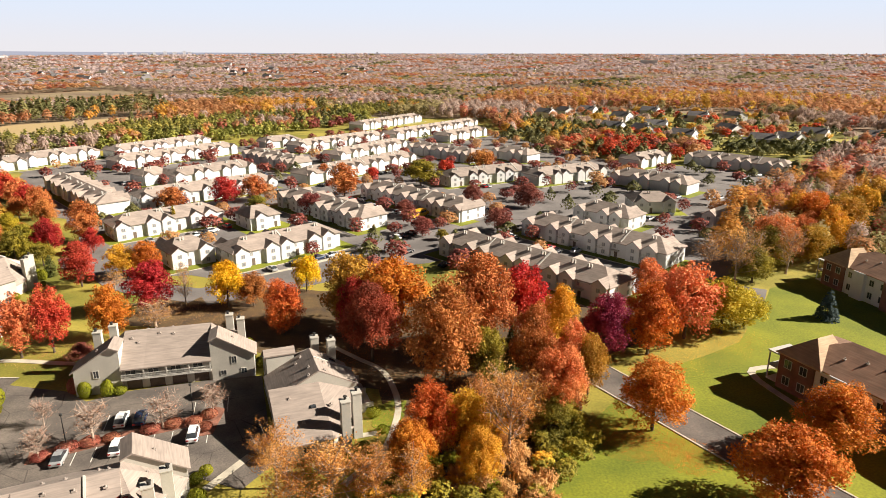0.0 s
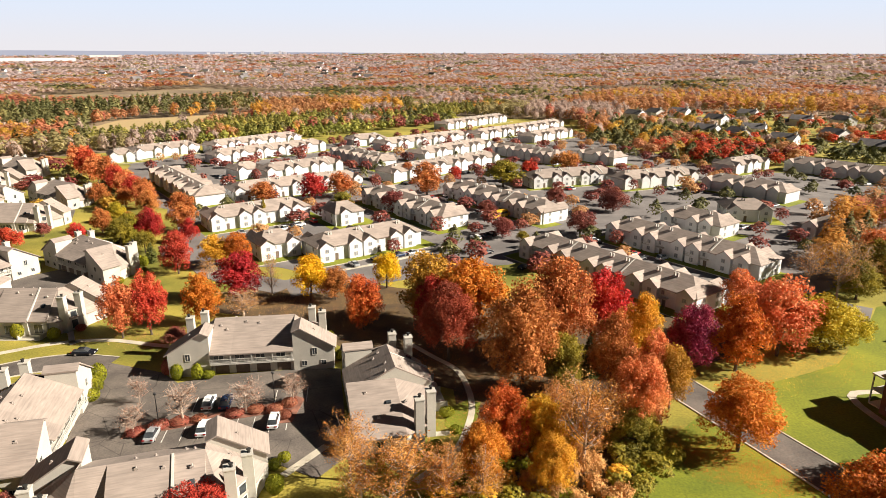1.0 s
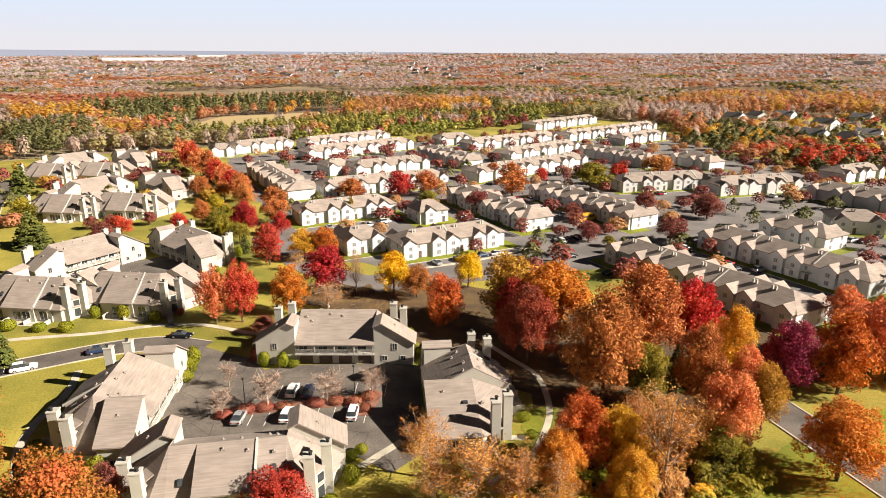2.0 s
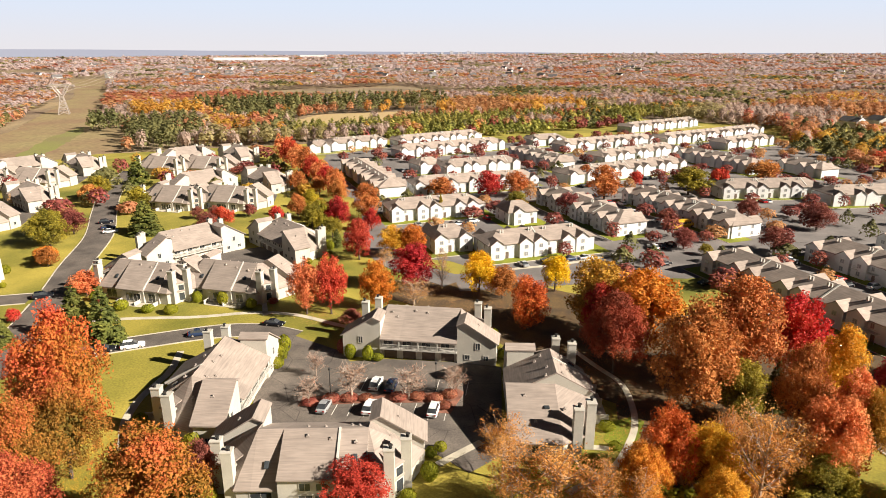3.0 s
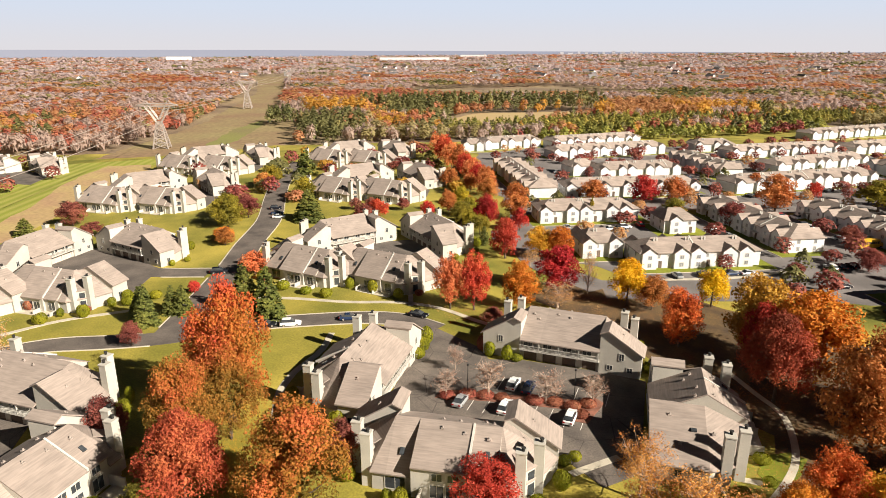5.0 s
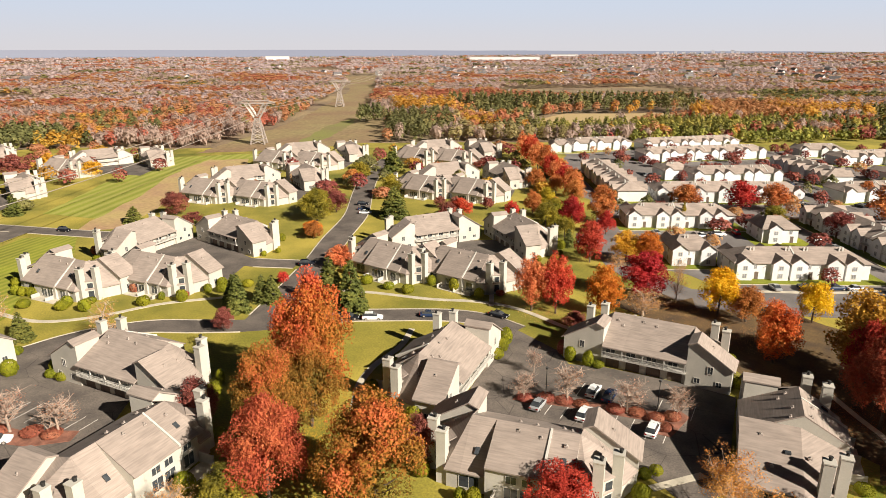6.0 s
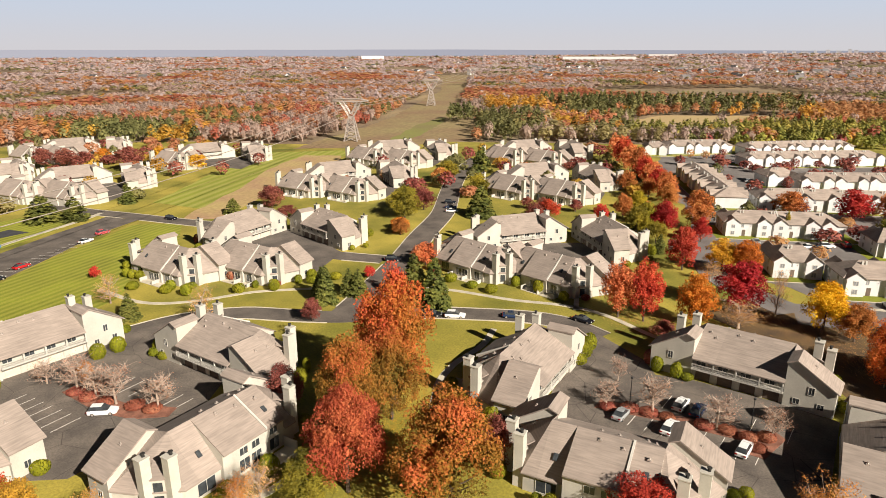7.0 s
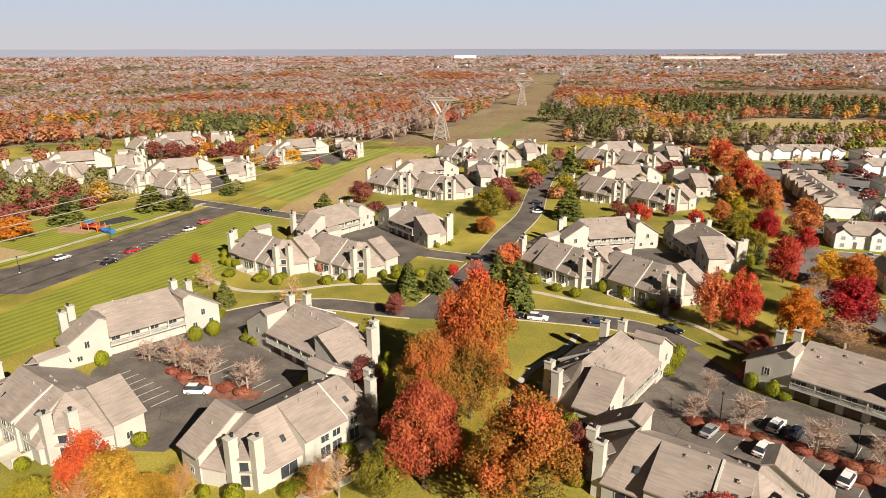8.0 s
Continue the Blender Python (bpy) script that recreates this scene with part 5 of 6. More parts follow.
plant_row("rust", (
    (7.4, 117.6, 21.3, 7.2), (16.1, 106.1, 15.5, 4.1), (-114.5, 198.9, 13.0, 5.6), (-45.2, 143.7, 8.3, 4.2), (-168.1, 232.1, 8.7, 4.3), (-104.3, 242.2, 8.6, 6.3), (-76.8, 258.5, 10.6, 5.6), (-41.6, 266.7, 13.7, 7.5), (20.0, 333.8, 10.1, 8.6), (-231.6, 180.6, 7.1, 5.1), (-140.6, 193.5, 8.5, 3.5), (-56.7, 302.5, 7.8, 4.0), (-123.7, 15.5, 4.7, 1.7), (-171.0, 116.8, 5.6, 3.1),))
plant_row("red", (
    (16.7, 124.3, 17.4, 5.3), (-78.6, 118.9, 14.3, 3.9), (-105.4, 186.1, 8.0, 3.0), (-33.3, 299.9, 7.2, 3.4), (1.4, 304.1, 10.3, 4.7), (-156.5, 171.4, 6.7, 4.7), (-141.3, 181.8, 6.5, 2.8), (-141.0, 86.3, 3.5, 1.6), (-186.6, 29.0, 3.3, 1.5),))
plant_row("gold", (
    (22.3, 115.2, 15.9, 4.4), (3.4, 85.0, 10.5, 4.0), (5.2, 77.0, 9.0, 3.3), (-86.0, 164.4, 9.3, 4.9), (-369.2, 95.6, 9.4, 4.3), (-340.4, 106.1, 7.4, 5.5),))
plant_row("magenta", (
    (31.8, 115.2, 14.2, 4.5),))
plant_row("salmon", (
    (51.1, 125.8, 17.6, 6.6), (50.2, 148.8, 10.2, 4.3), (93.8, 175.4, 15.7, 6.2), (23.0, 104.1, 14.2, 3.1), (50.5, 134.8, 12.1, 5.3), (-83.6, 116.4, 13.4, 4.3), (-140.5, 104.6, 7.1, 3.9),))
plant_row("olive", (
    (17.9, 88.9, 6.9, 4.1), (81.6, 161.1, 9.3, 5.6), (7.7, 104.0, 12.1, 4.0), (-10.3, 289.5, 12.1, 8.8), (-189.0, 130.9, 11.1, 6.0), (-233.1, 186.1, 9.6, 5.2), (-124.4, 179.0, 9.8, 3.8), (-91.7, 213.3, 8.3, 1.0), (-70.1, 237.0, 7.0, 4.3), (-0.5, 201.3, 3.7, 2.1), (-69.0, 32.3, 7.9, 3.7), (-300.9, -12.6, 4.5, 5.2), (-199.7, 138.6, 8.6, 6.4),))
plant_row("bare", (
    (94.1, 168.0, 13.6, 6.8), (74.0, 170.4, 11.3, 6.6), (-61.6, 144.3, 10.8, 3.3), (-83.7, 154.8, 4.9, 3.9), (-63.3, 131.3, 6.4, 6.7), (-164.0, 28.0, 7.0, 4.5), (-72.1, 27.0, 7.0, 3.3), (-136.0, 41.1, 9.4, 4.6), (-251.8, 161.3, 5.2, 1.3),))
plant_row("pine", (
    (129.1, 189.3, 11.5, 6.0), (13.2, 112.8, 9.4, 2.4), (-173.8, 154.1, 11.8, 6.3), (-244.1, 216.0, 13.2, 5.9), (-120.1, 86.1, 12.4, 4.7), (-113.9, 87.6, 12.6, 4.2), (-136.3, 70.0, 8.1, 3.2), (-133.8, 76.0, 7.1, 2.8), (-132.0, 68.6, 10.0, 3.1), (-131.3, 77.2, 7.3, 2.8), (-150.8, 29.3, 6.4, 2.8), (-234.1, 84.6, 6.1, 3.9), (-277.4, 58.1, 8.3, 3.7), (-258.3, -1.6, 10.0, 6.7), (-264.1, 26.8, 10.1, 6.9), (-260.6, 36.4, 8.7, 5.7), (-332.4, 13.4, 7.7, 5.2),))
plant_row("bluepine", (
    (87.4, 136.5, 7.2, 2.8),))
plant_row("yellow", (
    (-51.1, 142.9, 11.9, 4.5), (-34.5, 153.5, 9.8, 3.7),))
plant_row("burgundy", (
    (-6.9, 205.4, 6.6, 4.2), (18.6, 213.3, 7.8, 4.7), (-14.0, 232.1, 6.4, 3.9), (-22.3, 188.5, 4.2, 2.5), (-141.8, 114.6, 5.5, 3.2), (-194.7, 143.6, 7.9, 4.6), (-59.8, 57.4, 8.1, 3.0), (-158.3, 166.2, 6.0, 3.6), (-70.5, 114.5, 4.0, 2.8), (-49.1, 234.7, 8.4, 5.0), (-218.5, 254.1, 4.2, 4.3), (11.9, 251.8, 8.0, 4.4), (33.2, 246.4, 9.4, 5.4), (-91.5, 39.7, 9.4, 3.0), (-124.3, 61.0, 5.4, 2.3), (-234.0, 99.8, 8.5, 5.1), (-215.7, 97.6, 4.8, 3.7), (-395.6, 44.0, 9.9, 6.1), (-389.8, 53.6, 9.9, 6.1), (-357.7, 77.4, 11.9, 7.2), (-389.1, 62.5, 7.8, 5.1), (-200.3, 146.9, 7.7, 3.7),))
plant_row("redorange", (
    (-83.6, 56.1, 24.6, 6.6),))
plant_row("brownolive", (
    (-79.5, 52.6, 17.0, 5.4), (-77.6, 43.6, 18.2, 4.9), (-55.5, 45.7, 18.2, 6.7),))
plant_row("darkred", (
    (-68.2, 37.9, 16.2, 5.2),))
plant_row("scarlet", (
    (-86.0, -1.5, 11.5, 3.8),))

plant_row("sparse", (
    (-14.5, 71.7, 11.0, 6.5), (-20.0, 70.5, 10.0, 5.0), (-23.1, 76.4, 10.0, 5.0), (-9.0, 72.5, 9.5, 4.5), (-4.1, 73.5, 8.7, 4.0), (9.7, 82.3, 15.5, 6.0), (5.5, 88.0, 12.0, 4.5), (13.5, 90.0, 11.0, 4.0), (-80.0, -3.0, 9.0, 4.0), (-81.0, 8.5, 6.0, 3.2), (-72.0, 24.0, 6.0, 3.2)))
plant_row("goldolive", ((123.0, 192.2, 17.0, 6.5), (150.0, 219.7, 17.0, 7.0), (131.0, 204.0, 15.0, 6.0), (104.9, 176.5, 12.0, 6.0)))
plant_row("gold", ((116.0, 186.0, 15.0, 5.5), (141.0, 212.0, 16.0, 6.0), (118.0, 208.0, 14.0, 6.0)))
plant_row("salmon", ((108.0, 186.0, 13.0, 5.0), (126.0, 213.0, 14.0, 5.5)))
plant_row("pine", ((137.0, 188.0, 10.0, 5.0),))
plant_row("bare", ((76.2, 159.0, 15.0, 6.5), (84.0, 166.0, 13.0, 6.0), (98.0, 182.0, 13.0, 6.0)))
plant_row("olive", ((90.0, 172.0, 12.0, 6.0), (128.0, 205.0, 14.0, 7.0)))

plant_row("salmon", ((-216.0, 288.0, 16.0, 6.0), (-196.0, 272.0, 14.5, 5.2), (-163.0, 243.0, 12.5, 4.6)))
plant_row("red", ((-206.0, 280.0, 15.5, 5.4), (-172.0, 250.0, 13.0, 4.8), (-154.0, 234.0, 12.0, 4.4)))
plant_row("rust", ((-184.0, 262.0, 14.0, 5.2), (-145.0, 226.0, 12.5, 4.8), (-137.0, 216.0, 10.0, 4.2)))
plant_row("lime", ((-144.0, 206.5, 7.5, 3.4), (-139.0, 202.0, 6.0, 2.8)))
plant_row("olive", ((-129.2, 191.7, 8.0, 3.6), (-113.3, 173.9, 7.0, 3.4), (-202.3, 177.9, 9.0, 4.6), (-121.0, 180.5, 5.5, 2.8)))
plant_row("rust", ((-154.8, 229.0, 8.0, 3.8), (-160.5, 226.0, 6.5, 3.4), (-121.9, 192.0, 6.0, 3.2), (-133.5, 197.5, 6.5, 3.0)))
plant_row("burgundy", ((-156.5, 186.0, 5.0, 2.6), (-165.5, 178.0, 5.0, 2.6), (-172.0, 176.0, 4.5, 2.4)))
plant_row("pine", ((-128.0, 183.5, 6.5, 2.2), (-106.5, 166.0, 6.0, 2.2)))
plant_row("goldolive", ((-82.8, 0.8, 10.0, 4.2), (-80.0, 5.0, 6.5, 3.2)))
plant_row("olive", ((-88.5, -9.0, 5.5, 3.5), (-84.0, -11.0, 5.0, 3.2)))
plant_row("crimson", ((-39.0, 62.6, 7.6, 4.6),))
plant_row("scarlet", ((-33.9, 127.2, 13.1, 4.2), (-1.8, 83.4, 12.6, 4.2)))
plant_row("lime", ((60.1, 128.7, 12.3, 6.5), (66.5, 132.0, 9.0, 4.6)))
plant_row("goldolive", ((-20.7, 133.0, 17.1, 6.8), (25.6, 102.1, 11.9, 3.4)))
plant_row("darkred", ((-13.8, 115.1, 16.5, 5.6),))
plant_row("rust", ((0.6, 104.0, 20.5, 7.2),))
plant_row("salmon", ((18.4, 92.1, 15.5, 4.4),))

# ---------- the plan: detached and brick houses ----------
for hx, hy, ht in ((96, 617, 20), (118, 635, -30), (142, 647, 40), (129, 497, 30), (146, 479, -40), (165, 447, 25), (226, 582, 50), (210, 480, -30), (207, 420, 30), (226, 425, -20), (259, 454, 20), (-96, 775, 20),
                   (-71, 734, -20), (165, 508, 60), (158, 581, 10), (259, 582, -50), (200, 636, 30), (293, 434, 40)):
    small_house(hx, hy, 127 + ht * 0.4, 16, 12)
brick_block(61.0, 105.5, -66, 36)
brick_block(100.0, 160.5, -78, 34)

# ---------- the plan: cars ----------
for c, cx, cy, ct, ck in (("white", -52.6, 93.0, 104, "suv"), ("blue", -49.7, 93.5, 104, "suv"), ("silver", -57.0, 82.8, 104, "sedan"), ("white", -49.7, 85.4, 104, "suv"), ("white", -39.4, 89.0, 104, "suv"),
                          ("white", -106.2, 87.4, 45, "suv"), ("black", -110.2, 83.8, 45, "sedan"), ("blue", -98.1, 97.6, 45, "sedan"), ("black", -86.6, 108.2, 12, "sedan"), ("black", -149.5, 99.5, 50, "suv"),
                          ("white", -185.1, 149.7, 45, "sedan"), ("blue", -190, 153, 45, "sedan"), ("black", -196.7, 158, 45, "suv")):
    car(c, cx, cy, ct, ck)
for c, cx, cy, ct, ck in (("white", -210.8, -3.8, 120, "suv"), ("black", -199.7, 7.7, 120, "sedan"), ("red", -208.5, 14.4, 120, "sedan"), ("white", -225.6, 33.6, 120, "sedan"), ("pink", -233.2, 40.0, 120, "suv"),
                          ("black", -238.9, 63.5, 30, "suv"), ("white", -110.7, 15.8, 60, "suv")):
    car(c, cx, cy, ct, ck)
for c, cx, cy, ct, ck in (("black", -11, 186.5, 45, "sedan"), ("white", -15.5, 202, 130, "suv"), ("black", -13.5, 204.6, 130, "sedan"), ("black", -10.8, 207, 130, "suv"), ("blue", -36.4, 180.8, 45, "sedan"), ("silver", -32.7, 183.6, 45, "sedan"),
                          ("blue", 18.6, 242, 135, "sedan"), ("black", 21.7, 240, 135, "suv"), ("white", 22.3, 203.6, 45, "suv"), ("black", 22.2, 222.9, 45, "sedan"), ("silver", 74.8, 227.2, 45, "suv"), ("black", 77.9, 227.2, 45, "sedan"),
                          ("black", 84, 233.2, 45, "suv"), ("black", 34.3, 186.7, 45, "sedan"), ("silver", 40.5, 187.9, 45, "suv")):
    car(c, cx, cy, ct, ck)
for c, cx, cy, ct, ck in (("white", -33.5, 259.8, 135, "suv"), ("white", -78, 210.3, 45, "suv"), ("white", -81, 205.3, 45, "sedan"), ("black", -78.6, 206.9, 45, "sedan"), ("white", 110.3, 262.6, 45, "suv"), ("silver", 115, 262.7, 45, "suv"),
                          ("white", 142.2, 299.9, 20, "suv"), ("silver", 154.3, 314.6, 20, "suv"), ("blue", 161.7, 307.2, 20, "suv"), ("silver", -144.7, 291.6, 45, "suv"), ("white", -136.2, 278.8, 45, "suv"), ("silver", -135, 256.2, 130, "suv")):
    car(c, cx, cy, ct, ck)

rng = np.random.default_rng(51)
for x, y, L, turn, D in ROW_PLACES:
    if math.hypot(x, y) > 320 or L < 20:
        continue
    m = pose(x, y, 0, 0, 0, turn)
    for k in range(int(L / 14)):
        p = m @ Vector((rng.uniform(0, L), -7.4, 0))
        car(("white", "black", "silver", "blue", "white", "black", "red")[rng.integers(0, 7)], p.x, p.y, turn + 90, "suv" if rng.uniform() < 0.5 else "sedan", True)

# ---------- the plan: power line ----------
pylon(-386, 224, 44, 29.5)
pylon(-592, 446, 44, 30)
pylon(-906, 774, 44, 32)
pylon(-1290, 1180, 44, 32)
LINE = [(-108, -76, 26), (-386, 224, 23.8), (-592, 446, 24.2), (-906, 774, 26), (-1290, 1180, 26)]
for s in (-11, 0, 11):
    c, d = math.cos(radians(44)) * s, math.sin(radians(44)) * s
    for a, b in zip(LINE, LINE[1:]):
        wire((a[0] + c, a[1] + d, a[2]), (b[0] + c, b[1] + d, b[2]), 6.8 if a[0] > -200 else 3.5)
for lx, ly, lh in ((-57.9, 86.2, 5.5), (-42.2, 96.4, 5.0), (-202.7, 44.1, 4.5), (-203, -14, 4.5), (-225, 10, 4.5)):
    lamp_post(lx, ly, lh)

# ---------- woods ----------
OPEN = [
    [(150, 30), (120, 170), (105, 176), (77, 175), (109, 236), (184, 319), (300, 440), (338, 498), (311, 517), (312, 667), (165, 699), (95, 665), (46, 462), (38, 580), (-79, 632), (-86, 618), (-142, 492), (-171, 446),
     (-211, 398), (-250, 362), (-316, 297), (-355, 258), (-370, 225), (-406, 174), (-458, 135), (-500, 48), (-495, -35), (-300, -140), (0, -140)],
    [(-302, 405), (-352, 486), (-364, 537), (-328, 577), (-302, 606), (-265, 640), (-240, 574), (-244, 514), (-258, 458), (-264, 408)],
    [(-376, 174), (-342, 236), (-325, 310), (-372, 348), (-484, 400), (-800, 675), (-1300, 1100), (-1348, 1044), (-820, 626), (-520, 340), (-474, 292), (-402, 202)],
]


# stands of one kind at the edge of the woods
PINE_BELT = [(-452, 470), (-480, 505), (-438, 560), (-374, 615), (-297, 673), (-266, 640), (-304, 609), (-366, 550), (-366, 520), (-400, 480)]
PINE_FRONT = [(-352, 305), (-401, 348), (-415, 385), (-389, 408), (-325, 351), (-306, 290)]
PINE_LONE = [(-436, 345), (-466, 370), (-450, 385), (-418, 356)]
PINE_WEST = [(-492, 74), (-556, 84), (-539, 128), (-490, 154), (-440, 138), (-452, 106)]
GOLD_EDGE = [(-450, 396), (-490, 440), (-449, 470), (-405, 436)]
GOLD_SMALL = [(-385, 412), (-416, 436), (-345, 428), (-304, 380), (-325, 356)]
GOLD_BACK = [(-174, 610), (-192, 670), (-126, 718), (-114, 653)]
YOUNG_BELT = [(-274, 373), (-294, 402), (-262, 448), (-236, 505), (-228, 525), (-168, 577), (-90, 678), (-32, 750), (-23, 673), (-74, 602), (-147, 507), (-184, 425), (-211, 419)]
RUST_RIGHT = [(40, 720), (100, 672), (165, 705), (318, 672), (345, 505), (470, 560), (520, 760), (120, 930)]
RUST_EDGE = [(-232, 534), (-262, 640), (-185, 700), (-149, 586)]
TOWN_BELT = [(-249, 368), (-202, 402), (-157, 442), (-133, 461), (-102, 504), (-68, 556), (-60, 590), (-74, 602), (-147, 507), (-192, 443), (-217, 431)]
EDGE_MIX = [(-306, 345), (-262, 375), (-292, 402), (-308, 408), (-350, 480), (-366, 520), (-410, 490), (-452, 470), (-405, 440), (-345, 430), (-304, 382), (-318, 356)]
OPEN += [EDGE_MIX, PINE_BELT, PINE_FRONT, PINE_LONE, PINE_WEST, GOLD_EDGE, GOLD_SMALL, GOLD_BACK, YOUNG_BELT, RUST_EDGE, RUST_RIGHT]
rng = np.random.default_rng(31)
FAR_PLACES = []
for i in range(100):
    az = radians(rng.uniform(-36, 92) if i % 3 == 0 else rng.uniform(5, 45))
    d = rng.uniform(1500, 2800) if i % 3 == 0 else rng.uniform(1350, 2200)
    FAR_PLACES.append((-math.sin(az) * d, math.cos(az) * d))


def inside(px, py, poly):
    hit = np.zeros(len(px), bool)
    for (x0, y0), (x1, y1) in zip(poly, poly[1:] + poly[:1]):
        hit ^= ((y0 > py) != (y1 > py)) & (px < (x1 - x0) * (py - y0) / (y1 - y0 + 1e-12) + x0)
    return hit


COLOUR = {"red": "vivid red", "burgundy": "burgundy", "farhaze": "haze-tinted bare", "paleleaf": "pale green", "youngpine": "young green pine", "farbare": "bare grey-brown", "farrust": "rust-coloured", "fargreen": "dark evergreen", "fargold": "golden", "farred": "red", "olive": "olive-green", "bare": "bare brown", "gold": "golden", "shrub": "green"}


def stand(name, label, rng, p, mix, quads, low, high, wide=(0.42, 0.62), patchy=0.006, scatter=0.1, ragged=0.4, top=0.5):
    """Trees at p (x, y, spacing), sorted by colour into patches; one mesh a colour."""
    field = np.array([noise.noise(Vector((x * patchy, y * patchy, 1.7))) + 0.5 * noise.noise(Vector((x * patchy * 3.3, y * patchy * 3.3, 5.0))) for x, y, _ in p])
    rank = np.argsort(np.argsort(field + rng.normal(0, scatter, len(p)))) / len(p)
    edges = np.cumsum([w for _, w in mix]) / sum(w for _, w in mix)
    cls = np.searchsorted(edges, rank)
    for i, (kind, _) in enumerate(mix):
        q = p[cls == i]
        n = len(q)
        if not n:
            continue
        evergreen, twigs = kind in ("fargreen", "youngpine"), kind in ("farbare", "farhaze", "bare")
        many = int(quads * (1.5 if twigs else 1))
        h = rng.uniform(low, high, n) * (1.08 if evergreen else 1)
        r = q[:, 2] * rng.uniform(*wide, n)
        idx = np.repeat(np.arange(n), many)
        v = unit(rng.normal(size=(n * many, 3)) + (0, 0, top))
        lobes = 0.78 + 0.22 * np.sin(7 * v[:, :1] + rng.uniform(0, 6, n)[idx, None]) * np.sin(6 * v[:, 1:2] + 4 * v[:, 2:])
        pos = v * lobes * rng.uniform(0.6 if twigs else 0.8, 1.04, (n * many, 1)) * np.stack([r, r, h * (0.3 if top > 0.7 else 0.46)], 1)[idx]
        if evergreen:
            pos[:, :2] *= np.clip(0.95 - pos[:, 2:] / (h[idx, None] * 0.52), 0.15, 1.3)
        pos += np.stack([q[:, 0], q[:, 1], h * (0.7 if top > 0.7 else 0.55) + rise(q[:, 0], q[:, 1])], 1)[idx]
        size = (r * 2.3 / math.sqrt(many))[idx] * rng.uniform(0.6, 1.3, n * many)
        me = leaf_mesh(name, pos, unit(v * (0.3 if top > 0.7 else 0.8) + (0, 0, 0.8) + ragged * rng.normal(size=(n * many, 3))), size, LEAF[kind], rng, 1.7 if twigs else 1.0)
        tagged(link(name, me, None), label.format(COLOUR[kind]), "woods", kind="stuff")


def woods(name, label, seed, near, far, spacing, mix, quads, clearings=9.0, az0=-37.0, az1=98.0, deep=0.9, top=0.5, wide=(0.5, 0.68)):
    """Trees of a stretch of distance, thinning with it."""
    rng = np.random.default_rng(seed)
    pts = []
    d = near
    while d < far:
        s = spacing * max(1.0, d / 1000)
        n = int(radians(az1 - az0) * d / s)
        az = np.radians(az0 + (np.arange(n) + rng.uniform(-0.45, 0.45, n)) * (az1 - az0) / n)
        r = d + rng.uniform(-0.5, 0.5, n) * s
        pts.append(np.stack([-np.sin(az) * r, np.cos(az) * r, np.full(n, s)], 1))
        d += s * deep
    p = np.concatenate(pts)
    keep = np.ones(len(p), bool)
    for poly in OPEN:
        keep &= ~inside(p[:, 0], p[:, 1], poly)
    p = p[keep]
    gap = np.array([noise.noise(Vector((x * 0.003, y * 0.003, 9.0))) for x, y, _ in p])
    p = p[gap < clearings]
    for hx, hy in FAR_PLACES:  # a clearing at each far house, open towards the estate
        d = math.hypot(hx, hy)
        along, across = (p[:, 0] * hx + p[:, 1] * hy) / d - d, (p[:, 0] * hy - p[:, 1] * hx) / d
        p = p[~((along > -55) & (along < 16) & (abs(across) < 15))]
    stand(name, label, rng, p, mix, quads, 9 if far < 800 else 11, 15 if far < 800 else 14, wide, scatter=0.16, ragged=0.22 if top < 0.7 else 0.1, top=top)


def grove(name, label, seed, poly, spacing, mix, quads, low, high, wide=(0.42, 0.62)):
    rng = np.random.default_rng(seed)
    a = np.array(poly)
    x0, y0 = a.min(0)
    x1, y1 = a.max(0)
    g = np.stack(np.meshgrid(np.arange(x0, x1, spacing), np.arange(y0, y1, spacing)), -1).reshape(-1, 2)
    g = g + rng.uniform(-0.45, 0.45, g.shape) * spacing
    g = g[inside(g[:, 0], g[:, 1], poly)]
    ok = np.ones(len(g), bool)
    for x, y, L, turn, D in ROW_PLACES:
        c, s = math.cos(radians(turn)), math.sin(radians(turn))
        u, v = (g[:, 0] - x) * c + (g[:, 1] - y) * s, -(g[:, 0] - x) * s + (g[:, 1] - y) * c
        ok &= ~((u > -3) & (u < L + 3) & (v > -4) & (v < D + 2))
    for x, y, turn in CONDO_PLACES:
        c, s = math.cos(radians(turn)), math.sin(radians(turn))
        u, v = (g[:, 0] - x) * c + (g[:, 1] - y) * s, -(g[:, 0] - x) * s + (g[:, 1] - y) * c
        ok &= ~((abs(u) < 18) & (v > -5) & (v < 17))
    g = g[ok]
    stand(name, label, rng, np.concatenate([g, np.full((len(g), 1), min(spacing, 9.0))], 1), mix, quads, low, high, wide, 0.02)


woods("edge_woods", "{} autumn trees behind the houses", 4, 120, 330, 7.0, (("fargold", 2.2), ("fargreen", 0.8), ("farrust", 2.4), ("farred", 0.6), ("farbare", 1.6), ("paleleaf", 1.8)), 420)
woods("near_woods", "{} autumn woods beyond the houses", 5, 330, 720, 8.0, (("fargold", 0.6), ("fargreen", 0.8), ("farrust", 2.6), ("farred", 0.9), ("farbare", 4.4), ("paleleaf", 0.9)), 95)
woods("far_woods", "{} autumn woods in the distance", 6, 720, 1700, 8.0, (("fargreen", 0.4), ("fargold", 0.2), ("paleleaf", 0.9), ("farbare", 3.4), ("farhaze", 1.8), ("farrust", 2.2), ("farred", 0.7)), 18, 0.42, deep=1.5, top=0.8)
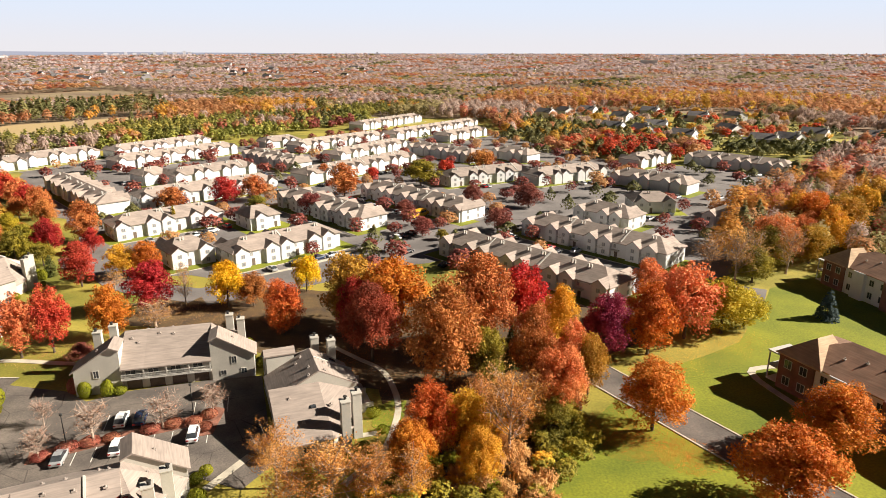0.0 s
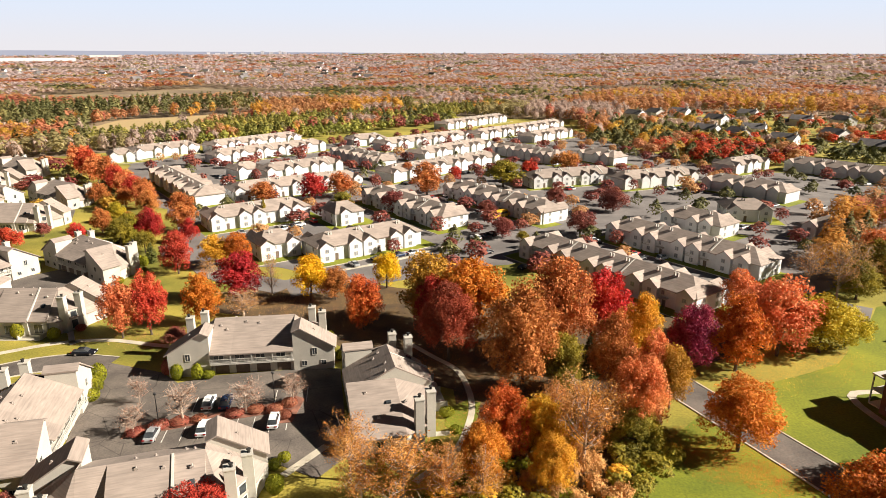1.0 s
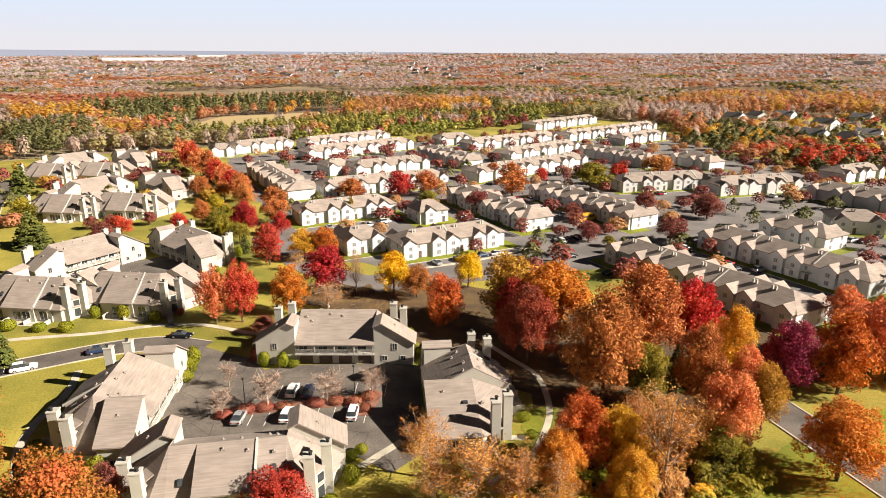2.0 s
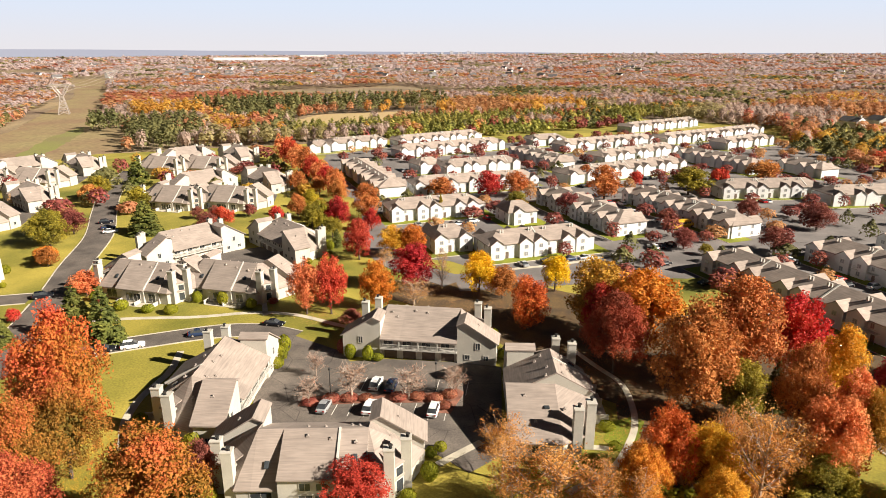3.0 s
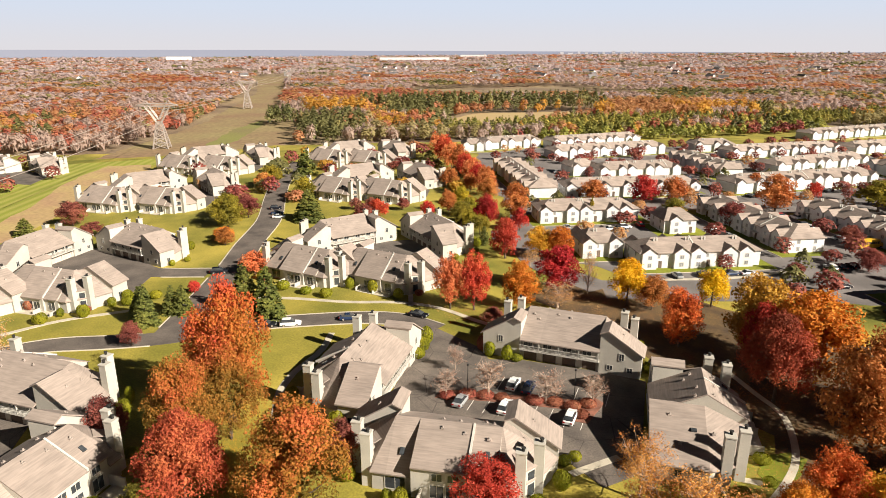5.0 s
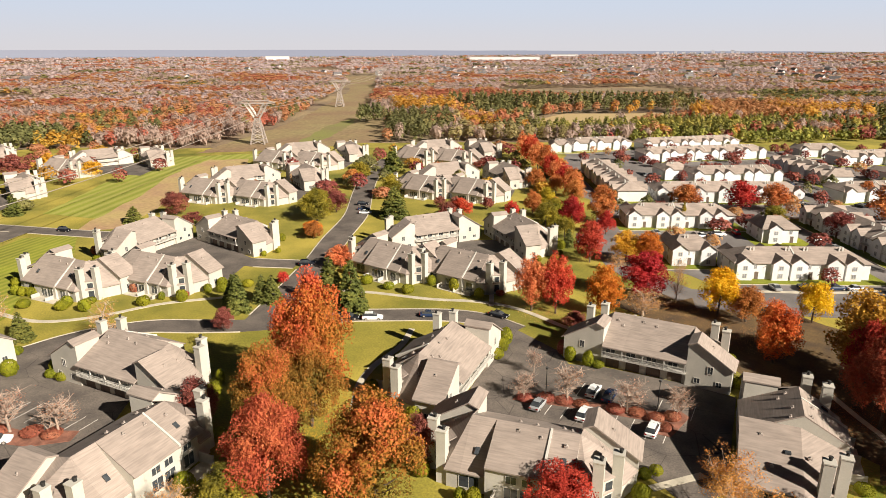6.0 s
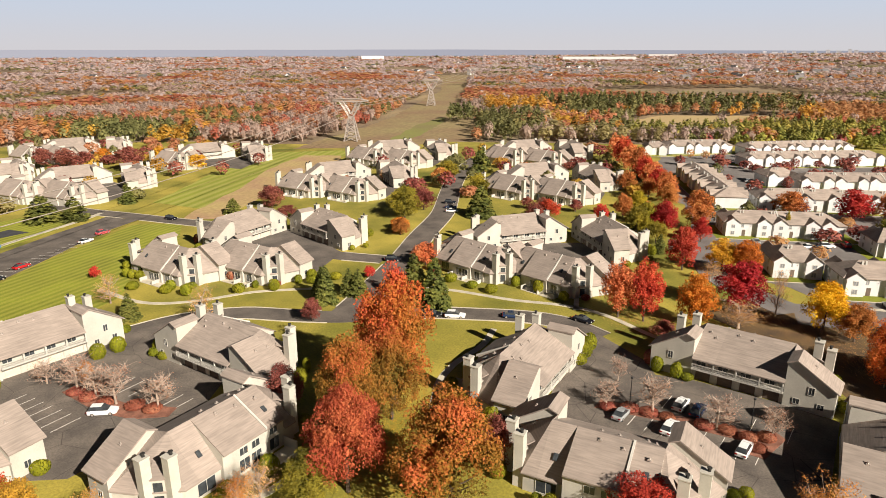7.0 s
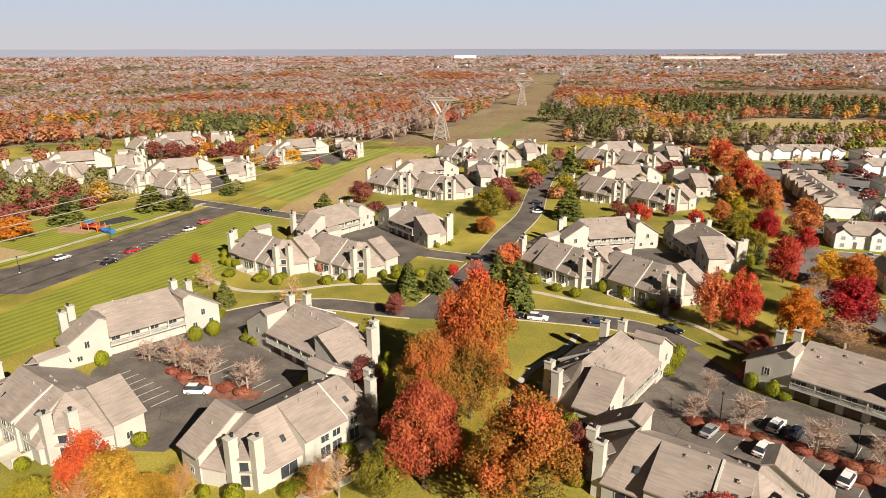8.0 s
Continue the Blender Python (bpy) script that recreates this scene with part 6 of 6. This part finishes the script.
woods("farthest_woods", "{} autumn woods towards the horizon", 7, 1700, 4550, 7.5, (("fargreen", 0.2), ("paleleaf", 0.8), ("farhaze", 5.0), ("farbare", 1.4), ("farrust", 1.2), ("farred", 0.3)), 14, 0.3, deep=2.6, top=0.8)
for seed, poly, gap, mix, low, high in (
        (61, PINE_BELT, 8.5, (("fargreen", 9), ("farrust", 0.5)), 16, 21), (62, PINE_FRONT, 7.5, (("fargreen", 7), ("farrust", 0.7)), 12, 17), (63, PINE_LONE, 8, (("fargreen", 1),), 13, 18),
        (64, PINE_WEST, 8, (("fargreen", 7), ("fargold", 1)), 10, 15), (65, GOLD_EDGE, 8.5, (("fargold", 1),), 17, 22), (66, GOLD_SMALL, 7.5, (("fargold", 2), ("farrust", 1.5), ("farred", 0.7)), 8, 13),
        (71, EDGE_MIX, 8.5, (("fargreen", 5), ("fargold", 1.2), ("farrust", 1.5), ("farred", 0.7)), 9, 14), (70, TOWN_BELT, 7.5, (("youngpine", 5), ("burgundy", 1.2), ("fargreen", 1), ("farrust", 0.6)), 6, 10), (67, GOLD_BACK, 9, (("fargold", 4), ("fargreen", 1)), 12, 17), (68, YOUNG_BELT, 6.5, (("youngpine", 6), ("fargreen", 1.5), ("fargold", 0.5), ("farred", 0.4)), 8, 12), (69, RUST_EDGE, 9, (("farrust", 4), ("fargold", 1)), 14, 19), (72, RUST_RIGHT, 9.5, (("farrust", 4.5), ("fargold", 2.2), ("farred", 0.6), ("farbare", 0.8)), 12, 18)):
    grove("wood_edge", "{} trees at the edge of the woods", seed, poly, gap, mix, 80, low, high)
grove("grove", "{} trees between the townhouses and the houses", 11, [(40, 450), (62, 405), (95, 355), (130, 362), (120, 420), (150, 440), (100, 520), (60, 600)], 9, (("fargreen", 5), ("fargold", 1.2), ("farrust", 1.0), ("red", 0.5)), 200, 6, 10)
grove("grove", "{} trees behind the townhouses", 12, [(140, 412), (150, 428), (300, 405), (310, 372), (190, 368)], 8, (("fargreen", 5), ("fargold", 0.6)), 150, 5, 8)
grove("grove", "{} trees behind the townhouses", 13, [(80, 385), (118, 435), (165, 402), (142, 362), (105, 350)], 9, (("red", 3), ("farrust", 1.2), ("burgundy", 1.2), ("fargreen", 1.0)), 220, 7, 11)
grove("garden_trees", "{} trees in the gardens", 14, [(90, 480), (100, 650), (310, 640), (310, 450), (180, 430)], 15, (("red", 0.7), ("farrust", 2), ("fargreen", 2.6), ("fargold", 1.0), ("farbare", 1.4)), 120, 5, 9)
grove("estate_trees", "{} small trees between the houses", 15, [(-330, 205), (-250, 320), (-200, 290), (-150, 215), (-205, 150), (-250, 120)], 19, (("fargreen", 2), ("burgundy", 2), ("fargold", 1), ("farrust", 1)), 300, 4, 8)
grove("estate_trees", "{} small trees between the houses", 16, [(-490, 45), (-455, 130), (-340, 150), (-280, 60), (-300, -30), (-480, -35)], 19, (("fargreen", 1.6), ("burgundy", 2), ("fargold", 1.2), ("farrust", 1.2)), 300, 5, 9)
grove("estate_trees", "{} trees behind the playground", 19, [(-330, -70), (-266, -30), (-268, 12), (-285, 30), (-318, 8), (-345, -30), (-360, -70)], 10, (("fargreen", 3), ("burgundy", 1.4), ("paleleaf", 1.6), ("fargold", 0.8)), 300, 6, 11)
grove("street_trees", "{} street trees among the townhouses", 17, [(-60, 165), (-110, 205), (-180, 290), (-205, 330), (-185, 365), (-60, 495), (20, 500), (60, 430), (100, 345), (165, 325), (110, 250), (84, 190), (40, 170)], 15, (("farrust", 1.2), ("burgundy", 4.0), ("fargreen", 0.9)), 300, 4, 7, (0.3, 0.5))
grove("understory", "{} undergrowth at the edge of the wood", 18, [(-12, 70), (0, 66), (14, 70), (24, 88), (22, 104), (8, 100), (-4, 92), (-8, 80)], 2.6, (("olive", 2), ("bare", 2.5), ("gold", 1.4), ("shrub", 1)), 600, 1.8, 4.2, (0.6, 0.9))

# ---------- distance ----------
# flat hill strip whose bluish emission stands in for the haze over it
HAZE = bpy.data.materials.new("glowing_haze_hills")
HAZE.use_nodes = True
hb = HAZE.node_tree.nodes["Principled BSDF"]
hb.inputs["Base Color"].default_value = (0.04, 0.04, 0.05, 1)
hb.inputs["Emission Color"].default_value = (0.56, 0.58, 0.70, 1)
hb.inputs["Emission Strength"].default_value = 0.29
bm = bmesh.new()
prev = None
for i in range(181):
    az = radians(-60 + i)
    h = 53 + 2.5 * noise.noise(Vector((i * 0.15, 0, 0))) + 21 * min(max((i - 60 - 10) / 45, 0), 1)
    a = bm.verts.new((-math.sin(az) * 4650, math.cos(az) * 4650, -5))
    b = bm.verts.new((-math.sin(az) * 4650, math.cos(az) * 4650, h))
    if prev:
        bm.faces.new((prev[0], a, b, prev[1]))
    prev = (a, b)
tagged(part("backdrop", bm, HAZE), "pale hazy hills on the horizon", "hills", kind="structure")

# ---------- planting round the courtyard houses ----------
for sx, sy, sh, sr in ((-62.8, 101.0, 3.0, 1.1), (-59.1, 101.6, 3.0, 1.1), (-57.4, 102.4, 1.3, 1.2), (-76.8, 98.5, 3.4, 1.5), (-75.0, 95.0, 3.0, 1.4), (-73.6, 92.0, 2.0, 1.3), (-125.4, 101.6, 2.4, 1.6), (-105.8, 113.6, 3.2, 1.3),
                       (-112.9, 104.4, 2.2, 1.6), (-118.5, 103.0, 1.8, 1.5), (-133.6, 19.5, 3.2, 1.5), (-134.6, 23.4, 3.2, 1.5), (-131.0, 2.0, 3.0, 1.3)):
    shrub(sx, sy, sh, sr)
for sx, sy, sh, sr in ((-74.7, 63.4, 3.0, 1.2), (-68.0, 64.0, 3.4, 1.5), (-66.5, 61.5, 1.5, 1.4), (-128.2, 28.6, 1.6, 1.2), (-125.6, 29.6, 1.6, 1.2), (-78.5, 31.0, 3.0, 1.5), (-163.2, 40.6, 2.2, 1.6), (-158.2, 44.0, 3.0, 1.4),
                       (-152.0, 55.0, 2.4, 1.6), (-148.0, 62.5, 3.0, 1.4), (-171.2, 34.7, 2.0, 1.6), (-147.0, 72.9, 2.2, 1.8), (-146.0, 79.0, 1.8, 1.6), (-34.0, 79.5, 1.4, 1.0), (-12.0, 84.0, 2.2, 1.5)):
    shrub(sx, sy, sh, sr)
for sx, sy, sh, sr in ((-60.0, 83.0, 1.0, 1.4), (-57.4, 85.4, 1.1, 1.6), (-54.6, 87.0, 1.0, 1.6), (-52.0, 88.2, 0.9, 1.3), (-46.8, 90.6, 1.0, 1.6), (-43.8, 92.2, 1.0, 1.5), (-40.6, 92.4, 1.3, 1.4), (-38.8, 94.8, 1.3, 1.4), (-38.2, 91.0, 1.2, 1.2),
                       (-121.0, 13.5, 1.0, 1.6), (-117.5, 15.0, 1.1, 1.7), (-114.0, 17.0, 1.0, 1.6), (-109.5, 20.5, 1.2, 1.7), (-106.5, 22.5, 1.2, 1.6)):
    shrub(sx, sy, sh, sr, "redshrub")
BED = mat("red_mulch", (0.20, 0.085, 0.055), 0.95, 0.3, 0.8, 6.0, 0.4)
patch("planting_bed", [(-61.5, 81.5), (-62.5, 84.5), (-53, 89.2), (-47.5, 92.2), (-41.5, 95.2), (-39.2, 98), (-37.0, 97.2), (-36.6, 89.6), (-38.6, 89.0), (-40.4, 92.0), (-46.5, 89.2), (-53, 86.2)], 0.16, BED, "planting bed with red mulch between parking rows", "planting bed", 0.0)
patch("planting_bed", [(-123, 11.5), (-124, 14), (-112, 19.5), (-105, 26), (-103, 24), (-106, 19), (-112, 15)], 0.16, BED, "planting bed with red mulch between parking rows", "planting bed", 0.0)
plant_row("twiggy", ((-60.3, 83.0, 5.2, 3.2), (-54.2, 87.3, 7.0, 4.6), (-45.2, 91.4, 6.8, 4.4), (-38.4, 95.4, 6.2, 3.6), (-64.8, 92.0, 4.8, 2.8), (-128.3, 10.0, 5.0, 3.4), (-121.5, 13.8, 7.4, 4.6), (-112.5, 18.2, 7.6, 5.0), (-106.5, 23.5, 7.0, 4.2), (-117.0, 16.0, 6.6, 4.0)))
STALL = mesh_of("parking_line", box(-0.06, 0.06, 0, 5.0, 0.09, 0.105), PAINT)
for i in range(9):
    for k, base in enumerate(((-58.6, 85.4), (-54.4, 90.4))):
        if k and i in (4, 8):
            continue
        q = pose(base[0] + 2.7 * i * 0.951, base[1] + 2.7 * i * 0.309, 0, 0, 0, 15 - (180 if not k else 0))
        tagged(link("parking_line", STALL, None, m=q), "white painted parking line on the asphalt", "parking line", kind="structure")
for i in range(12):
    q = pose(-205 - 2.0 * i * 0.97, 4.5 + 2.2 * i, 0, 0, 0, -40)
    tagged(link("parking_line", STALL, None, m=q), "white painted parking line on the asphalt", "parking line", kind="structure")

# ---------- far buildings ----------
def far_hall(name, az, dist, w, d, h, color, label, category):
    """A plain large building far away, seen at the bearing az (degrees to the left of +y)."""
    a = radians(az)
    x, y = -math.sin(a) * dist, math.cos(a) * dist
    ob = thing(name, x, y, az, label, category, "far buildings", float(rise(x, y)))
    part("wall", box(-w / 2, w / 2, 0, d, 0, h), color, ob)
    part("roof", box(-w / 2 - 0.5, w / 2 + 0.5, -0.5, d + 0.5, h, h + 0.8), TRIM, ob)
    return ob


# tower walls take a pale bluish grey that paints the haze on them
HAZY_TOWER = mat("haze_tinted_tower", (0.5, 0.5, 0.56), 0.7, 0.1, 0.05, 0.3)
far_hall("warehouse", 39.0, 3200, 330, 80, 22, SIDING_WHITE, "long white warehouse far off in the woods", "warehouse")
far_hall("warehouse", 34.0, 3900, 150, 60, 21, SIDING_WHITE, "white warehouse far off in the woods", "warehouse")
far_hall("warehouse", -17.0, 2600, 60, 40, 22, SIDING_WHITE, "white hall far off in the woods", "warehouse")
far_hall("warehouse", 58.0, 3600, 120, 60, 26, SIDING_WHITE, "white warehouse far off in the woods", "warehouse")
for i, (az, w, h) in enumerate(((26.6, 30, 62), (25.9, 45, 52), (25.2, 24, 66), (24.6, 30, 56), (23.9, 50, 50), (23.2, 22, 60), (22.4, 28, 70), (21.7, 36, 58), (21.0, 26, 72), (20.6, 30, 60), (5.6, 14, 56))):
    far_hall("office_tower", az, 4400, w * 0.7, 30, h * 0.42, HAZY_TOWER, "office tower on the horizon tinted pale grey by painted haze", "tower")
rng = np.random.default_rng(32)
FAR_HOUSE = {}
for hx, hy in FAR_PLACES:
    ob = thing("house", hx, hy, rng.uniform(0, 180), "pale house roof among the far trees", "house", "far houses", float(rise(hx, hy)))
    link("wall", shared(FAR_HOUSE, "wall", lambda: prism([(-5, 0), (5, 0), (5, 9), (0, 14), (-5, 9)], -9, 9), SIDING_WHITE), None, ob)
    def far_roof():
        bm = bmesh.new()
        for s in (-1, 1):
            add_slab(bm, [(-9.5, 0, 14.4), (9.5, 0, 14.4), (9.5, s * 5.6, 9), (-9.5, s * 5.6, 9)])
        return bm
    link("roof", shared(FAR_HOUSE, "roof", far_roof, SHINGLE_DARK), None, ob)


# ---------- fallen leaves ----------
def fallen(seed, n, spots, kind, label):
    """Single leaves lying on the grass, thick near the middle of each spot."""
    rng = np.random.default_rng(seed)
    a = np.array(spots)
    i = rng.integers(0, len(a), n)
    d = unit(rng.normal(size=(n, 2))) * (np.sqrt(rng.uniform(0, 1, (n, 1))) ** 1.4)
    pos = np.concatenate([a[i, :2] + d * a[i, 2:], np.full((n, 1), 0.1)], 1)
    nor = unit(np.array((0, 0, 1.0)) + 0.25 * rng.normal(size=(n, 3)))
    tagged(link("fallen_leaves", leaf_mesh("fallen_leaves", pos, nor, rng.uniform(0.045, 0.085, n), LEAF[kind], rng), None), label, "fallen leaves", kind="stuff")


fallen(41, 9000, ((31.5, 88.5, 6), (30, 90, 8), (37, 84, 5), (44, 70, 8)), "orange", "orange fallen leaves on the grass")
fallen(42, 9000, ((-72, 50, 8), (-78, 56, 8), (-76, 46, 9), (-64, 44, 8), (-86, 60, 6)), "gold", "golden fallen leaves on the grass")
fallen(43, 9000, ((-48, 140, 9), (-56, 138, 9), (-40, 136, 8), (-62, 146, 8), (-70, 124, 8), (-80, 118, 7)), "bare", "tan fallen leaves on the grass")
fallen(44, 9000, ((0, 104, 12), (10, 112, 12), (-14, 122, 12), (24, 118, 10), (-8, 96, 8), (-20, 114, 8)), "rust", "rust-brown fallen leaves under the trees")
fallen(45, 4000, ((44, 116, 8), (54, 122, 9), (62, 126, 7)), "gold", "golden fallen leaves on the grass")
for i in range(7):
    for k, base in enumerate(((-126.0, 6.5), (-119.0, 18.5))):
        q = pose(base[0] + 2.6 * i * 0.92, base[1] + 2.6 * i * 0.39, 0, 0, 0, 22 - (180 if not k else 0))
        tagged(link("parking_line", STALL, None, m=q), "white painted parking line on the asphalt", "parking line", kind="structure")


# ---------- playground ----------
def playground(x, y, turn):
    ob = thing("play_frame", x, y, turn, "small orange and red playground climbing frame with slides", "playground equipment")
    red, orange, blue = mat("red_play_paint", (0.5, 0.06, 0.03), 0.5, 0.1), mat("orange_play_paint", (0.62, 0.22, 0.05), 0.5, 0.1), mat("blue_play_paint", (0.03, 0.16, 0.42), 0.5, 0.1)
    for px, py in ((-2, -2), (2, -2), (2, 2), (-2, 2), (6, -1.5), (6, 1.5)):
        part("post", box(px - 0.1, px + 0.1, py - 0.1, py + 0.1, 0, 2.9), orange, ob)
    part("deck", box(-2.1, 2.1, -2.1, 2.1, 1.4, 1.55), red, ob)
    part("roof", prism([(-1.3, 2.9), (1.3, 2.9), (0, 3.7)], -1.3, 1.3), blue, ob)
    for k in (-2.0, 1.9):
        part("guard_rail", box(-2.05, 2.05, k, k + 0.1, 2.0, 2.4), red, ob)
    for k in range(4):
        part("climbing_rung", box(6.0, 6.15, -1.4, 1.4, 0.5 + 0.6 * k, 0.62 + 0.6 * k), red, ob)
    part("tunnel", prism([(0.9 * math.cos(a * math.tau / 10), 1.0 + 0.9 * math.sin(a * math.tau / 10)) for a in range(10)], 8.5, 12.0), blue, ob)
    part("bridge", box(2, 6, -0.8, 0.8, 1.35, 1.5), orange, ob)
    part("slide", prism([(-2.2, 1.5), (-2.2, 1.3), (-5.6, 0.1), (-5.6, 0.3)], -0.5, 0.5, "y"), orange, ob)
    part("slide", prism([(6, 1.5), (6, 1.3), (9.2, 0.1), (9.2, 0.3)], -0.5, 0.5, "y"), blue, ob)


playground(-244, 5, 30)
patch("rubber_mat", [(-247, 8), (-251, 21), (-259, 16), (-254, 7)], 0.09, mat("black_rubber_mat", (0.04, 0.04, 0.045), 0.9, 0.2, 0.5, 5.0), "black rubber playground mat", "rubber mat")
patch("mulch", [(-239, 3), (-247, 12), (-258, 6), (-254, -4), (-245, -5)], 0.08, mat("tan_mulch", (0.36, 0.22, 0.13), 0.95, 0.2, 0.5, 5.0), "tan bark mulch under the climbing frame", "mulch", 0.5)


# ---------- school bus ----------
def school_bus(x, y, turn):
    ob = thing("school_bus", x, y, turn, "yellow school bus parked on the street", "bus")
    paint = mat("yellow_bus_paint", (0.62, 0.36, 0.02), 0.4, 0.06, 0.5, 4.0)
    bm = box(-4.8, 3.4, -1.2, 1.2, 0.55, 3.0)
    bmesh.ops.bevel(bm, geom=bm.edges[:], offset=0.16, segments=2, affect="EDGES")
    part("body", bm, paint, ob)
    bm = box(3.3, 5.0, -1.05, 1.05, 0.55, 1.7)
    bmesh.ops.bevel(bm, geom=bm.edges[:], offset=0.14, segments=2, affect="EDGES")
    part("bonnet", bm, paint, ob)
    for s in (-1, 1):
        for k in range(9):
            part("window_pane", box(-4.4 + 0.84 * k, -3.72 + 0.84 * k, s * 1.2 - 0.02, s * 1.2 + 0.02, 1.75, 2.5), GLASS, ob)
        for wx in (-2.8, 3.9):
            w = link("wheel", WHEEL[0], None, ob, "", pose(wx, s * 1.05, 0.48) @ Matrix.Diagonal((1.45, 1.45, 1.45, 1)))
            link("rim", WHEEL[1], None, w)
    part("windscreen", box(3.38, 3.43, -1.0, 1.0, 1.8, 2.7), GLASS, ob)


school_bus(-9.2, 231.3, 50)
